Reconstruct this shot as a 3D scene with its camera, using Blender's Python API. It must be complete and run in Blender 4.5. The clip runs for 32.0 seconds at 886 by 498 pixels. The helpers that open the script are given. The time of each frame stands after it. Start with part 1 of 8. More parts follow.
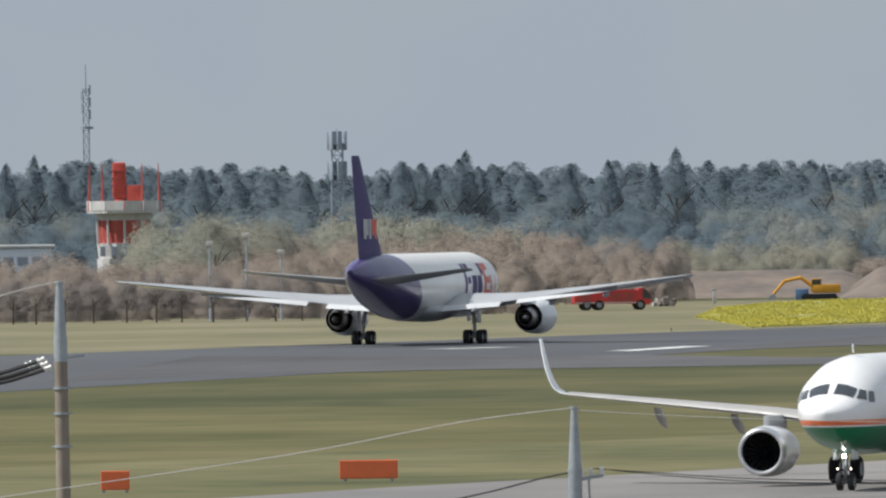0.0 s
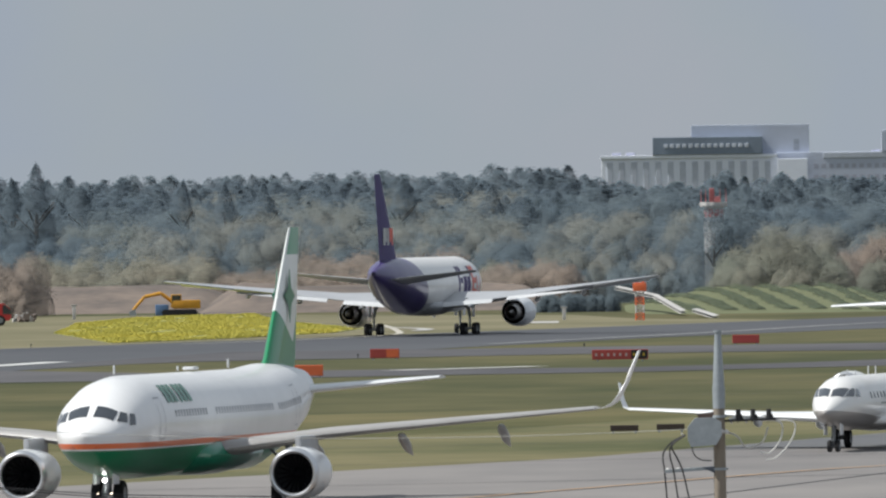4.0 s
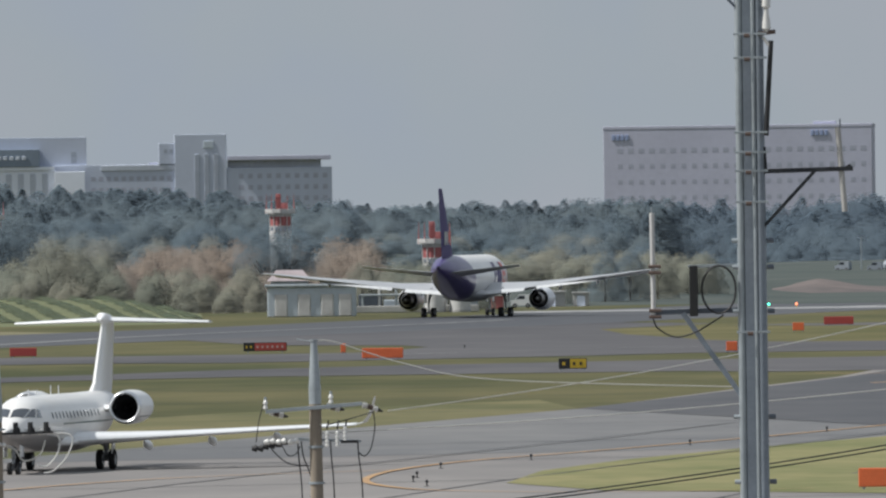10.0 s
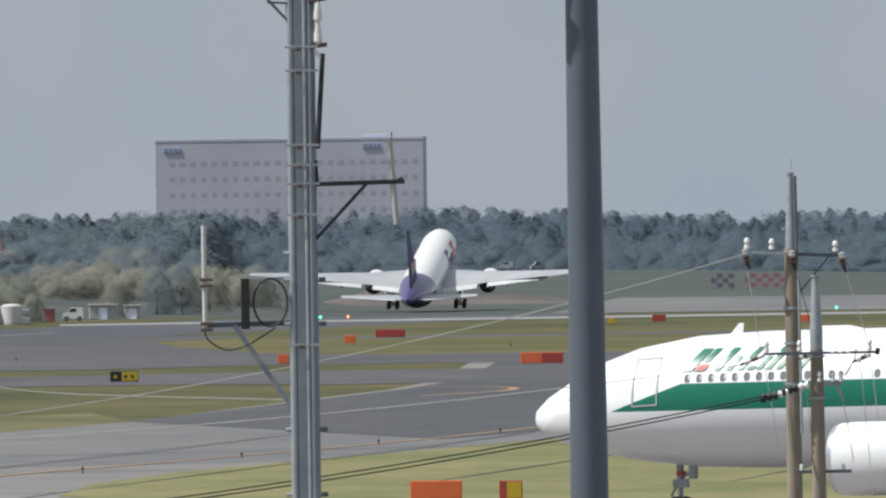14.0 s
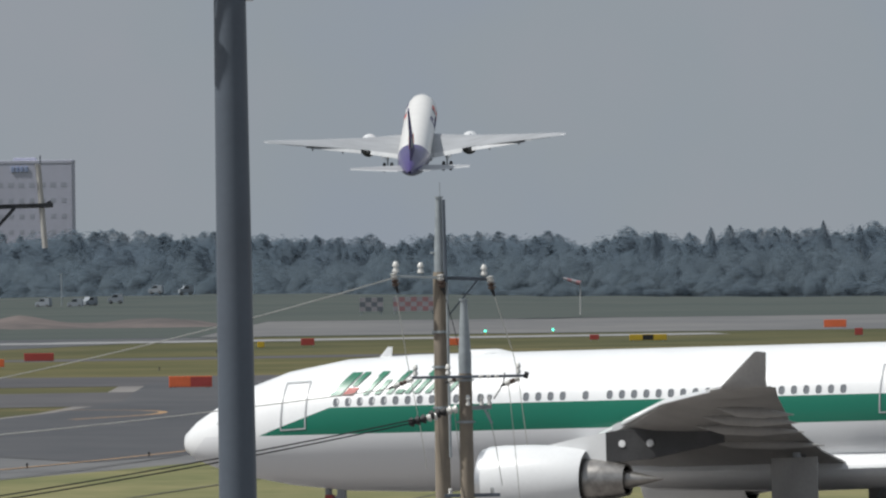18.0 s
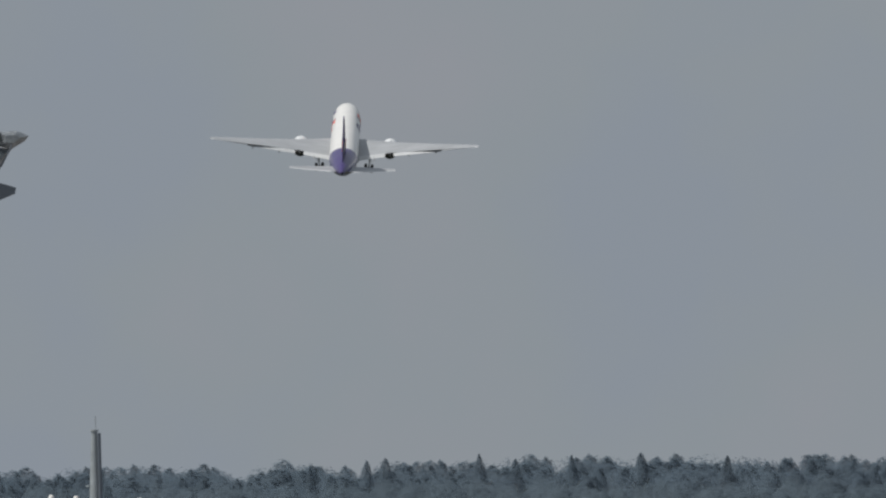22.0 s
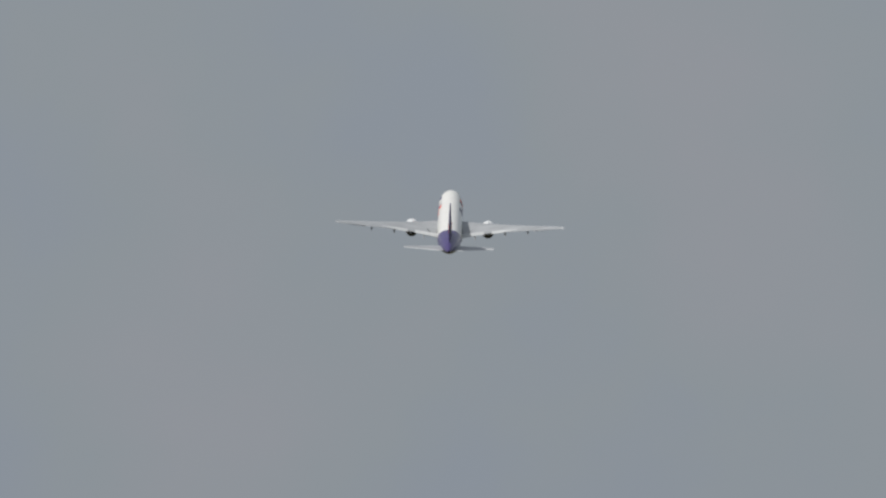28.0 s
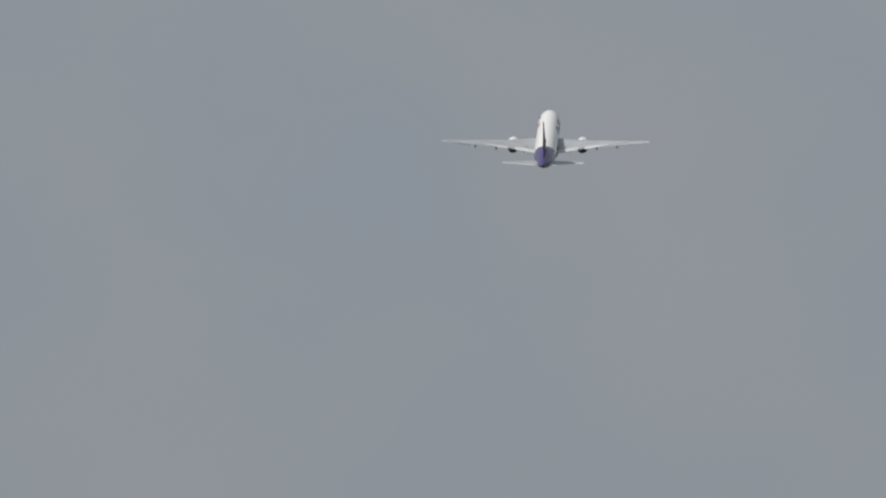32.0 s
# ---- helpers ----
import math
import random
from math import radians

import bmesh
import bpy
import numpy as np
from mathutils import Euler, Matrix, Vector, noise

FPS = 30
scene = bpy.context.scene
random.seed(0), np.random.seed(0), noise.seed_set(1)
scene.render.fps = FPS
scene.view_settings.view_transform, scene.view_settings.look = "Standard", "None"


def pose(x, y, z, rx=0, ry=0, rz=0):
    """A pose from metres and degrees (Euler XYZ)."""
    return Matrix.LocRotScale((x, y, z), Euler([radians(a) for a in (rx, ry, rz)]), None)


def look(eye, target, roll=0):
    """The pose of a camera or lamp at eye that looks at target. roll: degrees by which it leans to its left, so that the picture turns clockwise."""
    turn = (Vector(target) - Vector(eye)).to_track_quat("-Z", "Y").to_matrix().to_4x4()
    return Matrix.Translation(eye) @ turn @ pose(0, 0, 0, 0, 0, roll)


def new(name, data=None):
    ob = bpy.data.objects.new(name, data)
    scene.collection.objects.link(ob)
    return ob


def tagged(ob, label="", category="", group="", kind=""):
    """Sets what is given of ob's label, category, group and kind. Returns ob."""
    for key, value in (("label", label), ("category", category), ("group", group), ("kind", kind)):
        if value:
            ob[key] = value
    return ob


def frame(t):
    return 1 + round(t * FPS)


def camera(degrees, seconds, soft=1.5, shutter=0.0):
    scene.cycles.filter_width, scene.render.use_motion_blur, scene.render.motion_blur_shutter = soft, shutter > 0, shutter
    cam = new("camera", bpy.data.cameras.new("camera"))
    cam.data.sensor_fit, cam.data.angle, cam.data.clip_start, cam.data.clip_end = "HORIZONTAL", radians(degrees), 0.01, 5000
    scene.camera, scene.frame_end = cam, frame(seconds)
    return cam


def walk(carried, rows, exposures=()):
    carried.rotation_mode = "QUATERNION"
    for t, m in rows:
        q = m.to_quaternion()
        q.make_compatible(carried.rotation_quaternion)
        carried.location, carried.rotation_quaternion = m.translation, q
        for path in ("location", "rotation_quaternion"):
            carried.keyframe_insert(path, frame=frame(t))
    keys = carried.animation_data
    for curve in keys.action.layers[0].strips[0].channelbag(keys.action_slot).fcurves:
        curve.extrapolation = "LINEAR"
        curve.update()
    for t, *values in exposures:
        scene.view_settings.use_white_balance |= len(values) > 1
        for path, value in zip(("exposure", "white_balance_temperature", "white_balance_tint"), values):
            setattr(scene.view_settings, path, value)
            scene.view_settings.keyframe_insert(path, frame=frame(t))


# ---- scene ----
DEG = math.pi / 180
EYE = Vector((0.0, 0.0, 12.0))


def at(b, d):
    """The plan's place at bearing b (degrees, clockwise from +y) and distance d."""
    return d * math.sin(b * DEG), d * math.cos(b * DEG)


def aim(b, e):
    return EYE + 1000 * Vector((math.sin(b * DEG) * math.cos(e * DEG), math.cos(b * DEG) * math.cos(e * DEG), math.sin(e * DEG)))


# seconds, bearing, elevation of the panning tripod head
PAN = [(0.0, -4.5770, -0.1547), (0.5, -4.3779, -0.1490), (1.0, -4.0234, -0.1380), (1.5, -3.6348, -0.1338), (2.0, -3.2467, -0.1334), (2.5, -2.9546, -0.1277), (3.0, -2.6794, -0.1280), (3.5, -2.4606, -0.1309), (5.5, -1.6735, -0.1144), (6.0, -1.4341, -0.1170), (6.5, -1.1011, -0.1194), (7.0, -0.7946, -0.1160), (7.5, -0.6361, -0.1167), (8.0, -0.4523, -0.1229), (8.5, -0.2370, -0.1305), (9.0, 0.0000, -0.1286), (9.5, 0.2462, -0.1273), (10.0, 0.3460, -0.1146), (10.5, 0.4116, -0.0694), (11.0, 0.5633, -0.0314), (11.5, 0.9251, -0.0265), (12.0, 1.2411, -0.0374), (12.5, 1.4781, -0.0653), (13.0, 1.6063, -0.0728), (13.5, 1.7786, -0.0738), (14.0, 1.9662, -0.0890), (14.5, 2.1268, -0.0873), (16.5, 2.5320, -0.0464), (17.0, 2.7953, -0.0474), (17.5, 3.0945, -0.0293), (18.0, 3.2363, -0.0197), (18.5, 3.3118, 0.0153), (19.0, 3.3356, 0.1275), (19.5, 3.5246, 0.2735), (20.0, 3.7478, 0.4076), (20.5, 3.8856, 0.5344), (21.0, 3.9238, 0.6259), (21.5, 4.2521, 0.7083), (22.0, 4.4907, 0.8071), (22.5, 4.5086, 0.8573), (23.0, 4.5697, 1.0113), (23.5, 4.5869, 1.1771), (24.0, 4.6574, 1.3146), (24.5, 4.8128, 1.4132), (25.0, 4.9339, 1.4731), (25.5, 5.0156, 1.5537), (27.5, 5.1680, 1.9776), (28.0, 5.1784, 2.0517), (28.5, 5.1934, 2.1403), (29.0, 5.2833, 2.2328), (29.5, 5.3693, 2.2978), (30.0, 5.4174, 2.3292), (30.5, 5.4194, 2.3304), (31.0, 5.3839, 2.3201), (31.5, 5.3371, 2.3057), (32.0, 5.3921, 2.2924)]
cam = camera(3.2, 32.0, soft=2.3)
walk(cam, [(t, look(EYE, aim(b, e), -0.75)) for t, b, e in PAN],
     exposures=[(t, e, 6250 + 120 * min(1, max(0, (t - 16) / 8)), 9) for t, e in ((0, 0.06), (3, 0.02), (6, -0.07), (9, -0.07), (12, 0.0), (13, 0.05), (14.5, -0.02), (16.5, -0.3), (17.5, -0.34), (18, -0.33), (18.5, -0.45), (19, -0.65), (20.5, -0.65), (22, -0.48), (23, -0.44), (25, -0.47), (28, -0.47), (32, -0.47))])

# ---- light: high hazy sun from the west of the field, pale veil of haze over the sky
SUN_B, SUN_E = -98.0, 52.0
world = bpy.data.worlds.new("hazy_sky")
scene.world = world
world.use_nodes = True
wn, wl = world.node_tree.nodes, world.node_tree.links
sky = wn.new("ShaderNodeTexSky")
sky.sky_type, sky.sun_disc = "NISHITA", False
sky.sun_elevation, sky.sun_rotation = SUN_E * DEG, SUN_B * DEG
sky.air_density, sky.dust_density, sky.ozone_density = 1.0, 6.0, 1.0
veil = wn.new("ShaderNodeMixRGB")
veil.inputs[0].default_value = 0.86
scl = wn.new("ShaderNodeVectorMath")
scl.operation = "SCALE"
scl.inputs[3].default_value = 0.08
wl.new(sky.outputs[0], scl.inputs[0])
wl.new(scl.outputs[0], veil.inputs[1])
tco = wn.new("ShaderNodeTexCoord")
wnoise = wn.new("ShaderNodeTexNoise")
wnoise.inputs["Scale"].default_value = 45
wnoise.inputs["Detail"].default_value = 4
wl.new(tco.outputs["Generated"], wnoise.inputs["Vector"])
ramp = wn.new("ShaderNodeValToRGB")
ramp.color_ramp.elements[0].position, ramp.color_ramp.elements[0].color = 0.38, (0.408, 0.452, 0.512, 1)
ramp.color_ramp.elements[1].position, ramp.color_ramp.elements[1].color = 0.72, (0.446, 0.466, 0.506, 1)
ramp.color_ramp.elements.new(0.53).color = (0.422, 0.462, 0.498, 1)
wl.new(wnoise.outputs[0], ramp.inputs[0])
wl.new(ramp.outputs[0], veil.inputs[2])
wl.new(veil.outputs[0], wn["Background"].inputs[0])
wn["Background"].inputs[1].default_value = 1.0
sun = new("sun", bpy.data.lights.new("sun", "SUN"))
sun.data.energy, sun.data.angle, sun.data.color = 4.75, 1.2 * DEG, (1.0, 0.958, 0.89)
sun.matrix_world = look((0, 0, 0), (-math.sin(SUN_B * DEG) * math.cos(SUN_E * DEG), -math.cos(SUN_B * DEG) * math.cos(SUN_E * DEG), -math.sin(SUN_E * DEG)))


# ---- materials
def mat(name, color, rough=0.6, metal=0.0, var=0.15, scale=1.0, bump=0.0, second=None, fine=12.0, coat=0.0, rnd=0.0, stretch=None, spec=0.5):
    """Procedural surface: two scales of noise between color and second, relief, optional variation from object to object."""
    m = bpy.data.materials.new(name)
    m.use_nodes = True
    n, l = m.node_tree.nodes, m.node_tree.links
    b = n["Principled BSDF"]
    b.inputs["Roughness"].default_value, b.inputs["Metallic"].default_value = rough, metal
    b.inputs["Coat Weight"].default_value, b.inputs["Specular IOR Level"].default_value = coat, spec
    if second is None:
        second = tuple(c * (1 - var) for c in color)
    tc = n.new("ShaderNodeTexCoord")
    src = tc.outputs["Object"]
    if stretch:
        mp = n.new("ShaderNodeMapping")
        mp.inputs["Scale"].default_value = stretch
        l.new(src, mp.inputs[0])
        src = mp.outputs[0]
    a, c = n.new("ShaderNodeTexNoise"), n.new("ShaderNodeTexNoise")
    a.inputs["Scale"].default_value, a.inputs["Detail"].default_value = scale, 3
    c.inputs["Scale"].default_value, c.inputs["Detail"].default_value = scale * fine, 7
    l.new(src, a.inputs["Vector"])
    l.new(src, c.inputs["Vector"])
    add = n.new("ShaderNodeMath")
    add.operation = "MULTIPLY_ADD"
    l.new(c.outputs[0], add.inputs[0])
    add.inputs[1].default_value = 0.5
    l.new(a.outputs[0], add.inputs[2])
    r = n.new("ShaderNodeValToRGB")
    r.color_ramp.elements[0].position, r.color_ramp.elements[1].position = 0.55, 0.95
    r.color_ramp.elements[0].color, r.color_ramp.elements[1].color = (*color, 1), (*second, 1)
    l.new(add.outputs[0], r.inputs[0])
    out = r.outputs[0]
    if rnd:
        oi, hsv = n.new("ShaderNodeObjectInfo"), n.new("ShaderNodeHueSaturation")
        mr = n.new("ShaderNodeMapRange")
        mr.inputs[3].default_value, mr.inputs[4].default_value = 1 - rnd, 1 + rnd
        l.new(oi.outputs["Random"], mr.inputs[0])
        l.new(mr.outputs[0], hsv.inputs["Value"])
        l.new(out, hsv.inputs["Color"])
        out = hsv.outputs[0]
    l.new(out, b.inputs["Base Color"])
    if bump:
        bp = n.new("ShaderNodeBump")
        bp.inputs["Strength"].default_value, bp.inputs["Distance"].default_value = min(1, bump), 0.02 / scale ** 0.5
        l.new(c.outputs[0], bp.inputs["Height"])
        l.new(bp.outputs[0], b.inputs["Normal"])
    return m


def livery(name, base, zones, rough=0.3):
    """Gloss paint with colour fields. Each zone: colour and planes (ax, ay, az, d); the field is where a.p + d > 0 for all of them."""
    m = mat(name, base, rough, 0, 0.06, 0.6, 0, coat=0.3)
    n, l = m.node_tree.nodes, m.node_tree.links
    b = n["Principled BSDF"]
    src = b.inputs["Base Color"].links[0].from_socket
    tc = n.new("ShaderNodeTexCoord")
    for color, planes in zones:
        f = None
        for (ax, ay, az, d) in planes:
            dot = n.new("ShaderNodeVectorMath")
            dot.operation = "DOT_PRODUCT"
            l.new(tc.outputs["Object"], dot.inputs[0])
            dot.inputs[1].default_value = (ax, ay, az)
            gt = n.new("ShaderNodeMath")
            gt.operation = "GREATER_THAN"
            gt.inputs[1].default_value = -d
            l.new(dot.outputs["Value"], gt.inputs[0])
            if f is None:
                f = gt.outputs[0]
            else:
                mu = n.new("ShaderNodeMath")
                mu.operation = "MULTIPLY"
                l.new(f, mu.inputs[0])
                l.new(gt.outputs[0], mu.inputs[1])
                f = mu.outputs[0]
        mx = n.new("ShaderNodeMixRGB")
        l.new(f, mx.inputs[0])
        l.new(src, mx.inputs[1])
        mx.inputs[2].default_value = (*color, 1)
        src = mx.outputs[0]
    l.new(src, b.inputs["Base Color"])
    return m


def glow(name, color, strength):
    m = bpy.data.materials.new(name)
    m.use_nodes = True
    b = m.node_tree.nodes["Principled BSDF"]
    b.inputs["Base Color"].default_value = (*color, 1)
    b.inputs["Emission Color"].default_value = (*color, 1)
    b.inputs["Emission Strength"].default_value = strength
    return m


WHITE = mat("white_paint", (0.82, 0.83, 0.84), 0.3, 0, 0.07, 0.5, coat=0.3)
LIGHTWING = mat("pale_wing_paint", (0.37, 0.36, 0.35), 0.45, 0, 0.2, 0.5, 0, coat=0.1, stretch=(0.4, 1.5, 1))
SEAMGREY = mat("door_seam_grey", (0.42, 0.43, 0.45), 0.5, 0, 0.1, 0.5)
GREYWING = mat("grey_wing_paint", (0.40, 0.412, 0.432), 0.4, 0, 0.2, 0.5, 0, coat=0.1, stretch=(0.4, 1.5, 1))
FLAPGREY = mat("pale_flap_paint", (0.60, 0.61, 0.62), 0.4, 0, 0.15, 0.5, coat=0.1)
ALU = mat("bare_aluminium", (0.72, 0.73, 0.75), 0.3, 0.85, 0.15, 1.0)
# Dark bare titanium; the shade under the wing is in the colour too.
HEATGREY = mat("heat_stained_panel", (0.075, 0.075, 0.078), 0.5, 0.3, 0.3, 1.0)
# Shade inside the intake is painted into blades and spinner as near-black.
FANBLADE = mat("shaded_fan_blades", (0.025, 0.027, 0.032), 0.4, 0.6, 0.3, 2)
GREYPANE = mat("cabin_window_blinds", (0.40, 0.415, 0.44), 0.3, 0, 0.15, 1, coat=0.4)
DARK = mat("dark_duct", (0.02, 0.021, 0.024), 0.6, 0.2, 0.3, 2)
RUBBER = mat("tyre_rubber", (0.022, 0.022, 0.024), 0.85, 0, 0.3, 3, 0.2)
STEELGEAR = mat("gear_steel", (0.36, 0.38, 0.40), 0.4, 0.4, 0.3, 2)
GLASS = mat("cockpit_glass", (0.03, 0.036, 0.045), 0.08, 0.0, 0.2, 1, coat=1.0)
PURPLE = mat("purple_paint", (0.062, 0.044, 0.165), 0.6, 0, 0.12, 0.5)
ORANGE = mat("orange_paint", (0.80, 0.12, 0.07), 0.4, 0, 0.1, 0.8)
GREEN = mat("green_paint", (0.008, 0.17, 0.095), 0.35, 0, 0.1, 0.6, coat=0.3)
EXHAUST = mat("burnt_nozzle_metal", (0.46, 0.44, 0.42), 0.32, 0.8, 0.4, 3)
GRASS = mat("dry_spring_grass", (0.063, 0.070, 0.037), 0.95, 0, 0, 0.05, 0.0, second=(0.122, 0.112, 0.060), fine=6, stretch=(0.6, 0.3, 1), spec=0.05)
INFIELD = mat("infield_grass", (0.082, 0.085, 0.041), 0.95, 0, 0, 0.05, 0.0, second=(0.152, 0.134, 0.070), fine=6, stretch=(0.5, 0.4, 1), spec=0.05)
PALEFIELD = mat("bleached_field_grass", (0.143, 0.137, 0.085), 0.95, 0, 0, 0.05, 0.0, second=(0.217, 0.196, 0.128), fine=6, stretch=(0.6, 0.3, 1), spec=0.05)
PALEGRASS = mat("pale_dry_grass", (0.090, 0.096, 0.050), 0.95, 0, 0, 0.06, 0.0, second=(0.175, 0.158, 0.088), fine=7, stretch=(0.6, 0.4, 1), spec=0.05)
LUSH = mat("short_green_grass", (0.140, 0.150, 0.069), 0.95, 0, 0, 0.1, 0.0, second=(0.228, 0.209, 0.106), fine=8, stretch=(0.7, 0.3, 1), spec=0.1)
# Grey-blue haze of the distance is mixed into this grass colour.
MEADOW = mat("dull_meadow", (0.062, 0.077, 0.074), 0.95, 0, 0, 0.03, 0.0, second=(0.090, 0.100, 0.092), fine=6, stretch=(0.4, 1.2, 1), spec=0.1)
ASPHALT = mat("runway_asphalt", (0.047, 0.050, 0.058), 0.75, 0, 0, 0.012, 0.0, second=(0.070, 0.073, 0.080), fine=7, stretch=(1, 0.25, 1))
TARMAC = mat("taxiway_asphalt", (0.149, 0.140, 0.136), 0.8, 0, 0, 0.02, 0.0, second=(0.232, 0.215, 0.202), fine=9, stretch=(1, 0.35, 1))
MIDTAR = mat("worn_taxiway_asphalt", (0.110, 0.112, 0.117), 0.8, 0, 0, 0.03, 0.0, second=(0.168, 0.165, 0.163), fine=9, stretch=(1, 0.35, 1), spec=0.35)
FANTAR = mat("exit_asphalt", (0.060, 0.063, 0.071), 0.8, 0, 0, 0.02, 0.0, second=(0.096, 0.096, 0.101), fine=9, stretch=(1, 0.35, 1), spec=0.2)
OLDASPHALT = mat("old_dark_asphalt", (0.068, 0.067, 0.072), 0.85, 0, 0, 0.02, 0.0, second=(0.106, 0.103, 0.107), fine=8, stretch=(1, 0.35, 1), spec=0.2)
LINEWHITE = mat("worn_white_marking", (0.68, 0.68, 0.66), 0.7, 0, 0.35, 0.4)
GRAVEL = mat("pale_gravel", (0.52, 0.49, 0.42), 0.9, 0, 0.3, 1.5, 0.3)
LINEYELLOW = mat("worn_yellow_marking", (0.44, 0.27, 0.13), 0.7, 0, 0.3, 0.4)
RAPE = mat("rapeseed_bloom", (0.60, 0.50, 0.08), 0.9, 0, 0, 0.06, 0.05, second=(0.44, 0.42, 0.10), fine=5)


def leaf(name, color, second, rnd, scale=0.12):
    """Foliage: varied colour from tuft to tuft; part of the light comes through the leaves, part between them."""
    m = mat(name, color, 0.7, 0, 0, scale, 0, second=second, fine=7, rnd=rnd, spec=0.2)
    n, l = m.node_tree.nodes, m.node_tree.links
    b, out = n["Principled BSDF"], n["Material Output"]
    geo, mr, hsv = n.new("ShaderNodeNewGeometry"), n.new("ShaderNodeMapRange"), n.new("ShaderNodeHueSaturation")
    mr.inputs[3].default_value, mr.inputs[4].default_value = 0.9, 1.1
    l.new(geo.outputs["Random Per Island"], mr.inputs[0])
    l.new(mr.outputs[0], hsv.inputs["Value"])
    l.new(b.inputs["Base Color"].links[0].from_socket, hsv.inputs["Color"])
    # Pale blue sheen lends the crowns a trace of the haze.
    b.inputs["Sheen Weight"].default_value, b.inputs["Sheen Roughness"].default_value = 0.08, 0.7
    b.inputs["Sheen Tint"].default_value = (0.80, 0.92, 1.0, 1)
    clump = n.new("ShaderNodeTexNoise")
    clump.inputs["Scale"].default_value, clump.inputs["Detail"].default_value = 0.9, 6
    l.new(geo.outputs["Position"], clump.inputs["Vector"])
    shade = n.new("ShaderNodeMapRange")
    shade.inputs[1].default_value, shade.inputs[2].default_value = 0.3, 0.7
    shade.inputs[3].default_value, shade.inputs[4].default_value = 0.80, 1.2
    l.new(clump.outputs[0], shade.inputs[0])
    tone = n.new("ShaderNodeVectorMath")
    tone.operation = "SCALE"
    l.new(hsv.outputs[0], tone.inputs[0])
    l.new(shade.outputs[0], tone.inputs[3])
    l.new(tone.outputs[0], b.inputs["Base Color"])
    bend = n.new("ShaderNodeVectorMath")
    bend.operation = "MULTIPLY_ADD"
    bend.inputs[1].default_value, bend.inputs[2].default_value = (0.12, 0.12, 0.12), (0, 0, 0.8)
    l.new(geo.outputs["Normal"], bend.inputs[0])
    even = n.new("ShaderNodeVectorMath")
    even.operation = "NORMALIZE"
    l.new(bend.outputs[0], even.inputs[0])
    l.new(even.outputs[0], b.inputs["Normal"])
    tr, mx = n.new("ShaderNodeBsdfTranslucent"), n.new("ShaderNodeMixShader")
    l.new(tone.outputs[0], tr.inputs[0])
    mx.inputs[0].default_value = 0.3
    l.new(b.outputs[0], mx.inputs[1])
    l.new(tr.outputs[0], mx.inputs[2])
    # High transparency thins the shade between crowns, much as haze would.
    gaps, porous = n.new("ShaderNodeBsdfTransparent"), n.new("ShaderNodeMixShader")
    porous.inputs[0].default_value = 0.64
    l.new(mx.outputs[0], porous.inputs[1])
    l.new(gaps.outputs[0], porous.inputs[2])
    l.new(porous.outputs[0], out.inputs[0])
    return m


# Wood tones are lightened and blued: distance haze is in the colour.
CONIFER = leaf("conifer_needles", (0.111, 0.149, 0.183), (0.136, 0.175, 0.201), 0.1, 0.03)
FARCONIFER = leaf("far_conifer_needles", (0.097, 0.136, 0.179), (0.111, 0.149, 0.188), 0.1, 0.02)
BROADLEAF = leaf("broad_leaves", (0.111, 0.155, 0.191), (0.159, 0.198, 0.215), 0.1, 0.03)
TAWNY = leaf("fawn_buds", (0.161, 0.186, 0.181), (0.238, 0.240, 0.212), 0.12, 0.03)
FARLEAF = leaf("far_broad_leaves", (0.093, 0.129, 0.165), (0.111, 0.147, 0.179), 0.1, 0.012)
OLIVE = leaf("spring_olive_leaves", (0.181, 0.198, 0.160), (0.276, 0.257, 0.199), 0.12, 0.025)
BROWNTREE = leaf("budding_brown_twigs", (0.206, 0.178, 0.152), (0.286, 0.229, 0.183), 0.1, 0.03)
CHERRY = leaf("mauve_blossom_twigs", (0.192, 0.167, 0.156), (0.254, 0.212, 0.192), 0.1, 0.08)
BARK = mat("bark", (0.10, 0.075, 0.055), 0.9, 0, 0.4, 4)
SOIL = mat("bare_bank_soil", (0.118, 0.104, 0.096), 0.95, 0, 0, 0.09, 0.6, second=(0.205, 0.168, 0.142), fine=8, spec=0.1)
DIRT = mat("grey_rubble_dirt", (0.098, 0.090, 0.090), 0.95, 0, 0, 0.05, 0.4, second=(0.168, 0.142, 0.134), fine=8, spec=0.1)
CONCRETE = mat("pale_concrete", (0.46, 0.45, 0.43), 0.85, 0, 0.25, 0.3, 0.2)
# Distance haze is put into the hotel tones: paled, blued, low in contrast.
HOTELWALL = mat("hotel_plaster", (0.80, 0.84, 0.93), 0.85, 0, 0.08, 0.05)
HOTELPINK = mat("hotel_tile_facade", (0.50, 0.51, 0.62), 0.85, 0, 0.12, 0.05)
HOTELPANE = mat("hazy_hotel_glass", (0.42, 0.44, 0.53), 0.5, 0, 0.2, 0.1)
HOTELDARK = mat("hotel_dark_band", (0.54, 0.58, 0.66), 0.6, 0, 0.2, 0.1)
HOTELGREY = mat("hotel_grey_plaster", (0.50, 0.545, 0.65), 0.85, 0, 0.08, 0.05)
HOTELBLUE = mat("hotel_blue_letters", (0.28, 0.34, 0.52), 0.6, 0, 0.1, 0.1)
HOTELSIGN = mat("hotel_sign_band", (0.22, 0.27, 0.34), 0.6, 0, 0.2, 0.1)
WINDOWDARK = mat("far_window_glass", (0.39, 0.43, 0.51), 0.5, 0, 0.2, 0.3)
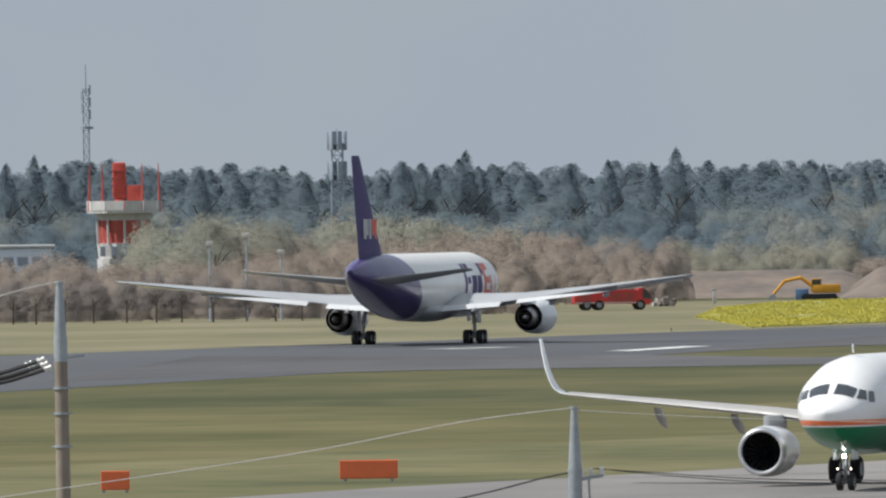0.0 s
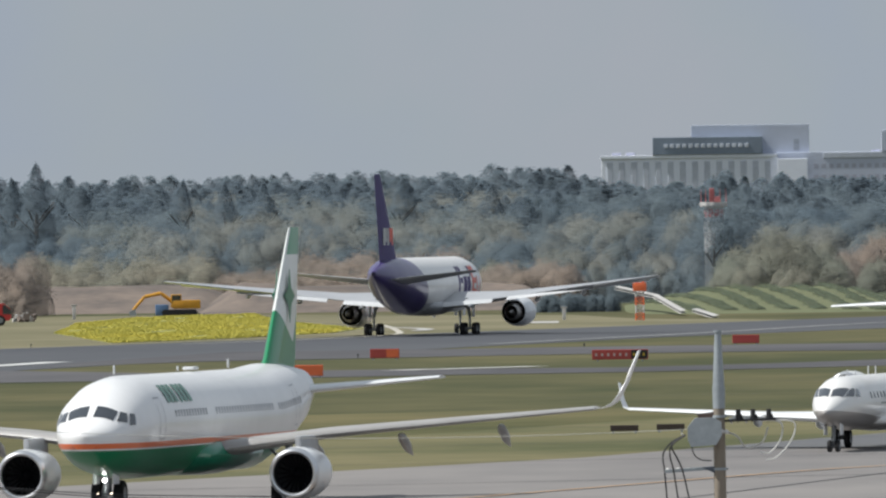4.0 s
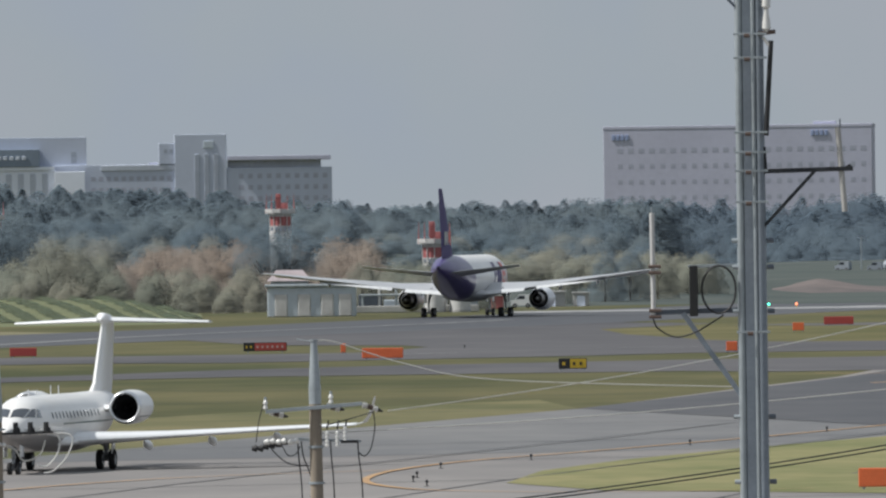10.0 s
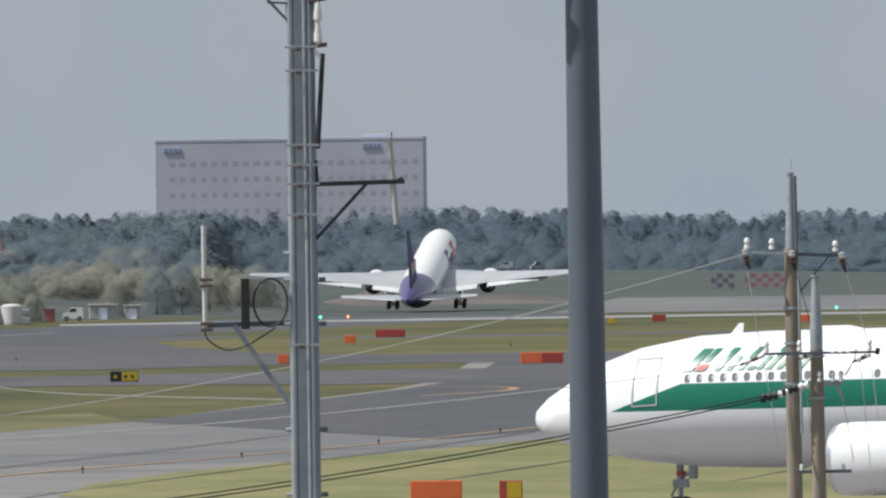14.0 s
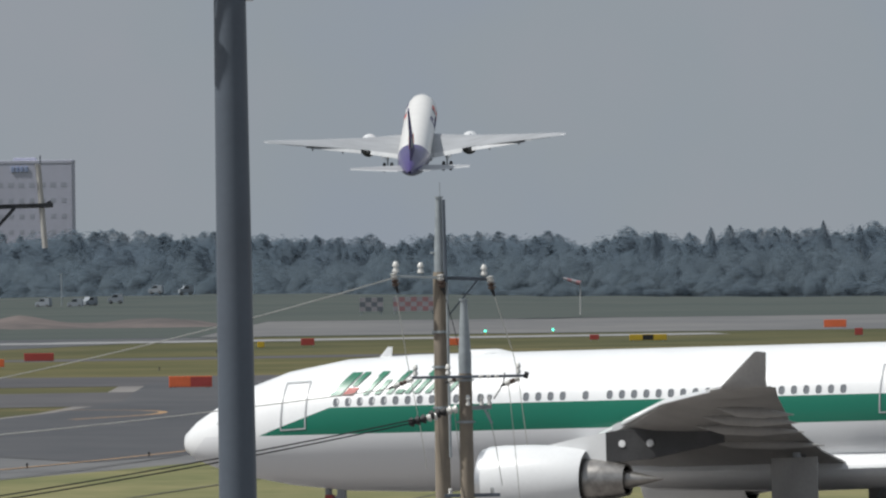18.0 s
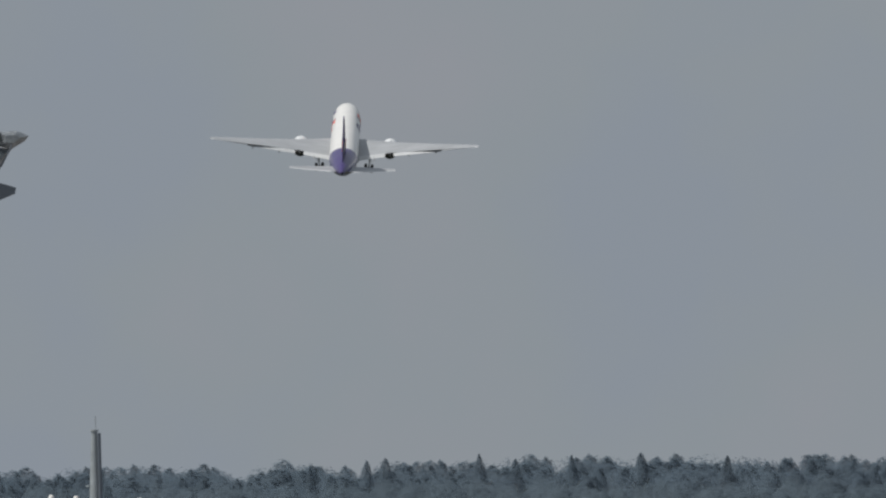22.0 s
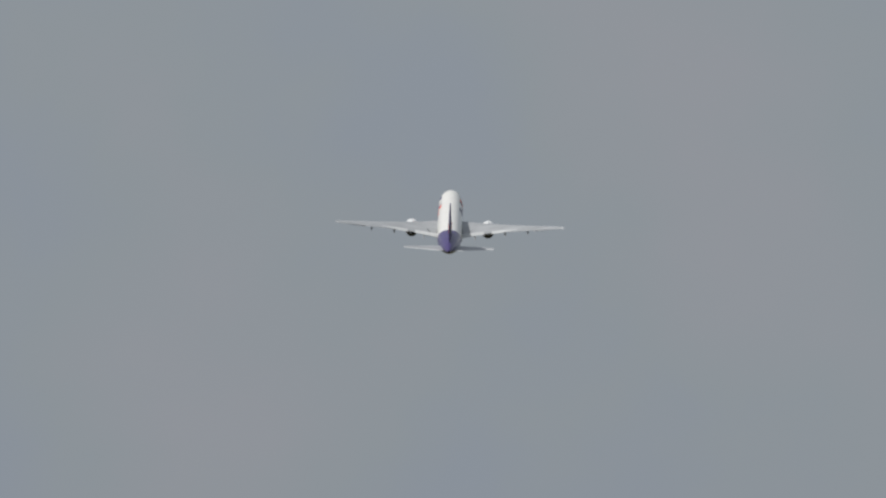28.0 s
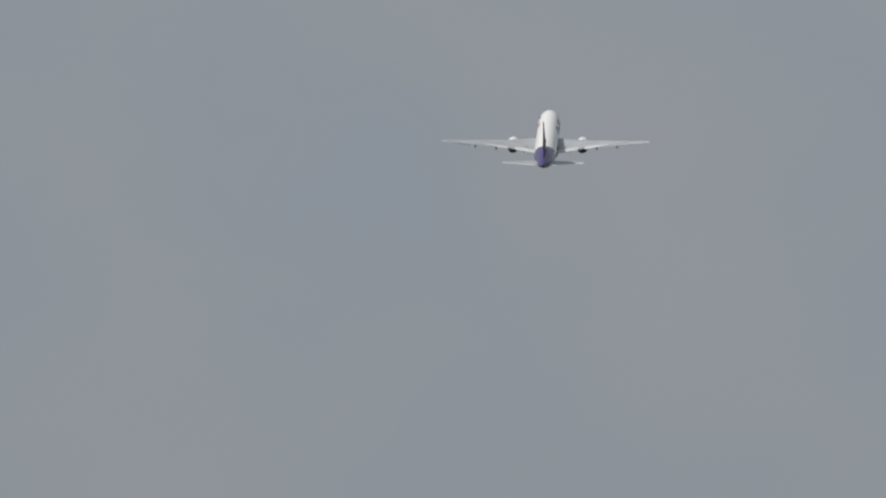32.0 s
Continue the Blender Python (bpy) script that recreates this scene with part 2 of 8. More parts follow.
# Red is dulled in the colour for haze over the far signs.
SIGNRED = mat("sign_red", (0.42, 0.065, 0.055), 0.5, 0, 0.15, 1)
SIGNORANGE = mat("sign_orange", (0.80, 0.17, 0.06), 0.5, 0, 0.15, 1)
SIGNPALE = mat("sign_lettering", (0.52, 0.40, 0.38), 0.6, 0, 0.2, 1)
WORNLINE = mat("weathered_white_marking", (0.32, 0.32, 0.32), 0.8, 0, 0, 0.3, 0, second=(0.18, 0.18, 0.185), fine=8)
CABINGLASS = mat("shaded_cabin_glass", (0.20, 0.215, 0.235), 0.25, 0, 0.2, 1, coat=0.5)
SIGNDARK = mat("dark_weathered_sign", (0.05, 0.035, 0.03), 0.6, 0, 0.2, 1)
SIGNBLACK = mat("sign_black", (0.02, 0.02, 0.02), 0.5, 0, 0.2, 1)
SIGNYELLOW = mat("sign_yellow", (0.62, 0.42, 0.03), 0.5, 0, 0.15, 1)
TOWERRED = mat("tower_red", (0.46, 0.09, 0.075), 0.6, 0, 0.2, 0.8)
TOWERWHITE = mat("tower_white", (0.60, 0.59, 0.58), 0.6, 0, 0.2, 0.8)
DARKSTEEL = mat("dark_weathered_steel", (0.035, 0.038, 0.044), 0.7, 0.2, 0.3, 2)
GALV = mat("galvanised_steel", (0.40, 0.44, 0.46), 0.5, 0.35, 0, 1.2, 0.1, second=(0.28, 0.31, 0.33), fine=9)
POLEGREY = mat("grey_painted_steel", (0.105, 0.125, 0.155), 0.45, 0.1, 0.12, 1.0)
POLECONC = mat("weathered_pole_concrete", (0.30, 0.255, 0.195), 0.9, 0, 0, 1.5, 0.3, second=(0.20, 0.17, 0.14), fine=8, stretch=(1, 1, 0.25))
PORCELAIN = mat("glazed_porcelain", (0.70, 0.69, 0.66), 0.2, 0, 0.1, 3)
BROWNPORC = mat("brown_porcelain", (0.12, 0.082, 0.066), 0.3, 0, 0.3, 4)
BLACKCABLE = mat("black_cable", (0.022, 0.022, 0.024), 0.6, 0, 0.2, 4)
WIRE = mat("weathered_wire", (0.55, 0.54, 0.50), 0.5, 0.3, 0.2, 2)
FIRERED = mat("fire_engine_red", (0.60, 0.03, 0.035), 0.3, 0, 0.1, 1, coat=0.4)
DIGYELLOW = mat("digger_yellow", (0.62, 0.30, 0.02), 0.5, 0, 0.2, 1)
ROOFGREY = mat("grey_blue_cladding", (0.50, 0.56, 0.62), 0.7, 0, 0.2, 0.3)


# ---- building helpers
def part(name, bm, material, parent=None, label="", smooth=True):
    me = bpy.data.meshes.new(name)
    bmesh.ops.recalc_face_normals(bm, faces=bm.faces[:])
    bm.to_mesh(me)
    bm.free()
    for p in me.polygons:
        p.use_smooth = smooth
    if smooth:
        me.set_sharp_from_angle(angle=0.65)
    for m in (material if isinstance(material, (list, tuple)) else [material]):
        me.materials.append(m)
    ob = new(name, me)
    if parent is not None:
        ob.parent = parent
    if label:
        ob["label"] = label
    return ob


def again(ob, parent, m=None, name=None):
    """One more part on the same mesh."""
    o = new(name or ob.name.split(".")[0], ob.data)
    o.parent = parent
    if m is not None:
        o.matrix_basis = m
    return o


def thing(name, label, category, m=None, group="", kind=""):
    ob = new(name)
    if m is not None:
        ob.matrix_basis = m
    return tagged(ob, label, category, group, kind)


def box(bm, x0, x1, y0, y1, z0, z1, m=None, bevel=0.0):
    r = bmesh.ops.create_cube(bm, size=1)
    for v in r["verts"]:
        v.co = Vector(((x0 + x1) / 2 + v.co.x * (x1 - x0), (y0 + y1) / 2 + v.co.y * (y1 - y0), (z0 + z1) / 2 + v.co.z * (z1 - z0)))
    if bevel:
        e = list({e for v in r["verts"] for e in v.link_edges})
        g = bmesh.ops.bevel(bm, geom=e, offset=bevel, segments=2, affect="EDGES", profile=0.6)
        vs = list({v for f in g["faces"] for v in f.verts} | {v for v in r["verts"] if v.is_valid})
    else:
        vs = r["verts"]
    if m is not None:
        for v in vs:
            v.co = m @ v.co
    return vs


def tube(bm, a, b, r0, r1=None, n=10, caps=True):
    """A straight tapered tube from a to b."""
    a, b = Vector(a), Vector(b)
    r1 = r0 if r1 is None else r1
    q = (b - a).to_track_quat("Z", "Y")
    ra = [bm.verts.new(a + q @ Vector((r0 * math.cos(k * 2 * math.pi / n), r0 * math.sin(k * 2 * math.pi / n), 0))) for k in range(n)]
    rb = [bm.verts.new(b + q @ Vector((r1 * math.cos(k * 2 * math.pi / n), r1 * math.sin(k * 2 * math.pi / n), 0))) for k in range(n)]
    for k in range(n):
        bm.faces.new((ra[k], ra[(k + 1) % n], rb[(k + 1) % n], rb[k]))
    if caps:
        bm.faces.new(ra[::-1])
        bm.faces.new(rb)


def loft(bm, rings, caps=True):
    vs = [[bm.verts.new(p) for p in r] for r in rings]
    for a, b in zip(vs, vs[1:]):
        n = len(a)
        for k in range(n):
            bm.faces.new((a[k], a[(k + 1) % n], b[(k + 1) % n], b[k]))
    if caps:
        bm.faces.new(vs[0][::-1])
        bm.faces.new(vs[-1])
    return vs


def lathe(bm, profile, n=28, centre=(0, 0, 0), axis="y"):
    """Turn a profile of (along, radius) about an axis through centre."""
    rings = []
    for s, r in profile:
        ring = []
        for k in range(n):
            c, d = r * math.cos(k * 2 * math.pi / n), r * math.sin(k * 2 * math.pi / n)
            p = (c, s, d) if axis == "y" else ((c, d, s) if axis == "z" else (s, c, d))
            ring.append(Vector(centre) + Vector(p))
        rings.append(ring)
    loft(bm, rings, caps=False)


def path_tube(bm, pts, r, n=6):
    """One continuous tube along pts."""
    P = [Vector(p) for p in pts]
    rings = []
    for k, p in enumerate(P):
        q = (P[min(k + 1, len(P) - 1)] - P[max(k - 1, 0)]).to_track_quat("Z", "Y")
        rings.append([p + q @ Vector((r * math.cos(i * 2 * math.pi / n), r * math.sin(i * 2 * math.pi / n), 0)) for i in range(n)])
    loft(bm, rings)


def sagging(a, b, sag, n=14):
    a, b = Vector(a), Vector(b)
    return [a.lerp(b, k / n) - Vector((0, 0, 4 * sag * (k / n) * (1 - k / n))) for k in range(n + 1)]


# ---- the ground: one sheet with a slight swell under the near part of the runway
def rise(y):
    if y < 850 or y > 1770:
        return 0.0
    return 0.85 * (y - 850) / 370 if y < 1220 else 0.85 * (1770 - y) / 550


def sheet(name, outline, material, off, label="", category="", kind="structure"):
    bm = bmesh.new()
    bm.faces.new([bm.verts.new((x, y, 0)) for x, y in outline])
    for yc in (850, 1220, 1770):
        bmesh.ops.bisect_plane(bm, geom=bm.verts[:] + bm.edges[:] + bm.faces[:], plane_co=(0, yc, 0), plane_no=(0, 1, 0))
    for v in bm.verts:
        v.co.z = rise(v.co.y) + off
    for f in bm.faces:
        f.normal_update()
        if f.normal.z < 0:
            f.normal_flip()
    me = bpy.data.meshes.new(name)
    bm.to_mesh(me)
    bm.free()
    me.materials.append(material)
    return tagged(new(name, me), label, category, "", kind)


sheet("ground", [(-5000, -900), (5000, -900), (5000, 7000), (-5000, 7000)], GRASS, 0, "dry spring grass of the airfield", "ground")

# runway axes: heading RB, offsets to the left of the line of bearing RB through the eye
RB = 0.2
FWD, LEFT = Vector((math.sin(RB), math.cos(RB), 0)), Vector((-math.cos(RB), math.sin(RB), 0))


def rw(s, l):
    p = FWD * s + LEFT * l
    return p.x, p.y


sheet("runway", [rw(500, 310), rw(1180, 310), rw(1300, 316), rw(1400, 322), rw(2140, 322), rw(2140, 369), rw(1420, 367), rw(1300, 370), rw(1200, 372), rw(500, 372)], ASPHALT, 0.02, "dark asphalt runway with rubber marks", "runway")
# Paler asphalt here: heat shimmer over the far runway is painted in.
sheet("runway_far_end", [rw(2140, 318), rw(2750, 318), rw(2750, 369), rw(2140, 369)], MIDTAR, 0.02, "far end of the asphalt runway, paled by shimmer", "runway")
# Pale strip paints the bright mirage glare of the far runway.
sheet("threshold", [(20, 1962), (95, 1984), (150, 2008), (150, 2046), (90, 2026), (20, 1996)], WORNLINE, 0.05, "pale strip of mirage glare on the far runway", "runway")
sheet("apron", [(-260, 150), (330, 150), (330, 700), (200, 1010), (150, 1320), (48, 1322), (40, 1160), (34, 1100), (25, 1040), (14, 962), (0, 897), (-24, 772), (-56, 677), (-110, 470)],
      TARMAC, 0.02, "grey concrete apron and taxiway with thin dark lines", "apron")
sheet("infield", [(-300, 560), (-160, 560), (-78, 745), (-38, 850), (-16, 930), (-28, 950), (-60, 925), (-90, 940), (-300, 900)], INFIELD, 0.008, "mown spring grass between apron and runway", "grass")
sheet("pale_field", [(-420, 1190), (-130, 1235), rw(1640, 350), at(-1.56, 1765), at(-1.8, 1850), at(-3.2, 1945), (-420, 1900)], PALEFIELD, 0.008, "pale bleached grass beyond the runway", "field")
sheet("pale_verge", [(-110, 470), (-56, 677), (-24, 772), (0, 897), (14, 962), (12, 1004), (-8, 962), (-38, 850), (-78, 745), (-160, 560)], PALEGRASS, 0.012, "pale dry grass along the apron edge", "grass")
sheet("verge", [(7, 712), (9, 745), (13.5, 776), (20, 808), (33, 864), (52, 938), (85, 1010), (200, 1000), (300, 690), (60, 668), (24, 672), (11, 690)],
      LUSH, 0.04, "short green grass island beside the apron", "grass")
sheet("taxiway_mid", [(-20, 790), (0, 897), (14, 962), (26, 1040), (60, 1040), (85, 1010), (52, 938), (33, 864), (20, 808)], MIDTAR, 0.03, "worn grey asphalt between apron and taxiway exit", "taxiway")
sheet("taxiway_1", [(-112, 1060), (-103, 1084), (-90, 1100), (-74, 1103), (-62, 1106), (-43, 1116), (-30, 1120), (-20, 1132), (-8, 1142), (24, 1143), (31, 1132), (40, 1135), (46, 1160), (46, 1222), (26, 1214), (4, 1201), (-10, 1184), (-22, 1160), (-33, 1147), (-48, 1153), (-66, 1147), (-78, 1172), (-115, 1200)], OLDASPHALT, 0.03, "dark old asphalt cross taxiway", "taxiway")
sheet("taxiway_2", [(-78, 1192), (-67, 1217), (-56, 1227), (-47, 1238), (-36, 1246), (-19, 1249), (-9, 1238), (4, 1250), (18, 1264), (28, 1282), (48, 1283), (150, 1300), (330, 1380), (330, 1470), (150, 1420), (52, 1396), (38, 1408), (33, 1440), (27, 1546), (26, 1640), (40, 1720), (30, 1770), (4, 1640), (-16, 1540), (-8, 1450), (5, 1420), (7, 1395), (2, 1335), (-10, 1330), (-40, 1325), (-55, 1318), (-70, 1318)], OLDASPHALT, 0.028, "dark old asphalt taxiway beside the runway", "taxiway")
sheet("grass_wedge", [(26, 1640), (27, 1546), (33, 1440), (38, 1408), (52, 1396), (150, 1420), (330, 1470), (330, 1800), (90, 1800), (60, 1765), (40, 1720)], INFIELD, 0.014, "yellow-green grass wedge between taxiway and runway", "grass")
sheet("taxiway_fan", [(14, 962), (30, 880), (52, 960), (85, 1030), (150, 1060), (150, 1318), (50, 1318), (42, 1160), (35, 1100), (26, 1040)], FANTAR, 0.05, "dark asphalt fan of the taxiway exit", "taxiway")
sheet("taxiway_3", [(50, 1650), (420, 1830), (420, 1890), (40, 1690)], OLDASPHALT, 0.03, "dark old asphalt taxiway near the runway end", "taxiway")
sheet("taxiway_far", [at(2.35, 2100), at(4.5, 2090), at(7.2, 2080), at(7.2, 2470), at(4.5, 2480), at(2.6, 2500)], MIDTAR, 0.05, "pale grey asphalt across the far end of the field", "taxiway")
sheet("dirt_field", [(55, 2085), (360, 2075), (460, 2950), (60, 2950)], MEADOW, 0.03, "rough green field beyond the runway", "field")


def ribbon(name, pts, w, material, label, off=0.06):
    """A painted line of width w along pts on the ground."""
    bm = bmesh.new()
    P = [Vector((x, y, 0)) for x, y in pts]
    if len(P) > 3:
        Q = []
        for i in range(len(P) - 1):
            p0, p1, p2, p3 = P[max(i - 1, 0)], P[i], P[i + 1], P[min(i + 2, len(P) - 1)]
            for j in range(6):
                t = j / 6
                Q.append(0.5 * (2 * p1 + (p2 - p0) * t + (2 * p0 - 5 * p1 + 4 * p2 - p3) * t * t + (3 * p1 - p0 - 3 * p2 + p3) * t ** 3))
        P = Q + [P[-1]]
    L, R = [], []
    for k, p in enumerate(P):
        d = (P[min(k + 1, len(P) - 1)] - P[max(k - 1, 0)]).normalized()
        s = Vector((-d.y, d.x, 0)) * w / 2
        for side, q in ((L, p + s), (R, p - s)):
            side.append(bm.verts.new((q.x, q.y, rise(q.y) + off)))
    for k in range(len(P) - 1):
        bm.faces.new((L[k], R[k], R[k + 1], L[k + 1]))
    me = bpy.data.meshes.new(name)
    bm.to_mesh(me)
    bm.free()
    me.materials.append(material)
    return tagged(new(name, me), label, "marking", "", "structure")


ribbon("runway_marking", [rw(1185, 341.6), rw(1197, 339)], 3.2, LINEWHITE, "worn white runway dash")
ribbon("runway_marking", [rw(1158, 319), rw(1188, 321)], 2.4, LINEWHITE, "worn white runway dash")
ribbon("runway_edge_line", [rw(1335, 322), rw(1455, 330), rw(1600, 342), rw(1800, 346)], 1.5, WORNLINE, "worn white runway edge line")
ribbon("faded_line", [(-49, 1144), (-39, 1158)], 2.2, LINEWHITE, "faded pale stripe on the taxiway")
ribbon("faded_line", [(3.8, 1306), (8.6, 1314)], 1.4, WORNLINE, "faded pale stripe on the taxiway")
ribbon("faded_line", [(21, 1350), (30, 1352)], 1.0, WORNLINE, "faded pale stripe on the taxiway")
ribbon("runway_marking", [rw(1955, 343), rw(2060, 322)], 2.4, WORNLINE, "pale stripe across the far runway")
ribbon("taxi_line", [(20.2, 688), (12, 684), (4.5, 693), (1.6, 707), (0.7, 726), (2.2, 752), (6, 778), (12, 803), (20.5, 841), (32.5, 895), (45, 960), (62, 1050), (90, 1180)], 0.38, LINEYELLOW, "faded orange taxi guide line")
ribbon("taxi_line", [(-40, 600), (-20, 690), (-9, 735), (2.2, 752)], 0.4, LINEYELLOW, "faded orange taxi guide line")
ribbon("taxi_line", [(35, 1062), (41.5, 1085), (41.5, 1105), (33, 1118)], 0.6, LINEYELLOW, "faded orange taxi guide line")


# Thin dark lines laid over the apron.
DARKLINE = mat("dark_joint_filler", (0.045, 0.046, 0.05), 0.9, 0, 0.2, 0.5)
for k in range(9):
    y0 = 560 + 62 * k
    ribbon("pavement_joint", [(-75 + 6 * k, y0), (-10 + 5 * k, y0 + 34), (40 + 9 * k, y0 + 64)], 0.4, DARKLINE, "thin dark line across the apron", 0.035)
for k in range(4):
    ribbon("pavement_joint", [(-30 + 16 * k, 560), (-8 + 15 * k, 720), (22 + 14 * k, 900)], 0.22, DARKLINE, "thin dark line across the apron", 0.036)


# ---- aircraft
def fuselage(bm, st, n=36):
    """st: rows of y, z centre, half width, half height up, half height down."""
    rings = []
    for y, zc, hw, hu, hd in st:
        ring = []
        for k in range(n):
            a = 2 * math.pi * k / n
            c, s = math.cos(a), math.sin(a)
            ring.append((hw * c, y, zc + (hu if s > 0 else hd) * s))
        rings.append(ring)
    loft(bm, rings)


def dense(st, step=1.0):
    """Interpolate stations smoothly."""
    out = []
    for i in range(len(st) - 1):
        p0, p1, p2, p3 = st[max(i - 1, 0)], st[i], st[i + 1], st[min(i + 2, len(st) - 1)]
        n = max(1, int(abs(p2[0] - p1[0]) / step))
        for k in range(n):
            t = k / n
            row = []
            for a, b, c, d in zip(p0, p1, p2, p3):
                h = b + (c - b) * t
                row.append(h)
            out.append(row)
    out.append(list(st[-1]))
    return out


FOIL = [(0, 0), (0.012, 0.25), (0.05, 0.55), (0.15, 0.85), (0.32, 1.0), (0.55, 0.8), (0.8, 0.38), (1, 0.04), (1, -0.04), (0.8, -0.2), (0.55, -0.38), (0.32, -0.52), (0.15, -0.5), (0.05, -0.35), (0.012, -0.18)]


def wing_mesh(bm, secs, side=1, upright=False):
    """secs: rows of span, y of leading edge, z, chord, thickness ratio, twist in degrees."""
    rings = []
    for x, y, z, c, t, tw in secs:
        ring = []
        for u, v in FOIL:
            yy, zz = -u * c, v * c * t * 0.62
            a = tw * DEG
            yy, zz = yy * math.cos(a) - zz * math.sin(a), yy * math.sin(a) + zz * math.cos(a)
            ring.append((zz, y + yy, x) if upright else (side * x, y + yy, z + zz))
        rings.append(ring)
    loft(bm, rings)


def nacelle(parent, x, y, z, r, length, mats, core=True, label="", tail=1.0):
    """Turbofan: lip, cowl, duct, fan, spinner, core nozzle and plug; y is the lip's place."""
    holder = thing_part("engine", parent, (x, y, z), label)
    bm = bmesh.new()
    L = length
    lathe(bm, [(-0.035 * L, 0.75 * r), (-0.008 * L, 0.78 * r), (0, 0.84 * r), (-0.012 * L, 0.915 * r), (-0.04 * L, 0.95 * r), (-0.07 * L, 0.97 * r)])
    part("intake_lip", bm, ALU, holder, "polished metal intake lip")
    bm = bmesh.new()
    lathe(bm, [(-0.07 * L, 0.971 * r), (-0.2 * L, r), (-0.45 * L, r), (-0.7 * L, 0.97 * r), (-0.9 * L, 0.89 * r), (-L, 0.82 * r), (-L, 0.80 * r)])
    part("cowl", bm, mats[0], holder)
    bm = bmesh.new()
    lathe(bm, [(-0.034 * L, 0.752 * r), (-0.1 * L, 0.76 * r), (-0.32 * L, 0.82 * r), (-0.33 * L, 0.2 * r)])
    part("intake_duct", bm, DARK, holder)
    bm = bmesh.new()
    lathe(bm, [(-0.995 * L, 0.802 * r), (-0.8 * L, 0.83 * r), (-0.66 * L, 0.84 * r), (-0.67 * L, 0.3 * r)])
    part("rear_duct", bm, DARK, holder)
    bm = bmesh.new()
    for k in range(22):
        a = 2 * math.pi * k / 22
        m = Matrix.Rotation(a, 4, "Y") @ Matrix.Translation((0.52 * r, -0.28 * L, 0)) @ Matrix.Rotation(0.6, 4, "X")
        box(bm, -0.26 * r, 0.26 * r, -0.05 * r, 0.05 * r, -0.008 * r, 0.008 * r, m)
    tagged(part("fan", bm, FANBLADE, holder), kind="stuff")
    bm = bmesh.new()
    lathe(bm, [(-0.18 * L, 0.001), (-0.21 * L, 0.1 * r), (-0.27 * L, 0.22 * r), (-0.30 * L, 0.25 * r)], 18)
    part("spinner", bm, FANBLADE, holder)
    if core:
        bm = bmesh.new()
        lathe(bm, [(-0.66 * L, 0.6 * r), (-L, 0.62 * r), (-(1 + 0.13 * tail) * L, 0.54 * r), (-(1 + 0.24 * tail) * L, 0.43 * r), (-(1 + 0.23 * tail) * L, 0.38 * r), (-1.0 * L, 0.42 * r)])
        part("core_nozzle", bm, EXHAUST, holder)
        bm = bmesh.new()
        lathe(bm, [(-1.0 * L, 0.3 * r), (-(1 + 0.24 * tail) * L, 0.25 * r), (-(1 + 0.46 * tail) * L, 0.01)], 18)
        part("exhaust_plug", bm, EXHAUST, holder)
    return holder


def thing_part(name, parent, loc=(0, 0, 0), label=""):
    """A part that only gathers its own pieces."""
    o = new(name)
    o.parent = parent
    o.location = loc
    if label:
        o["label"] = label
    return o


WHEELS = {}


def wheel(parent, loc, r, w):
    key = (r, w)
    if key not in WHEELS:
        bm = bmesh.new()
        lathe(bm, [(-w / 2, 0.52 * r), (-w / 2, 0.86 * r), (-0.36 * w, 0.97 * r), (-0.1 * w, r), (0.1 * w, r), (0.36 * w, 0.97 * r), (w / 2, 0.86 * r), (w / 2, 0.52 * r)], 20, axis="x")
        t = part("tyre", bm, RUBBER, parent)
        bm = bmesh.new()
        lathe(bm, [(-0.42 * w, 0.01), (-0.44 * w, 0.4 * r), (-0.5 * w, 0.53 * r), (0.5 * w, 0.53 * r), (0.44 * w, 0.4 * r), (0.42 * w, 0.01)], 16, axis="x")
        h = part("rim", bm, STEELGEAR, t)
        t.location = loc
        WHEELS[key] = (t, h)
        return t
    t0, h0 = WHEELS[key]
    t = again(t0, parent, Matrix.Translation(loc))
    again(h0, t)
    return t


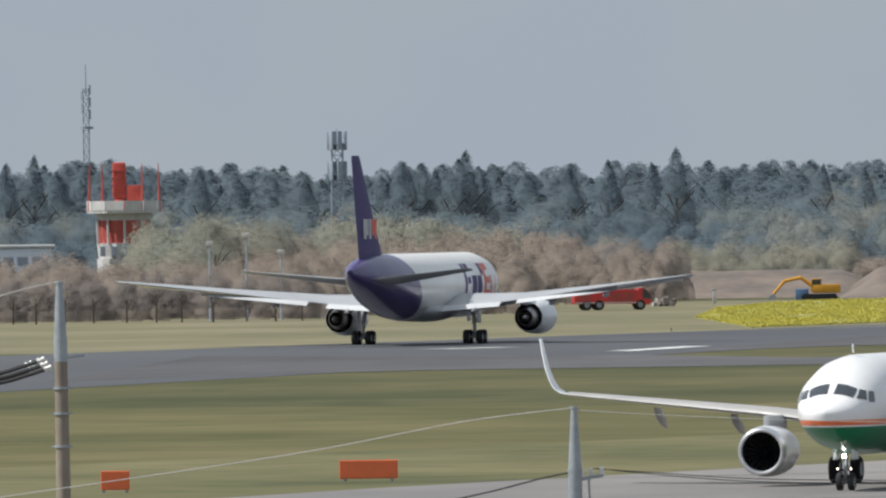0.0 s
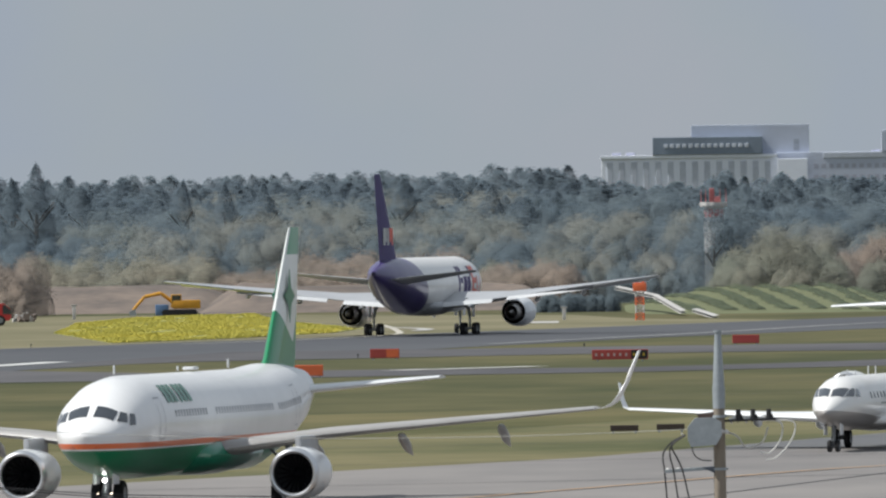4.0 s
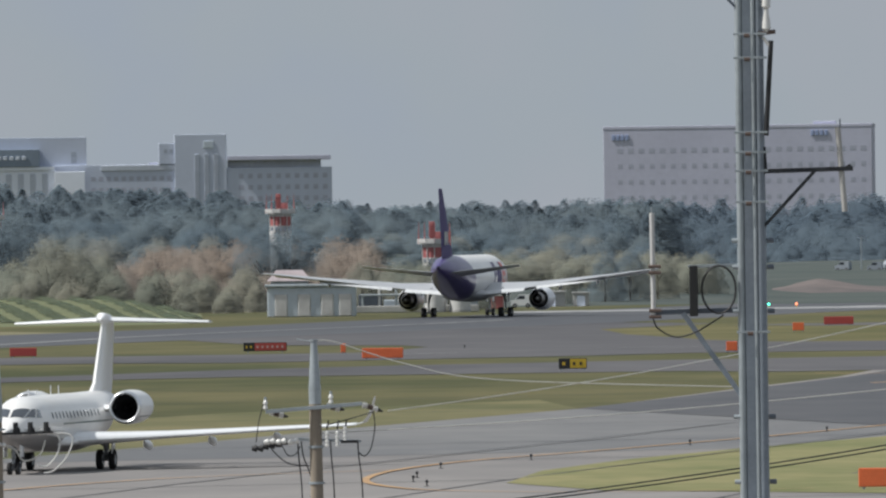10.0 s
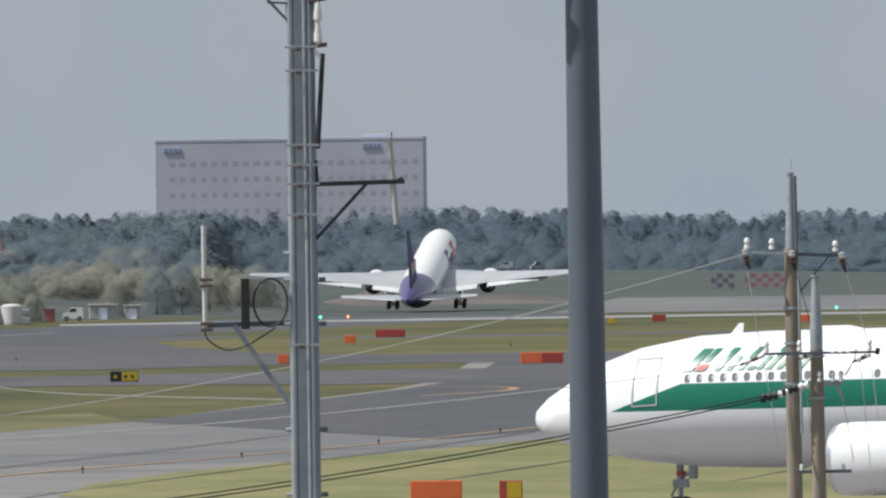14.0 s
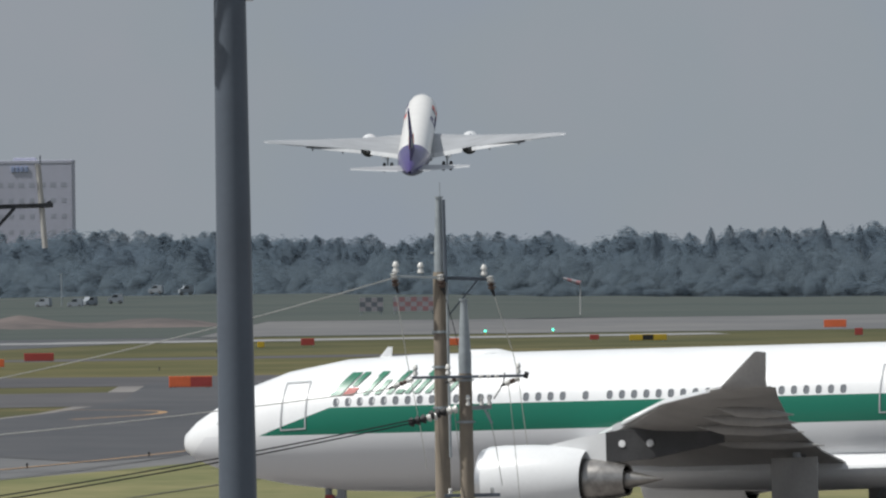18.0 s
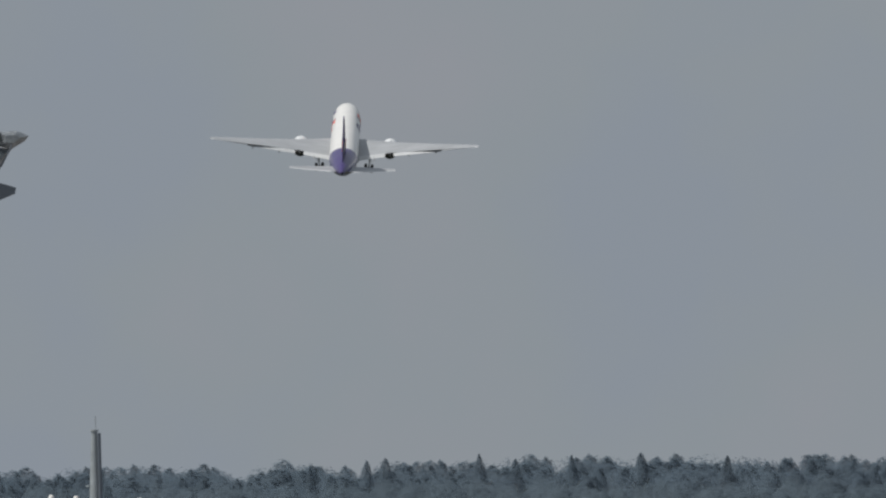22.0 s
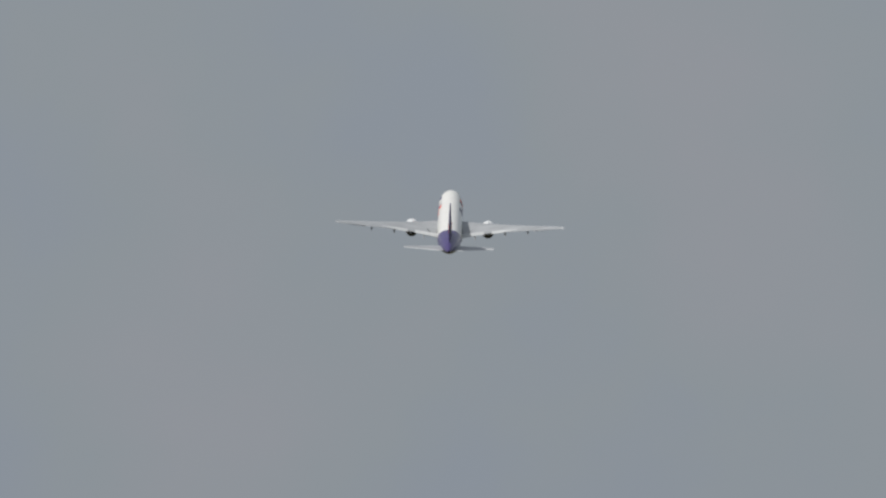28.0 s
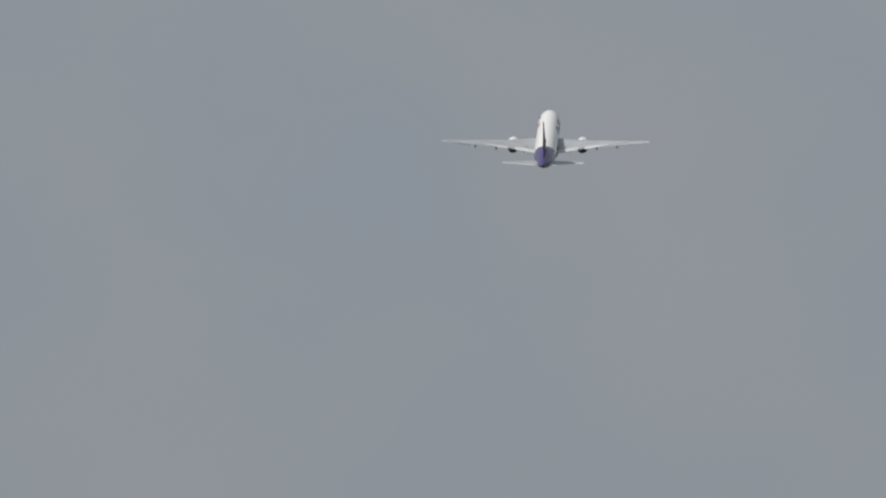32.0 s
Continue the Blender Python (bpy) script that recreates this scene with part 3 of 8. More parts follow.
def gear(parent, x, y, top, r, w, rows, track, name, door=None, door_mat=None, lean=0.0):
    """A leg with axle(s), wheels and torque link; top: height of the leg's upper end; the holder's origin is that end."""
    g = thing_part(name, parent, (x, y, top))
    bm = bmesh.new()
    tube(bm, (lean, 0, 0.3), (0, 0, -(top - r) * 0.55), 0.17 * r + 0.06, n=12)
    tube(bm, (0, 0, -(top - r) * 0.5), (0, 0, -(top - r)), 0.12 * r + 0.04, n=12)
    ys = [0] if rows == 1 else [0.62 * 2 * r * k for k in (-0.95, 0.95)]
    if rows == 2:
        tube(bm, (0, ys[0], -(top - r)), (0, ys[1], -(top - r)), 0.12, n=8)
    for yy in ys:
        tube(bm, (-track / 2, yy, -(top - r)), (track / 2, yy, -(top - r)), 0.075, n=8)
    tube(bm, (0, 0.05, -(top - r) * 0.45), (0, 0.4 * r + 0.2, -(top - r) * 0.7), 0.05, n=6)
    tube(bm, (0, 0.4 * r + 0.2, -(top - r) * 0.7), (0, 0.05, -(top - r) * 0.95), 0.05, n=6)
    tube(bm, (0, 0, -(top - r) * 0.4), (-0.9 * (1 if x > 0 else -1) if x else 0, 0 if x else -1.2, 0.15), 0.06, n=8)
    part("leg", bm, STEELGEAR, g)
    for yy in ys:
        for sx in (-1, 1):
            wheel(g, (sx * track / 2, yy, -(top - r)), r, w)
    if door:
        dx, dz = door
        for c, half in ([(0.35 if x > 0 else -0.35, 0.03)] if x else [(-0.4, 0.02), (0.4, 0.02)]):
            bm = bmesh.new()
            box(bm, c - half, c + half, -dx / 2, dx / 2, -dz, 0.1, None, 0.6 * half)
            part("gear_door", bm, door_mat or WHITE, g)
    return g


def flap_fairing(parent, x, y, z, length, material, fat=1.0, drop=0.0):
    bm = bmesh.new()
    fuselage(bm, [(y, z, 0.02, 0.02, 0.02), (y - 0.25 * length, z - 0.15, 0.16 * fat, 0.2, 0.22 * fat), (y - 0.6 * length, z - 0.22 * fat - 0.45 * drop, 0.17 * fat, 0.2 * fat, 0.25 * fat), (y - length, z - 0.34 * fat - drop, 0.02, 0.02, 0.02)], 10)
    o = part("flap_fairing", bm, material, parent)
    o.location.x = x
    return o


def side_z(st, y, frac):
    """Half width of the hull at station y and height fraction."""
    for a, b in zip(st, st[1:]):
        if a[0] >= y >= b[0]:
            t = (a[0] - y) / (a[0] - b[0])
            return [p + (q - p) * t for p, q in zip(a, b)]
    return st[-1]


def hull_point(st, y, dz, side, proud=0.0):
    """The point on the hull's side at station y, dz above the centre line."""
    _, zc, hw, hu, hd = side_z(st, y, 0)
    s = dz / (hu if dz > 0 else hd)
    c = math.sqrt(max(0, 1 - s * s))
    n = Vector((c / hw, 0, s / (hu if dz > 0 else hd))).normalized()
    p = Vector((hw * c, y, zc + dz)) + n * proud
    return Vector((side * p.x, p.y, p.z)), Vector((side * n.x, 0, n.z))


def hull_patch(bm, st, y0, y1, z0, z1, side, proud=0.012, skew=0.0, ny=1, nz=2):
    """A thin plate that follows the hull between two stations and two heights; skew moves its top along y."""
    grid = []
    for j in range(nz + 1):
        dz = z0 + (z1 - z0) * j / nz
        row = []
        for i in range(ny + 1):
            y = y0 + (y1 - y0) * i / ny + skew * j / nz
            row.append(bm.verts.new(hull_point(st, y, dz, side, proud)[0]))
        grid.append(row)
    for j in range(nz):
        for i in range(ny):
            bm.faces.new((grid[j][i], grid[j][i + 1], grid[j + 1][i + 1], grid[j + 1][i]))


def ring_point(st, y, ang, side, proud):
    _, zc, hw, hu, hd = side_z(st, y, 0)
    a = ang * DEG
    n = Vector((math.cos(a) / hw, 0.25, math.sin(a) / hu)).normalized()
    p = Vector((hw * math.cos(a), y, zc + hu * math.sin(a))) + n * proud
    return Vector((side * p.x, p.y, p.z))


def pane(bm, st, corners, side, proud=0.02, n=4):
    """A curved pane on the hull from four (station, angle) corners: lower inner, lower outer, upper outer, upper inner."""
    A, B, C, D = [Vector((*c, 0)) for c in corners]
    G = []
    for j in range(n + 1):
        row = []
        for i in range(n + 1):
            q = A.lerp(B, i / n).lerp(D.lerp(C, i / n), j / n)
            row.append(bm.verts.new(ring_point(st, q.x, q.y, side, proud)))
        G.append(row)
    for j in range(n):
        for i in range(n):
            bm.faces.new((G[j][i], G[j][i + 1], G[j + 1][i + 1], G[j + 1][i]))


def window_row(parent, st, ys, dz, h, w, side, proto=None, m=None):
    """Cabin windows: shallow oval panes in light surrounds, on one shared mesh each."""
    if proto is None:
        bm = bmesh.new()
        n = 12
        ring = [(0.0, w / 2 * math.cos(2 * math.pi * k / n) * (1.12 if k % 3 else 1), h / 2 * math.sin(2 * math.pi * k / n) * (1.12 if k % 3 else 1)) for k in range(n)]
        loft(bm, [[(-0.02, b, c) for a, b, c in ring], [(0.012, b, c) for a, b, c in ring], [(0.012, b * 0.75, c * 0.8) for a, b, c in ring], [(-0.005, b * 0.72, c * 0.78) for a, b, c in ring]])
        proto = part("window", bm, m or GLASS, parent)
        first = True
    else:
        first = False
    for k, y in enumerate(ys):
        p, nrm = hull_point(st, y, dz, side)
        q = nrm.to_track_quat("X", "Z").to_matrix().to_4x4()
        mm = Matrix.Translation(p) @ q
        if first:
            proto.matrix_basis = mm
            first = False
        else:
            again(proto, parent, mm)
    return proto


# twin-engined wide-body freighter taking off
def freighter():
    a = thing("cargo_jet", "white twin-engined freighter jet with purple tail taking off", "airplane")
    st = dense([(27.6, 4.3, 0.05, 0.05, 0.05), (27.2, 4.32, 0.55, 0.55, 0.5), (26.0, 4.4, 1.2, 1.15, 1.1), (24.3, 4.55, 1.75, 1.9, 1.65), (22.0, 4.68, 2.25, 2.5, 2.3), (19.0, 4.75, 2.5, 2.7, 2.65), (16, 4.75, 2.515, 2.7, 2.7), (-8, 4.75, 2.515, 2.7, 2.7),
                (-12, 4.8, 2.5, 2.66, 2.55), (-16, 5.0, 2.3, 2.46, 2.1), (-20, 5.35, 1.85, 2.05, 1.6), (-24, 5.75, 1.15, 1.3, 1.05), (-26.5, 5.95, 0.5, 0.6, 0.5), (-27.3, 6.0, 0.22, 0.26, 0.22)], 1.2)
    paint = livery("freighter_paint", (0.83, 0.815, 0.79), [((0.062, 0.044, 0.165), [(0, -1, -1.1, -5.9)]), ((0.52, 0.54, 0.57), [(0, 1, 1.1, 5.9), (0, 0, -1, 3.1)])])
    bm = bmesh.new()
    fuselage(bm, st)
    part("fuselage", bm, paint, a, "white hull with purple tail end")
    bm = bmesh.new()
    lathe(bm, [(-27.3, 0.2), (-27.45, 0.16), (-27.3, 0.12)], 14, (0, 0, 6.0))
    part("exhaust_pipe", bm, DARK, a)
    bm = bmesh.new()
    fuselage(bm, dense([(9.5, 3.0, 0.3, 0.3, 0.3), (7, 2.75, 2.2, 0.8, 0.75), (2, 2.65, 2.75, 0.9, 0.85), (-4, 2.7, 2.6, 0.85, 0.8), (-8, 3.0, 0.4, 0.3, 0.3)], 1), 24)
    part("belly_fairing", bm, GREYWING, a)
    for s in (1, -1):
        bm = bmesh.new()
        wing_mesh(bm, [(1.9, 9.8, 3.15, 12.0, 0.15, 2), (5, 7.7, 3.45, 9.6, 0.135, 1.5), (8.2, 5.5, 3.78, 7.1, 0.12, 1), (16, 0.2, 4.75, 4.6, 0.11, -1), (22.8, -4.4, 5.7, 2.5, 0.10, -2.5), (23.78, -5.3, 5.85, 1.7, 0.09, -3)], s)
        wing = part("wing", bm, GREYWING, a, "pale grey swept wing")
        for x0, x1, y0, y1, z0, z1, c0, c1 in ((2.6, 7.2, -2.2, -1.55, 3.1, 3.5, 1.5, 1.3), (8.7, 17.2, -2.1, -3.75, 3.74, 4.78, 1.2, 0.8)):
            bm = bmesh.new()
            wing_mesh(bm, [(x0, y0, z0, c0, 0.13, 15), (x1, y1, z1, c1, 0.13, 15)], s)
            part("flap", bm, FLAPGREY, wing, "lowered pale grey flap")
        bm = bmesh.new()
        wing_mesh(bm, [(17.4, -4.25, 4.93, 0.8, 0.12, 2), (23.5, -6.35, 5.92, 0.6, 0.11, 1)], s)
        part("aileron", bm, FLAPGREY, wing)
        bm = bmesh.new()
        wing_mesh(bm, [(3.2, 9.6, 3.05, 0.8, 0.2, -20), (8.0, 6.3, 3.5, 0.7, 0.2, -20)], s)
        wing_mesh(bm, [(8.9, 5.7, 3.6, 0.65, 0.2, -20), (22.6, -3.7, 5.45, 0.4, 0.2, -20)], s)
        part("slat", bm, WHITE, wing)
        bm = bmesh.new()
        wing_mesh(bm, [(0.8, -17.8, 4.95, 6.2, 0.10, -5), (1.9, -18.7, 5.05, 5.7, 0.09, -5), (9.3, -23.6, 6.1, 2.0, 0.09, -5)], s)
        part("tailplane", bm, GREYWING, a)
        bm = bmesh.new()
        wing_mesh(bm, [(2.0, -23.4, 5.46, 1.5, 0.10, -5), (9.2, -25.0, 6.22, 0.75, 0.10, -5)], s)
        part("elevator", bm, FLAPGREY, a)
        for x, y, z, L in ((5.3, -0.5, 3.1, 4.2), (11.5, -0.2, 3.75, 3.4), (16.2, -2.0, 4.45, 2.8)):
            flap_fairing(wing, s * x, y, z, L, GREYWING)
        nacelle(a, s * 7.93, 11.6, 2.1, 1.42, 5.6, [WHITE], label="white nacelle with dark exhaust")
        bm = bmesh.new()
        box(bm, s * 7.93 - 0.18, s * 7.93 + 0.18, 3.2, 9.0, 3.1, 3.75, None, 0.1)
        part("pylon", bm, WHITE, a)
        gear(a, s * 4.65, 0, 3.2, 0.585, 0.46, 2, 1.14, "main_gear", (1.5, 1.5), WHITE, lean=-0.3 * s)
    bm = bmesh.new()
    wing_mesh(bm, [(6.4, -13.4, 0, 10.0, 0.10, 0), (7.4, -15.6, 0, 8.2, 0.10, 0), (15.1, -23.1, 0, 3.1, 0.09, 0), (15.4, -23.5, 0, 2.6, 0.08, 0)], upright=True)
    part("fin", bm, PURPLE, a, "dark purple tail fin")
    gear(a, 0, 22.6, 2.6, 0.47, 0.36, 1, 0.72, "nose_gear", (1.6, 0.9), WHITE)
    # fleet title drawn as plain colour blocks
    for s in (1, -1):
        for k, (y, w, z0, z1, m) in enumerate([(0, 0.55, -0.9, 1.6, PURPLE), (0.75, 0.9, 1.0, 1.6, PURPLE), (0.75, 0.7, 0.1, 0.6, PURPLE), (1.85, 1.2, -0.9, 0.7, PURPLE), (3.25, 1.1, -0.9, 0.7, PURPLE), (4.35, 0.45, 0.7, 1.6, PURPLE), (4.95, 0.55, -0.9, 1.6, ORANGE), (5.5, 0.9, 1.05, 1.6, ORANGE), (5.5, 0.9, 0.1, 0.6, ORANGE), (5.5, 0.9, -0.9, -0.4, ORANGE), (6.6, 1.5, -0.9, 0.7, ORANGE)]):
            bm = bmesh.new()
            y0 = 7.0 + (y if s > 0 else 8.1 - y - w) * 1.6
            hull_patch(bm, st, y0, y0 + w * 1.6, z0 * 1.15, z1 * 1.1, s, 0.015, 0, 1, 5)
            part("title_block", bm, m, a)
        # tail mark: three white blocks and two orange ones
        for k, (w, m) in enumerate(((0.75, LINEWHITE), (0.55, LINEWHITE), (0.6, LINEWHITE), (0.65, ORANGE), (0.6, ORANGE))):
            y0 = -22.9 + 0.85 * k if s > 0 else -19.0 - 0.85 * k
            bm = bmesh.new()
            q = [(y0, 9.0 if k % 2 else 8.7), (y0 + w, 9.0 if k % 2 else 8.7), (y0 + w, 10.3), (y0, 10.3)]
            off = lambda y: (0.44 + 0.045 * (y + 19.0)) * (1 if s > 0 else 0.56)
            loft(bm, [[(s * (off(y) - 0.05), y, z) for y, z in q], [(s * (off(y) + 0.03), y, z) for y, z in q]])
            part("fin_mark", bm, m, a, smooth=False)
        bm = bmesh.new()
        hull_patch(bm, st, 23.6, 25.2, 0.35, 1.0, s, 0.012)
        part("cockpit_window", bm, GLASS, a)
    return a


# narrow-body airliner taxiing out, white over green
def airliner():
    a = thing("passenger_jet", "white airliner with green belly and orange stripe taxiing", "airplane")
    st = dense([(22.0, 3.25, 0.04, 0.04, 0.04), (21.85, 3.18, 0.55, 0.36, 0.5), (21.2, 3.2, 1.06, 0.62, 0.95), (20.2, 3.33, 1.5, 1.04, 1.32), (18.9, 3.5, 1.78, 1.60, 1.78), (17.2, 3.63, 1.88, 1.86, 2.08), (15.2, 3.65, 1.97, 1.98, 2.2), (13, 3.65, 1.975, 1.98, 2.22), (-8, 3.65, 1.975, 1.98, 2.22),
                (-12, 3.85, 1.88, 1.95, 1.82), (-16, 4.2, 1.45, 1.55, 1.4), (-20, 4.6, 0.8, 0.9, 0.8), (-22.2, 4.8, 0.3, 0.35, 0.3), (-22.5, 4.82, 0.1, 0.1, 0.1)], 0.9)
    paint = livery("airliner_paint", (0.83, 0.83, 0.83), [((0.80, 0.17, 0.05), [(0, 0, -1, 2.98), (0, 0, 1, -2.76), (0, 1, 0, 15)]), ((0.006, 0.20, 0.08), [(0, 0, -1, 2.69), (0, 1, 0, 15)])])
    bm = bmesh.new()
    fuselage(bm, st)
    part("fuselage", bm, paint, a, "white hull over green belly with orange stripe")
    bm = bmesh.new()
    fuselage(bm, dense([(8.6, 2.3, 0.2, 0.2, 0.2), (7.0, 2.28, 1.85, 0.75, 0.72), (5.0, 2.25, 2.3, 0.9, 0.85), (1, 2.2, 2.4, 0.9, 0.85), (-3, 2.25, 2.1, 0.8, 0.75), (-6.5, 2.55, 0.2, 0.2, 0.2)], 1), 22)
    part("belly_fairing", bm, GREEN, a)
    # flight deck glazing
    for s in (1, -1):
        for cs in ([(20.8, 84), (20.66, 46), (20.0, 51), (20.04, 84)], [(20.56, 40), (20.12, 24), (19.7, 37), (19.94, 48)], [(20.05, 18), (19.55, 12), (19.28, 28), (19.58, 34)]):
            bm = bmesh.new()
            pane(bm, st, cs, s)
            part("cockpit_window", bm, GLASS, a)
    for s in (1, -1):
        bm = bmesh.new()
        wing_mesh(bm, [(1.5, 5.2, 2.35, 5.5, 0.14, 2), (3.2, 5.0, 2.62, 5.1, 0.125, 1.5), (6.2, 4.1, 3.02, 3.95, 0.12, 0.5), (12, 0.85, 3.5, 2.7, 0.11, -1), (16.3, -1.6, 3.86, 1.65, 0.105, -2)], s)
        part("wing", bm, LIGHTWING, a, "pale grey swept wing")
        bm = bmesh.new()
        secs = [(16.3, 3.86, -1.6, 1.65), (16.7, 3.93, -1.85, 1.35), (17.02, 4.12, -2.1, 1.1), (17.24, 4.45, -2.3, 0.92), (17.5, 5.0, -2.6, 0.75), (17.72, 5.7, -3.0, 0.58), (17.9, 6.25, -3.4, 0.4)]
        rings = []
        for x, z, y, c in secs:
            rings.append([(s * (x + 0.022 * (1 if v > 0 else -1) * (1 if v else 0)), y - u * c, z + 0.02 * v) for u, v in FOIL])
        loft(bm, rings)
        part("sharklet", bm, WHITE, a, "thin white upturned wing tip")
        bm = bmesh.new()
        wing_mesh(bm, [(0.6, -16.2, 4.55, 4.0, 0.1, 0), (6.2, -20.0, 5.05, 1.5, 0.1, 0)], s)
        part("tailplane", bm, WHITE, a)
        for x, y, z, L in ((5.0, 1.4, 2.65, 3.4), (8.6, 0.9, 2.95, 3.0), (12.4, -1.2, 3.25, 2.5)):
            flap_fairing(a, s * x, y, z, L, LIGHTWING, 1.1, 0.55)
        nacelle(a, s * 5.68, 8.3, 1.5, 1.08, 3.7, [WHITE], label="white nacelle with a bare metal lip")
        bm = bmesh.new()
        box(bm, s * 5.68 - 0.13, s * 5.68 + 0.13, 3.6, 7.2, 2.35, 3.0, None, 0.07)
        part("pylon", bm, GREYWING, a)
        gear(a, s * 3.8, 0, 2.35, 0.58, 0.42, 1, 0.93, "main_gear", (1.0, 1.2), WHITE, lean=0)
        window_row(a, st, [13.3 - 0.533 * k for k in range(12)] + [5.4 - 0.533 * k for k in range(22)] + [-7.2 - 0.533 * k for k in range(10)], 0.42, 0.30, 0.20, s, m=GREYPANE)
        for y in (15.4, -11.6):
            bm = bmesh.new()
            for (u0, u1, v0, v1) in ((0, 0.05, -0.6, 1.1), (0.8, 0.85, -0.6, 1.1), (0.05, 0.8, 1.05, 1.1), (0.05, 0.8, -0.6, -0.55)):
                hull_patch(bm, st, y + u0, y + u1, v0, v1, s, 0.008, 0, 1, 4)
            part("cabin_door_seam", bm, GREYWING, a)
        # fleet title drawn as plain green blocks
        for k in range(6):
            bm = bmesh.new()
            y0 = 14.2 - (k if s < 0 else k) * 0.78 - (0.25 if k > 2 else 0)
            hull_patch(bm, st, y0 - 0.6, y0, 0.86, 1.55, s, 0.03, -0.12, 2, 6)
            part("title_block", bm, GREEN, a)
    bm = bmesh.new()
    wing_mesh(bm, [(5.0, -12.0, 0, 7.4, 0.10, 0), (6.0, -13.9, 0, 5.9, 0.10, 0), (11.25, -18.7, 0, 2.2, 0.09, 0), (11.5, -19.0, 0, 1.8, 0.07, 0)], upright=True)
    part("fin", bm, livery("fin_paint", (0.006, 0.23, 0.085), [((0.74, 0.76, 0.74), [(0, 1, 0.8, 13.9), (0, 0, -1, 10.35), (0, -0.4, 1, -14.3)]), ((0.74, 0.76, 0.74), [(0, 1, 0.909, 8.64), (0, 0, 1, -8.0)])]), a, "green tail fin with a white panel")
    for s in (1, -1):
        bm = bmesh.new()
        c = Vector((0.32 if s > 0 else -0.2, -17.9, 8.6))
        tip = [c + Vector((0, 1.05 * math.cos(k * math.pi / 4) * (1 if k % 2 == 0 else 0.42), 1.15 * math.sin(k * math.pi / 4) * (1 if k % 2 == 0 else 0.42))) for k in range(8)]
        loft(bm, [tip, [p + Vector((s * 0.02, 0, 0)) for p in tip]])
        part("fin_mark", bm, GREEN, a)
    g = gear(a, 0, 17.9, 1.9, 0.38, 0.24, 1, 0.5, "nose_gear", (1.2, 0.6), WHITE)
    lamp = glow("taxi_lamp", (1.0, 0.97, 0.9), 14)
    bm = bmesh.new()
    bmesh.ops.create_uvsphere(bm, u_segments=12, v_segments=8, radius=0.085, matrix=Matrix.Translation((0, 0.28, -0.45)))
    part("taxi_light", bm, lamp, g, "lit taxi lamp")
    small = glow("turnoff_lamp", (1.0, 0.8, 0.6), 5)
    for x in (-0.28, 0.28):
        bm = bmesh.new()
        bmesh.ops.create_uvsphere(bm, u_segments=10, v_segments=6, radius=0.04, matrix=Matrix.Translation((x, 0.3, -0.98)))
        part("turnoff_light", bm, small, g)
    for y, h in ((16.2, 0.3), (4.0, 0.12), (-6.0, 0.3)):
        bm = bmesh.new()
        box(bm, -0.02, 0.02, y - 0.18, y + 0.05, 5.7, 5.76 + h, None, 0.008)
        part("blade_antenna", bm, WHITE, a)
    bm = bmesh.new()
    box(bm, -0.25, 0.25, 0.9, 1.9, 5.7, 5.83, None, 0.06)
    part("antenna_fairing", bm, WHITE, a)
    return a


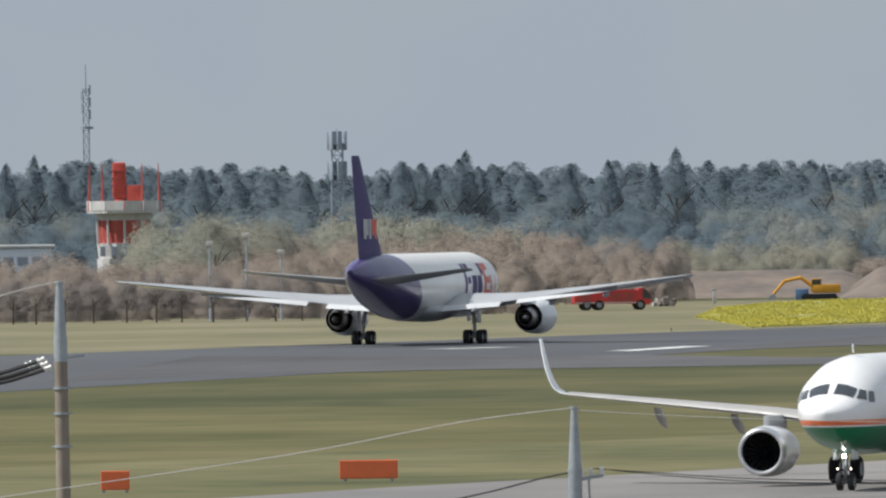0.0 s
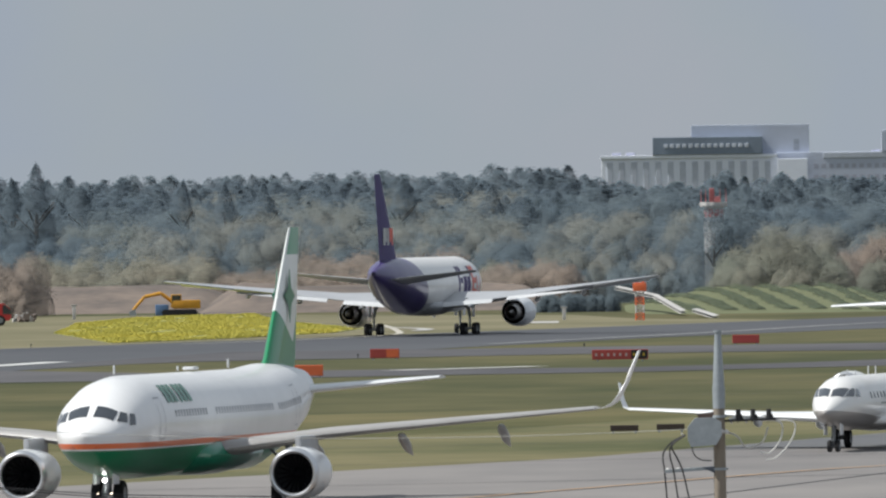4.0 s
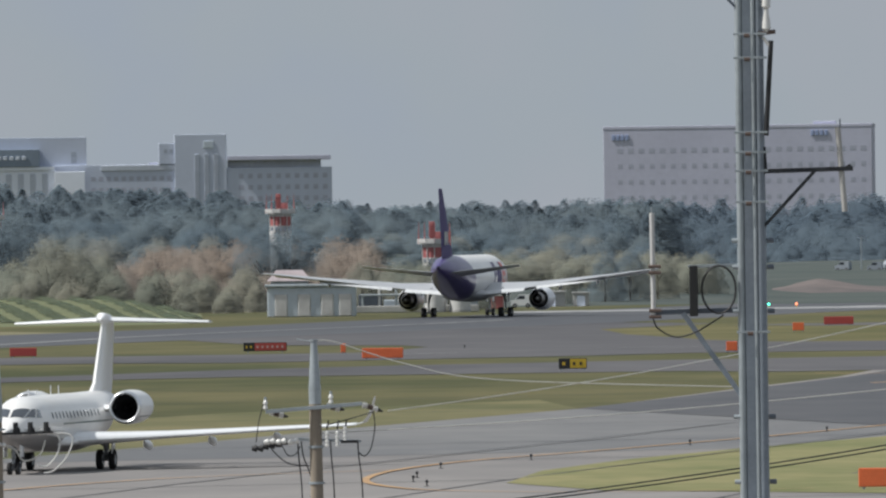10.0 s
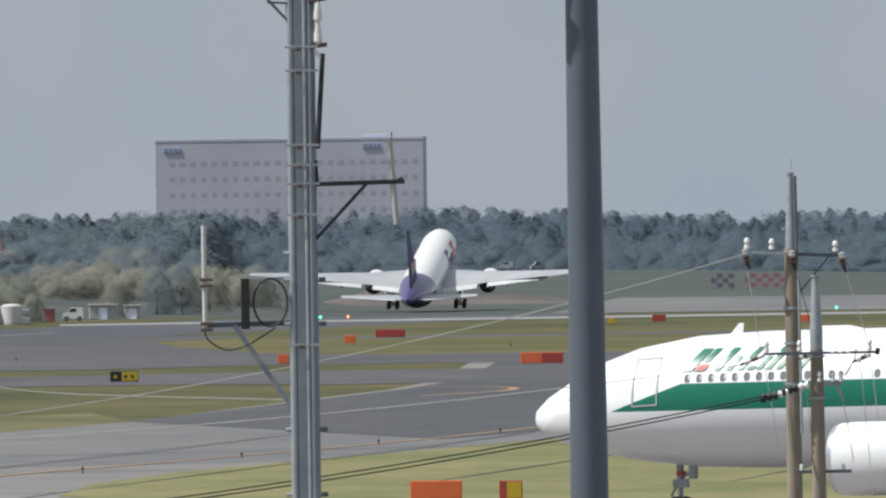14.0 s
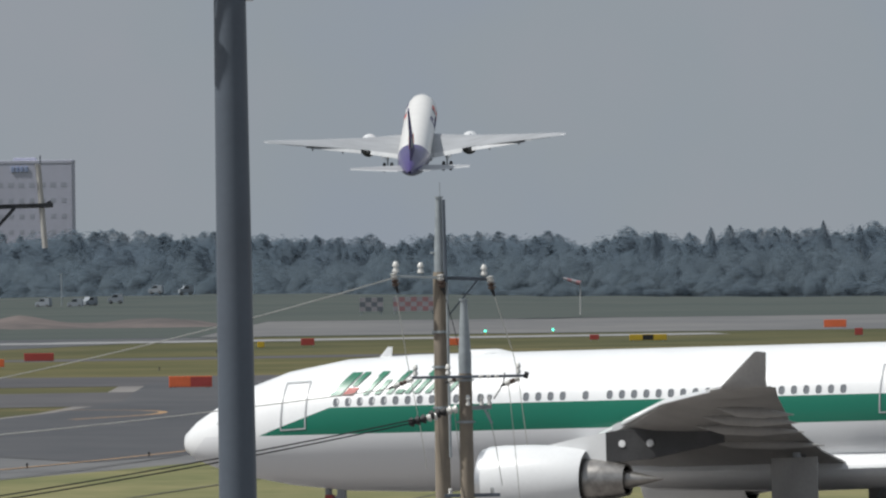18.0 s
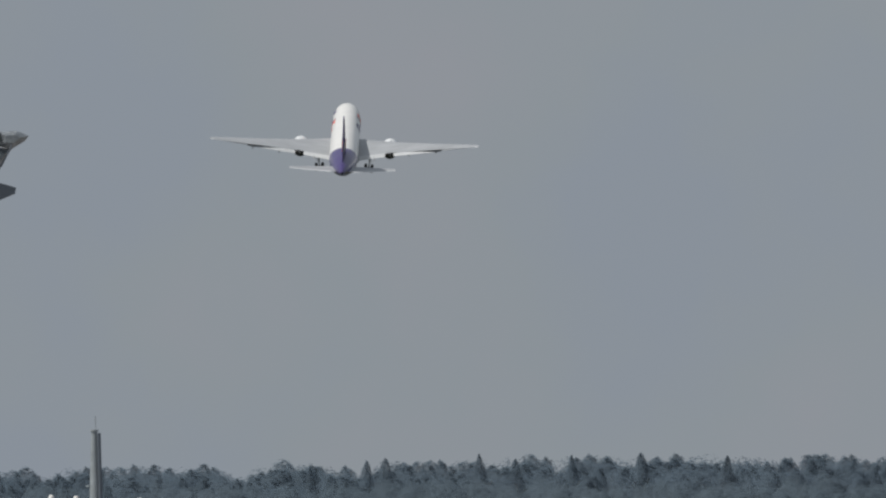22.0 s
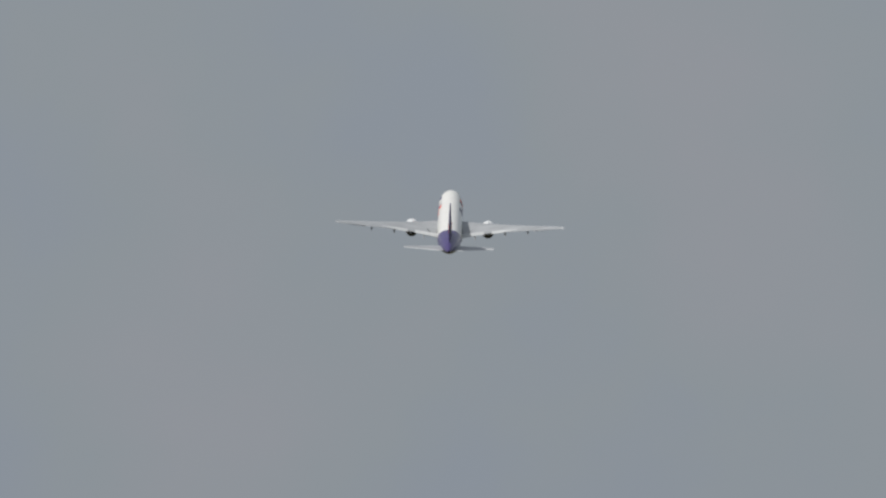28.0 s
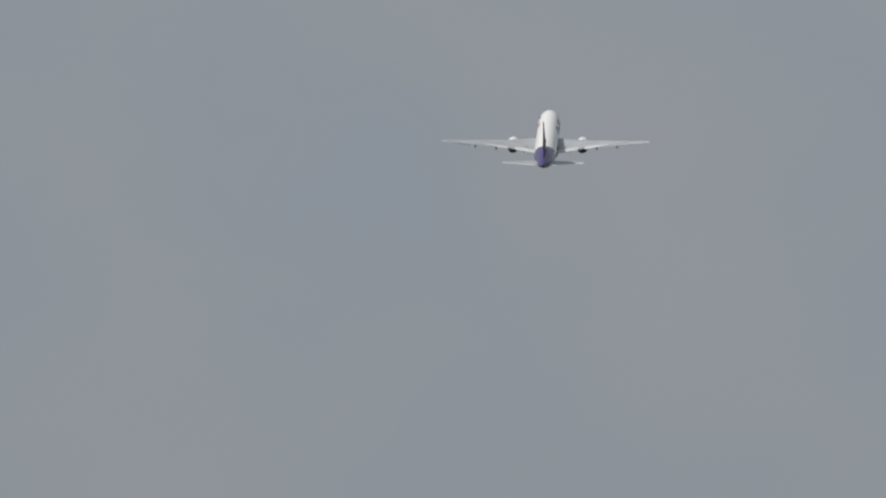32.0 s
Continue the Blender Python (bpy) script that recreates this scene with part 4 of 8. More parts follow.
# rear-engined business jet with a T-tail
def bizjet():
    a = thing("business_jet", "white business jet with a T-tail taxiing", "airplane")
    st = dense([(15.0, 1.95, 0.03, 0.03, 0.03), (14.8, 1.97, 0.25, 0.22, 0.22), (14.0, 2.05, 0.6, 0.55, 0.55), (12.9, 2.2, 0.95, 0.85, 0.85), (11.8, 2.3, 1.17, 1.22, 1.08), (10.4, 2.35, 1.3, 1.37, 1.25), (9, 2.35, 1.345, 1.37, 1.33), (-4, 2.35, 1.345, 1.37, 1.33), (-8, 2.55, 1.2, 1.2, 1.1), (-11.5, 2.95, 0.75, 0.8, 0.7), (-14, 3.25, 0.3, 0.3, 0.3), (-14.6, 3.3, 0.08, 0.08, 0.08)], 0.7)
    paint = livery("bizjet_paint", (0.83, 0.82, 0.80), [((0.34, 0.32, 0.31), [(0, 0.05, -1, 1.35)]), ((0.03, 0.07, 0.06), [(0, 0, -1, 2.38), (0, 0, 1, -2.30), (0, -1, 0, 6.5)])])
    bm = bmesh.new()
    fuselage(bm, st, 32)
    part("fuselage", bm, paint, a, "glossy white hull with a thin dark stripe")
    bm = bmesh.new()
    fuselage(bm, dense([(6.8, 1.5, 0.2, 0.2, 0.2), (5.0, 1.42, 1.35, 0.5, 0.42), (1, 1.38, 1.62, 0.55, 0.5), (-3, 1.45, 1.4, 0.5, 0.42), (-5.8, 1.7, 0.2, 0.2, 0.2)], 0.8), 22)
    part("belly_fairing", bm, livery("fairing_paint", (0.8, 0.79, 0.77), [((0.34, 0.32, 0.31), [(0, 0, -1, 1.3)])]), a)
    for s in (1, -1):
        for cs in ([(13.65, 86), (13.2, 47), (12.1, 48), (12.8, 86)], [(13.08, 43), (12.2, 25), (11.62, 40), (11.98, 46)], [(12.02, 22), (11.35, 17), (11.12, 36), (11.48, 39)]):
            bm = bmesh.new()
            pane(bm, st, cs, s, 0.015)
            part("cockpit_window", bm, GLASS, a)
        bm = bmesh.new()
        wing_mesh(bm, [(0.7, 4.0, 1.45, 6.8, 0.13, 2), (2.2, 2.6, 1.52, 5.4, 0.12, 1.5), (5.2, 0.5, 1.62, 3.6, 0.11, 0), (13.6, -4.9, 1.98, 1.5, 0.10, -2)], s)
        part("wing", bm, WHITE, a, "white swept wing")
        bm = bmesh.new()
        rings = []
        for x, y, z, c in ((13.6, -4.9, 1.98, 1.5), (13.95, -5.3, 2.1, 1.35), (14.15, -5.7, 2.45, 1.15), (14.36, -6.3, 3.3, 0.6)):
            rings.append([(s * (x + 0.03 * v), y - u * c, z + 0.05 * v) for u, v in FOIL])
        loft(bm, rings)
        part("winglet", bm, WHITE, a)
        bm = bmesh.new()
        wing_mesh(bm, [(0.1, -12.2, 7.15, 2.8, 0.1, 0), (4.85, -14.4, 7.0, 1.35, 0.1, 0)], s)
        part("tailplane", bm, WHITE, a)
        h = nacelle(a, s * 2.42, -4.2, 2.97, 0.84, 4.3, [livery("biz_cowl", (0.8, 0.8, 0.79), [((0.05, 0.07, 0.08), [(0, 0, -1, -0.42), (0, 0, 1, 0.5)])])], core=False, label="white rear nacelle")
        bm = bmesh.new()
        lathe(bm, [(-3.9, 0.6), (-4.9, 0.42), (-4.85, 0.36), (-4.0, 0.4)], 20)
        part("core_nozzle", bm, EXHAUST, h)
        bm = bmesh.new()
        wing_mesh(bm, [(1.0, -5.2, 2.85, 3.2, 0.12, 0), (1.75, -5.4, 2.95, 2.8, 0.12, 0)], s)
        part("pylon", bm, WHITE, a)
        gear(a, s * 2.03, -1.2, 1.5, 0.5, 0.3, 1, 0.62, "main_gear", (0.8, 0.8), WHITE)
        window_row(a, st, [9.0 - 0.95 * k for k in range(14)], 0.42, 0.34, 0.25, s, m=CABINGLASS)
        for x, y, z, L in ((3.6, -2.8, 1.35, 2.6), (6.8, -2.9, 1.5, 2.2), (9.8, -4.2, 1.65, 1.8)):
            flap_fairing(a, s * x, y, z, L, WHITE)
    bm = bmesh.new()
    wing_mesh(bm, [(3.2, -7.6, 0, 6.4, 0.10, 0), (4.1, -9.6, 0, 4.8, 0.10, 0), (6.9, -11.9, 0, 3.2, 0.10, 0), (7.25, -12.0, 0, 3.2, 0.10, 0)], upright=True)
    part("fin", bm, livery("bizfin_paint", (0.82, 0.82, 0.81), [((0.10, 0.15, 0.15), [(0, 1, 0.75, 14.9), (0, -1, -0.75, -14.6)])]), a)
    bm = bmesh.new()
    fuselage(bm, [(-11.4, 7.2, 0.04, 0.04, 0.04), (-11.8, 7.25, 0.3, 0.3, 0.25), (-13.5, 7.2, 0.25, 0.25, 0.2), (-15.4, 7.1, 0.03, 0.03, 0.03)], 14)
    part("tail_bullet", bm, WHITE, a)
    gear(a, 0, 12.5, 1.35, 0.3, 0.2, 1, 0.4, "nose_gear", (0.9, 0.5), WHITE)
    for y, h in ((8.5, 0.3), (6.2, 0.25), (2.5, 0.42), (0.4, 0.4)):
        bm = bmesh.new()
        box(bm, -0.015, 0.015, y - 0.12, y + 0.05, 3.66, 3.72 + h, None, 0.006)
        part("blade_antenna", bm, WHITE, a)
    return a


# wide-body airliner waiting side-on, white with a green cheat line
def widebody():
    a = thing("wide_body_jet", "white wide-body airliner with green cheat line standing on apron", "airplane")
    st = dense([(28.9, 4.35, 0.04, 0.04, 0.04), (28.75, 4.36, 0.42, 0.4, 0.4), (28.2, 4.4, 0.9, 0.85, 0.82), (27.2, 4.5, 1.42, 1.35, 1.3), (25.8, 4.65, 1.95, 1.95, 1.8), (24.0, 4.8, 2.38, 2.4, 2.3), (21.5, 4.9, 2.7, 2.72, 2.68), (18.5, 4.93, 2.81, 2.82, 2.81), (15, 4.93, 2.82, 2.82, 2.82), (-10, 4.93, 2.82, 2.82, 2.82),
                (-15, 5.1, 2.7, 2.68, 2.5), (-20, 5.6, 2.2, 2.2, 1.9), (-25, 6.1, 1.35, 1.45, 1.2), (-28.6, 6.5, 0.5, 0.6, 0.5), (-29.9, 6.65, 0.15, 0.15, 0.15)], 1.1)
    paint = livery("widebody_paint", (0.86, 0.87, 0.88), [((0.74, 0.75, 0.77), [(0, 0, -1, 4.58), (0, -0.9, -1, 29.3)]), ((0.005, 0.15, 0.095), [(0, 0, -1, 5.68), (0, 0, 1, -4.58), (0, -0.33, -1, 12.73)])])
    bm = bmesh.new()
    fuselage(bm, st, 44)
    part("fuselage", bm, paint, a, "white hull, green cheat line, grey belly")
    bm = bmesh.new()
    fuselage(bm, dense([(11, 2.9, 0.2, 0.2, 0.2), (8, 2.75, 2.4, 0.9, 0.8), (2, 2.65, 3.0, 1.0, 0.9), (-5, 2.7, 2.8, 0.95, 0.85), (-10, 3.2, 0.3, 0.3, 0.3)], 1), 26)
    part("belly_fairing", bm, WHITE, a)
    for s in (1, -1):
        bm = bmesh.new()
        wing_mesh(bm, [(2.2, 10.4, 3.7, 11.6, 0.15, 4.5), (5, 8.6, 4.1, 9.6, 0.13, 4), (9.6, 5.6, 4.75, 7.0, 0.115, 2), (20, -0.3, 5.7, 4.4, 0.10, 0), (27.8, -4.8, 6.08, 2.7, 0.09, -1), (29.2, -5.75, 6.14, 1.95, 0.09, -1)], s)
        part("wing", bm, LIGHTWING, a, "grey-white swept wing with long fairings")
        bm = bmesh.new()
        rings = []
        for x, y, z, c in ((29.2, -5.75, 6.14, 1.95), (29.32, -5.8, 6.2, 1.9), (29.42, -6.05, 6.42, 1.66), (29.75, -7.35, 7.5, 0.52)):
            rings.append([(s * (x + 0.04 * v), y - u * c, z + 0.05 * v) for u, v in FOIL])
        loft(bm, rings)
        part("winglet", bm, LIGHTWING, a)
        bm = bmesh.new()
        wing_mesh(bm, [(1.0, -20.0, 6.1, 6.0, 0.1, 0), (9.7, -25.2, 6.9, 2.4, 0.1, 0)], s)
        part("tailplane", bm, WHITE, a)
        for x, y, z, L in ((7.0, 3.4, 4.0, 5.2), (12.0, 1.8, 4.6, 4.6), (16.5, -0.2, 5.0, 4.0), (21, -2.5, 5.35, 3.2)):
            flap_fairing(a, s * x, y, z, L, LIGHTWING)
        nacelle(a, s * 9.37, 11.95, 2.5, 1.5, 4.5, [WHITE], tail=1.55, label="white nacelle with bare metal exhaust")
        bm = bmesh.new()
        loft(bm, [[(-w, y, z0), (w, y, z0), (w, y, z1), (-w, y, z1)] for y, w, z0, z1 in ((10.6, 0.1, 3.3, 3.55), (9.2, 0.2, 3.2, 3.95), (7.4, 0.24, 3.2, 4.3), (6.6, 0.24, 3.2, 4.42))])
        p = part("pylon", bm, WHITE, a)
        p.location.x = s * 9.37
        bm = bmesh.new()
        loft(bm, [[(-w, y, z0), (w, y, z0), (w, y, z1), (-w, y, z1)] for y, w, z0, z1 in ((6.59, 0.24, 3.2, 4.42), (4.8, 0.2, 3.3, 4.6), (1.6, 0.05, 3.9, 4.4))])
        p = part("pylon_heat_shield", bm, HEATGREY, a, "dark titanium pylon rear, wing shade painted in")
        p.location.x = s * 9.37
        for y in (5.9, 4.7):
            bm = bmesh.new()
            lathe(bm, [(-0.27, 0.001), (-0.26, 0.15), (0.26, 0.15), (0.27, 0.001)], 16, (0, 0, 0), "x")
            p = part("access_panel", bm, WHITE, a)
            p.location = (s * 9.37, y, 3.95)
        gear(a, s * 5.34, 0, 3.1, 0.68, 0.5, 2, 1.4, "main_gear", (2.0, 1.9), LIGHTWING)
        bm = bmesh.new()
        wing_mesh(bm, [(2.6, 10.6, 3.66, 1.25, 0.26, -22), (8.6, 6.7, 4.5, 1.1, 0.26, -22)], s)
        wing_mesh(bm, [(10.2, 5.7, 4.7, 1.0, 0.26, -22), (19, 0.65, 5.54, 0.75, 0.25, -22), (27.6, -4.5, 5.98, 0.5, 0.25, -22)], s)
        part("slat", bm, WHITE, a)
        ys = [21.1 - 0.533 * k for k in range(13)] + [12.7 - 0.533 * k for k in range(4)] + [10.1] + [9.05 - 0.533 * k for k in range(20)] + [-5.1 - 0.533 * k for k in range(14)] + [-14.4 - 0.533 * k for k in range(14)]
        window_row(a, st, ys, 0.98, 0.36, 0.25, s, m=CABINGLASS)
        for y, w in ((22.45, 1.2), (-3.4, 0.75), (-13.4, 1.05)):
            bm = bmesh.new()
            for (u0, u1, v0, v1) in ((0, 0.06, -0.05, 1.92), (w - 0.06, w, -0.05, 1.92), (0.06, w - 0.06, 1.86, 1.92), (0.06, w - 0.06, -0.05, 0.01)):
                hull_patch(bm, st, y + u0, y + u1, v0, v1, s, 0.03, 0, 1, 8)
            part("cabin_door_seam", bm, SEAMGREY, a)
        for (y0, y1, z0, z1, sk) in ((26.3, 26.85, 0.55, 1.0, -0.4), (25.85, 26.25, 0.62, 1.2, -0.25), (25.4, 25.8, 0.7, 1.2, -0.15)):
            bm = bmesh.new()
            hull_patch(bm, st, y0, y1, z0, z1, s, 0.015, sk, 3, 3)
            part("cockpit_window", bm, GLASS, a)
        # fleet title drawn as leaning green blocks with a red one
        for (y, w, z0, z1, m) in ((17.9, 0.5, 1.38, 2.3, GREEN), (17.3, 0.5, 1.38, 1.68, SIGNRED), (17.15, 0.3, 1.75, 2.3, GREEN), (16.6, 0.26, 1.38, 2.3, GREEN), (16.05, 0.26, 1.38, 1.95, GREEN), (16.05, 0.26, 2.1, 2.3, GREEN), (15.5, 0.26, 1.38, 2.3, GREEN), (15.0, 0.34, 1.38, 1.56, GREEN), (15.0, 0.34, 1.72, 1.92, GREEN), (14.65, 0.24, 1.38, 1.92, GREEN), (14.2, 0.26, 1.38, 2.3, GREEN), (13.7, 0.26, 1.38, 1.95, GREEN), (13.7, 0.26, 2.1, 2.3, GREEN), (13.15, 0.4, 1.38, 1.56, GREEN), (13.15, 0.4, 1.72, 1.92, GREEN), (12.75, 0.24, 1.38, 1.92, GREEN)):
            bm = bmesh.new()
            y = 20.95 + 0.95 * (y - 17.9)
            hull_patch(bm, st, y, y + 0.95 * w, z0 - 0.14, z1 - 0.14, s, 0.035, -0.85 * (z1 - z0), 2, 6)
            part("title_block", bm, m, a)
    bm = bmesh.new()
    wing_mesh(bm, [(7.2, -15.5, 0, 11.0, 0.10, 0), (8.4, -18.0, 0, 9.0, 0.10, 0), (16.9, -25.4, 0, 4.2, 0.09, 0), (17.3, -25.9, 0, 3.6, 0.08, 0)], upright=True)
    part("fin", bm, GREEN, a, "green tail fin")
    g = gear(a, 0, 22.55, 2.5, 0.52, 0.38, 1, 0.8, "nose_gear")
    for y0, y1, z0, z1, m, name in ((-0.75, -0.42, -0.75, -0.05, STEELGEAR, "steering_unit"), (-0.35, 0.3, -1.1, -0.75, STEELGEAR, "steering_collar"), (-0.2, 0.1, -0.62, -0.42, SIGNRED, "warning_tag")):
        bm = bmesh.new()
        w = 0.2 if name == "warning_tag" else 0.14
        box(bm, -w, w, y0, y1, z0, z1, None, 0.03)
        part(name, bm, m, g)
    for y, h in ((20.15, 0.4), (-6.0, 0.5)):
        bm = bmesh.new()
        wing_mesh(bm, [(7.65, y, 0, 0.55, 0.12, 0), (7.7 + h, y - 0.4, 0, 0.2, 0.12, 0)], upright=True)
        part("blade_antenna", bm, WHITE, a)
    bm = bmesh.new()
    fuselage(bm, [(16.6, 7.70, 0.1, 0.04, 0.1), (16.1, 7.72, 0.5, 0.18, 0.3), (14.9, 7.72, 0.5, 0.18, 0.3), (14.2, 7.70, 0.1, 0.04, 0.1)], 16)
    part("antenna_radome", bm, WHITE, a)
    return a


# ---- woods
def sprigs(rng, V, T, pts, size):
    """Small leaf tufts on a crown: pts rows of place, outward direction."""
    for p, d in pts:
        q = (d * 0.9 + Vector((rng.gauss(0, .28), rng.gauss(0, .28), rng.gauss(0.45, .28)))).normalized().to_track_quat("Z", "Y")
        s = size * rng.uniform(0.5, 1.4)
        a = rng.uniform(0, 6.28)
        n = len(V)
        lift = rng.uniform(0.1, 0.45)
        for k, w in ((0, 1.0), (2.0, 0.8), (4.1, 0.9)):
            V.append(tuple(p + q @ Vector((s * w * math.cos(a + k), s * w * math.sin(a + k), lift * s if k == 0 else -0.2 * s))))
        T.append((n, n + 1, n + 2))


def crown_arrays(rng, profile, lump, tufts, size, up, rows=13, n=14):
    """Crown of 1 m height: uneven body of revolution, its sides running down to the ground, under a coat of small tufts."""
    V, T, pts = [], [], []
    ph = rng.uniform(0, 50)
    lean = [(rng.uniform(-.05, .05), rng.uniform(-.05, .05)) for k in range(2)]

    def place(h, a, k=1.0):
        c, s = math.cos(a), math.sin(a)
        g = noise.noise(Vector((c * 1.3, s * 1.3 + ph, h * 3.2))) + 0.7 * noise.noise(Vector((c * 3.2, s * 3.2 + ph, h * 8))) + 0.4 * noise.noise(Vector((c * 7, s * 7 + ph, h * 18)))
        r = max(0.003, profile(h) * (1 + lump * g)) * k
        return Vector((r * c + lean[0][0] * h, r * s + lean[0][1] * h, h * (1 + 0.10 * lump * g)))
    for i in range(rows + 1):
        h = (i / rows) ** 0.8
        for k in range(n):
            V.append(tuple(place(h * 0.96, 2 * math.pi * (k + 0.5 * (i % 2)) / n, 0.93)))
    for i in range(rows):
        for k in range(n):
            p, q = i * n + k, i * n + (k + 1) % n
            T += [(p, q, q + n), (p, q + n, p + n)]
    for k in range(tufts):
        h = 1 - rng.random() ** 1.5 * 0.95
        a = rng.uniform(0, 6.28)
        pts.append((place(h, a, rng.uniform(0.92, 1.14) if up > 0.5 else rng.uniform(0.93, 1.07)), Vector((math.cos(a), math.sin(a), up))))
    sprigs(rng, V, T, pts, size)
    return np.array(V), np.array(T)


def conifer_arrays(rng, slim=0.62, tufts=400, size=0.028):
    """Cedar: tapering to a soft point."""
    return crown_arrays(rng, lambda h: 0.23 * (1.001 - h) ** slim, 0.40, tufts, size, 0.7, 9, 8)


def dome_arrays(rng, tufts, size, full=2.2, rows=9, n=14):
    """Spreading head of a tree in a closed canopy: a broad uneven dome inside a deep loose coat of leaves."""
    V, T = crown_arrays(rng, lambda h: 0.50 * max(0.0, 1.0005 - h ** full) ** 0.62, 0.30, 0, size, 0.9, rows, n)
    body = V * np.array([0.90, 0.90, 0.93])
    V, T, pts = [tuple(v) for v in V], [tuple(t) for t in T], []
    ring = [Vector(v) for v in V]
    V = [tuple(v) for v in body]
    for k in range(tufts):
        i = min(rows - 1, int(rows * (1 - rng.random() ** 1.2 * 0.8)))
        j = rng.randrange(n)
        a, b, c = ring[i * n + j], ring[i * n + (j + 1) % n], ring[(i + 1) * n + j]
        p = a + (b - a) * rng.random() + (c - a) * rng.random()
        out = Vector((p.x, p.y, 0)).normalized() if p.x or p.y else Vector((0, 0, 1))
        pts.append((p * rng.uniform(0.94, 1.06), Vector((out.x + rng.gauss(0, .7), out.y + rng.gauss(0, .7), 0.8))))
    sprigs(rng, V, T, pts, size)
    return np.array(V), np.array(T)


def raw_mesh(name, V, T, material):
    me = bpy.data.meshes.new(name)
    me.vertices.add(len(V))
    me.vertices.foreach_set("co", np.asarray(V, dtype=np.float32).ravel())
    me.loops.add(len(T) * 3)
    me.loops.foreach_set("vertex_index", np.asarray(T, dtype=np.int32).ravel())
    me.polygons.add(len(T))
    me.polygons.foreach_set("loop_start", np.arange(0, len(T) * 3, 3, dtype=np.int32))
    me.polygons.foreach_set("loop_total", np.full(len(T), 3, dtype=np.int32))
    me.polygons.foreach_set("use_smooth", np.ones(len(T), dtype=bool))
    me.update(calc_edges=True)
    me.materials.append(material)
    return me


rng = random.Random(7)
CON = [conifer_arrays(rng, rng.uniform(0.55, 0.75), 1600, 0.016) for k in range(5)]
CONLO = [conifer_arrays(rng, rng.uniform(0.38, 0.72)) for k in range(8)]
BRO = [dome_arrays(rng, 1800, 0.022, rng.uniform(1.8, 3.0), 12, 18) for k in range(5)]
DOME = [dome_arrays(rng, 430, 0.031, rng.uniform(1.7, 2.8), 8, 12) for k in range(10)]


def hill(b, d):
    """Height of the wooded slope behind the field."""
    t = min(1, max(0, (d - 2085) / 260))
    return 7.5 * t * t * (3 - 2 * t) * min(1, max(0, (1.6 - b) / 1.6)) * min(1, max(0, (2950 - d) / 250))


def wood(name, kinds, spec, material, label, ragged=1.0):
    """One joined stretch of wood whose tops rise with depth. spec rows: bearing from, to, distance from, to, count, height of the first and the last tops, width ratio."""
    Vs, Ts, n = [], [], 0
    for b0, b1, d0, d1, count, h0, h1, wr in spec:
        for k in range(count):
            b = b0 + (b1 - b0) * (k + rng.random()) / count
            t = rng.random()
            d = d0 + (d1 - d0) * t
            x, y = at(b, d)
            base = max(rise(y), hill(b, d))
            V, T = kinds[rng.randrange(len(kinds))]
            swell = noise.noise(Vector((b * 2.3, d * 0.008, 5))) * 1.5
            h = max(2.0, h0 + (h1 - h0) * t + ragged * (rng.uniform(-0.8, 0.8) + swell) - base)
            w = (h + 0.5 * base) * wr * rng.uniform(0.8, 1.25)
            a = rng.uniform(0, 6.28)
            c, s = math.cos(a), math.sin(a)
            R = np.array([[c * w, -s * w, 0], [s * w, c * w, 0], [0, 0, h]])
            Vs.append(V @ R.T + np.array([x, y, base - 0.06 * h]))
            Ts.append(T + n)
            n += len(V)
    me = raw_mesh(name, np.vstack(Vs), np.vstack(Ts), material)
    return tagged(new(name, me), label, "trees", "", "stuff")


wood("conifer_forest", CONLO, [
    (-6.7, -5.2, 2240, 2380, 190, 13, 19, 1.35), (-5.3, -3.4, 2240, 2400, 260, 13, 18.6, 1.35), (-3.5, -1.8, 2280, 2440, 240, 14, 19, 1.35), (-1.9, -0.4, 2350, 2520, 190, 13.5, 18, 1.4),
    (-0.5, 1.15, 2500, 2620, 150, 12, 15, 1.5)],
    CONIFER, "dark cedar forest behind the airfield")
wood("far_conifer_forest", CONLO[:5] + DOME[:3], [(0.95, 2.6, 3350, 3480, 170, 11.5, 15.8, 1.5), (2.5, 3.9, 3350, 3480, 150, 10.2, 14.6, 1.5), (3.8, 6.8, 3350, 3480, 300, 11, 16, 1.5)], FARCONIFER, "distant cedar forest on the horizon, blued by haze")
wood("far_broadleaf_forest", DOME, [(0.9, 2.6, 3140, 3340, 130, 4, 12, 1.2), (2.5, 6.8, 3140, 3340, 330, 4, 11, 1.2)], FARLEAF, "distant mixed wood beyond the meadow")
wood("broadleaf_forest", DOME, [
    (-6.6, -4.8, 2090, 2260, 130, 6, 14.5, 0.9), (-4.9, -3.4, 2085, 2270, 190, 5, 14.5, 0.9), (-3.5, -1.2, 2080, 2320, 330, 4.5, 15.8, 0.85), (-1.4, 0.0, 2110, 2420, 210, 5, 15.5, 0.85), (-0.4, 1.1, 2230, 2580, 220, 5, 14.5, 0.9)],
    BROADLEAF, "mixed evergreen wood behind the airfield")
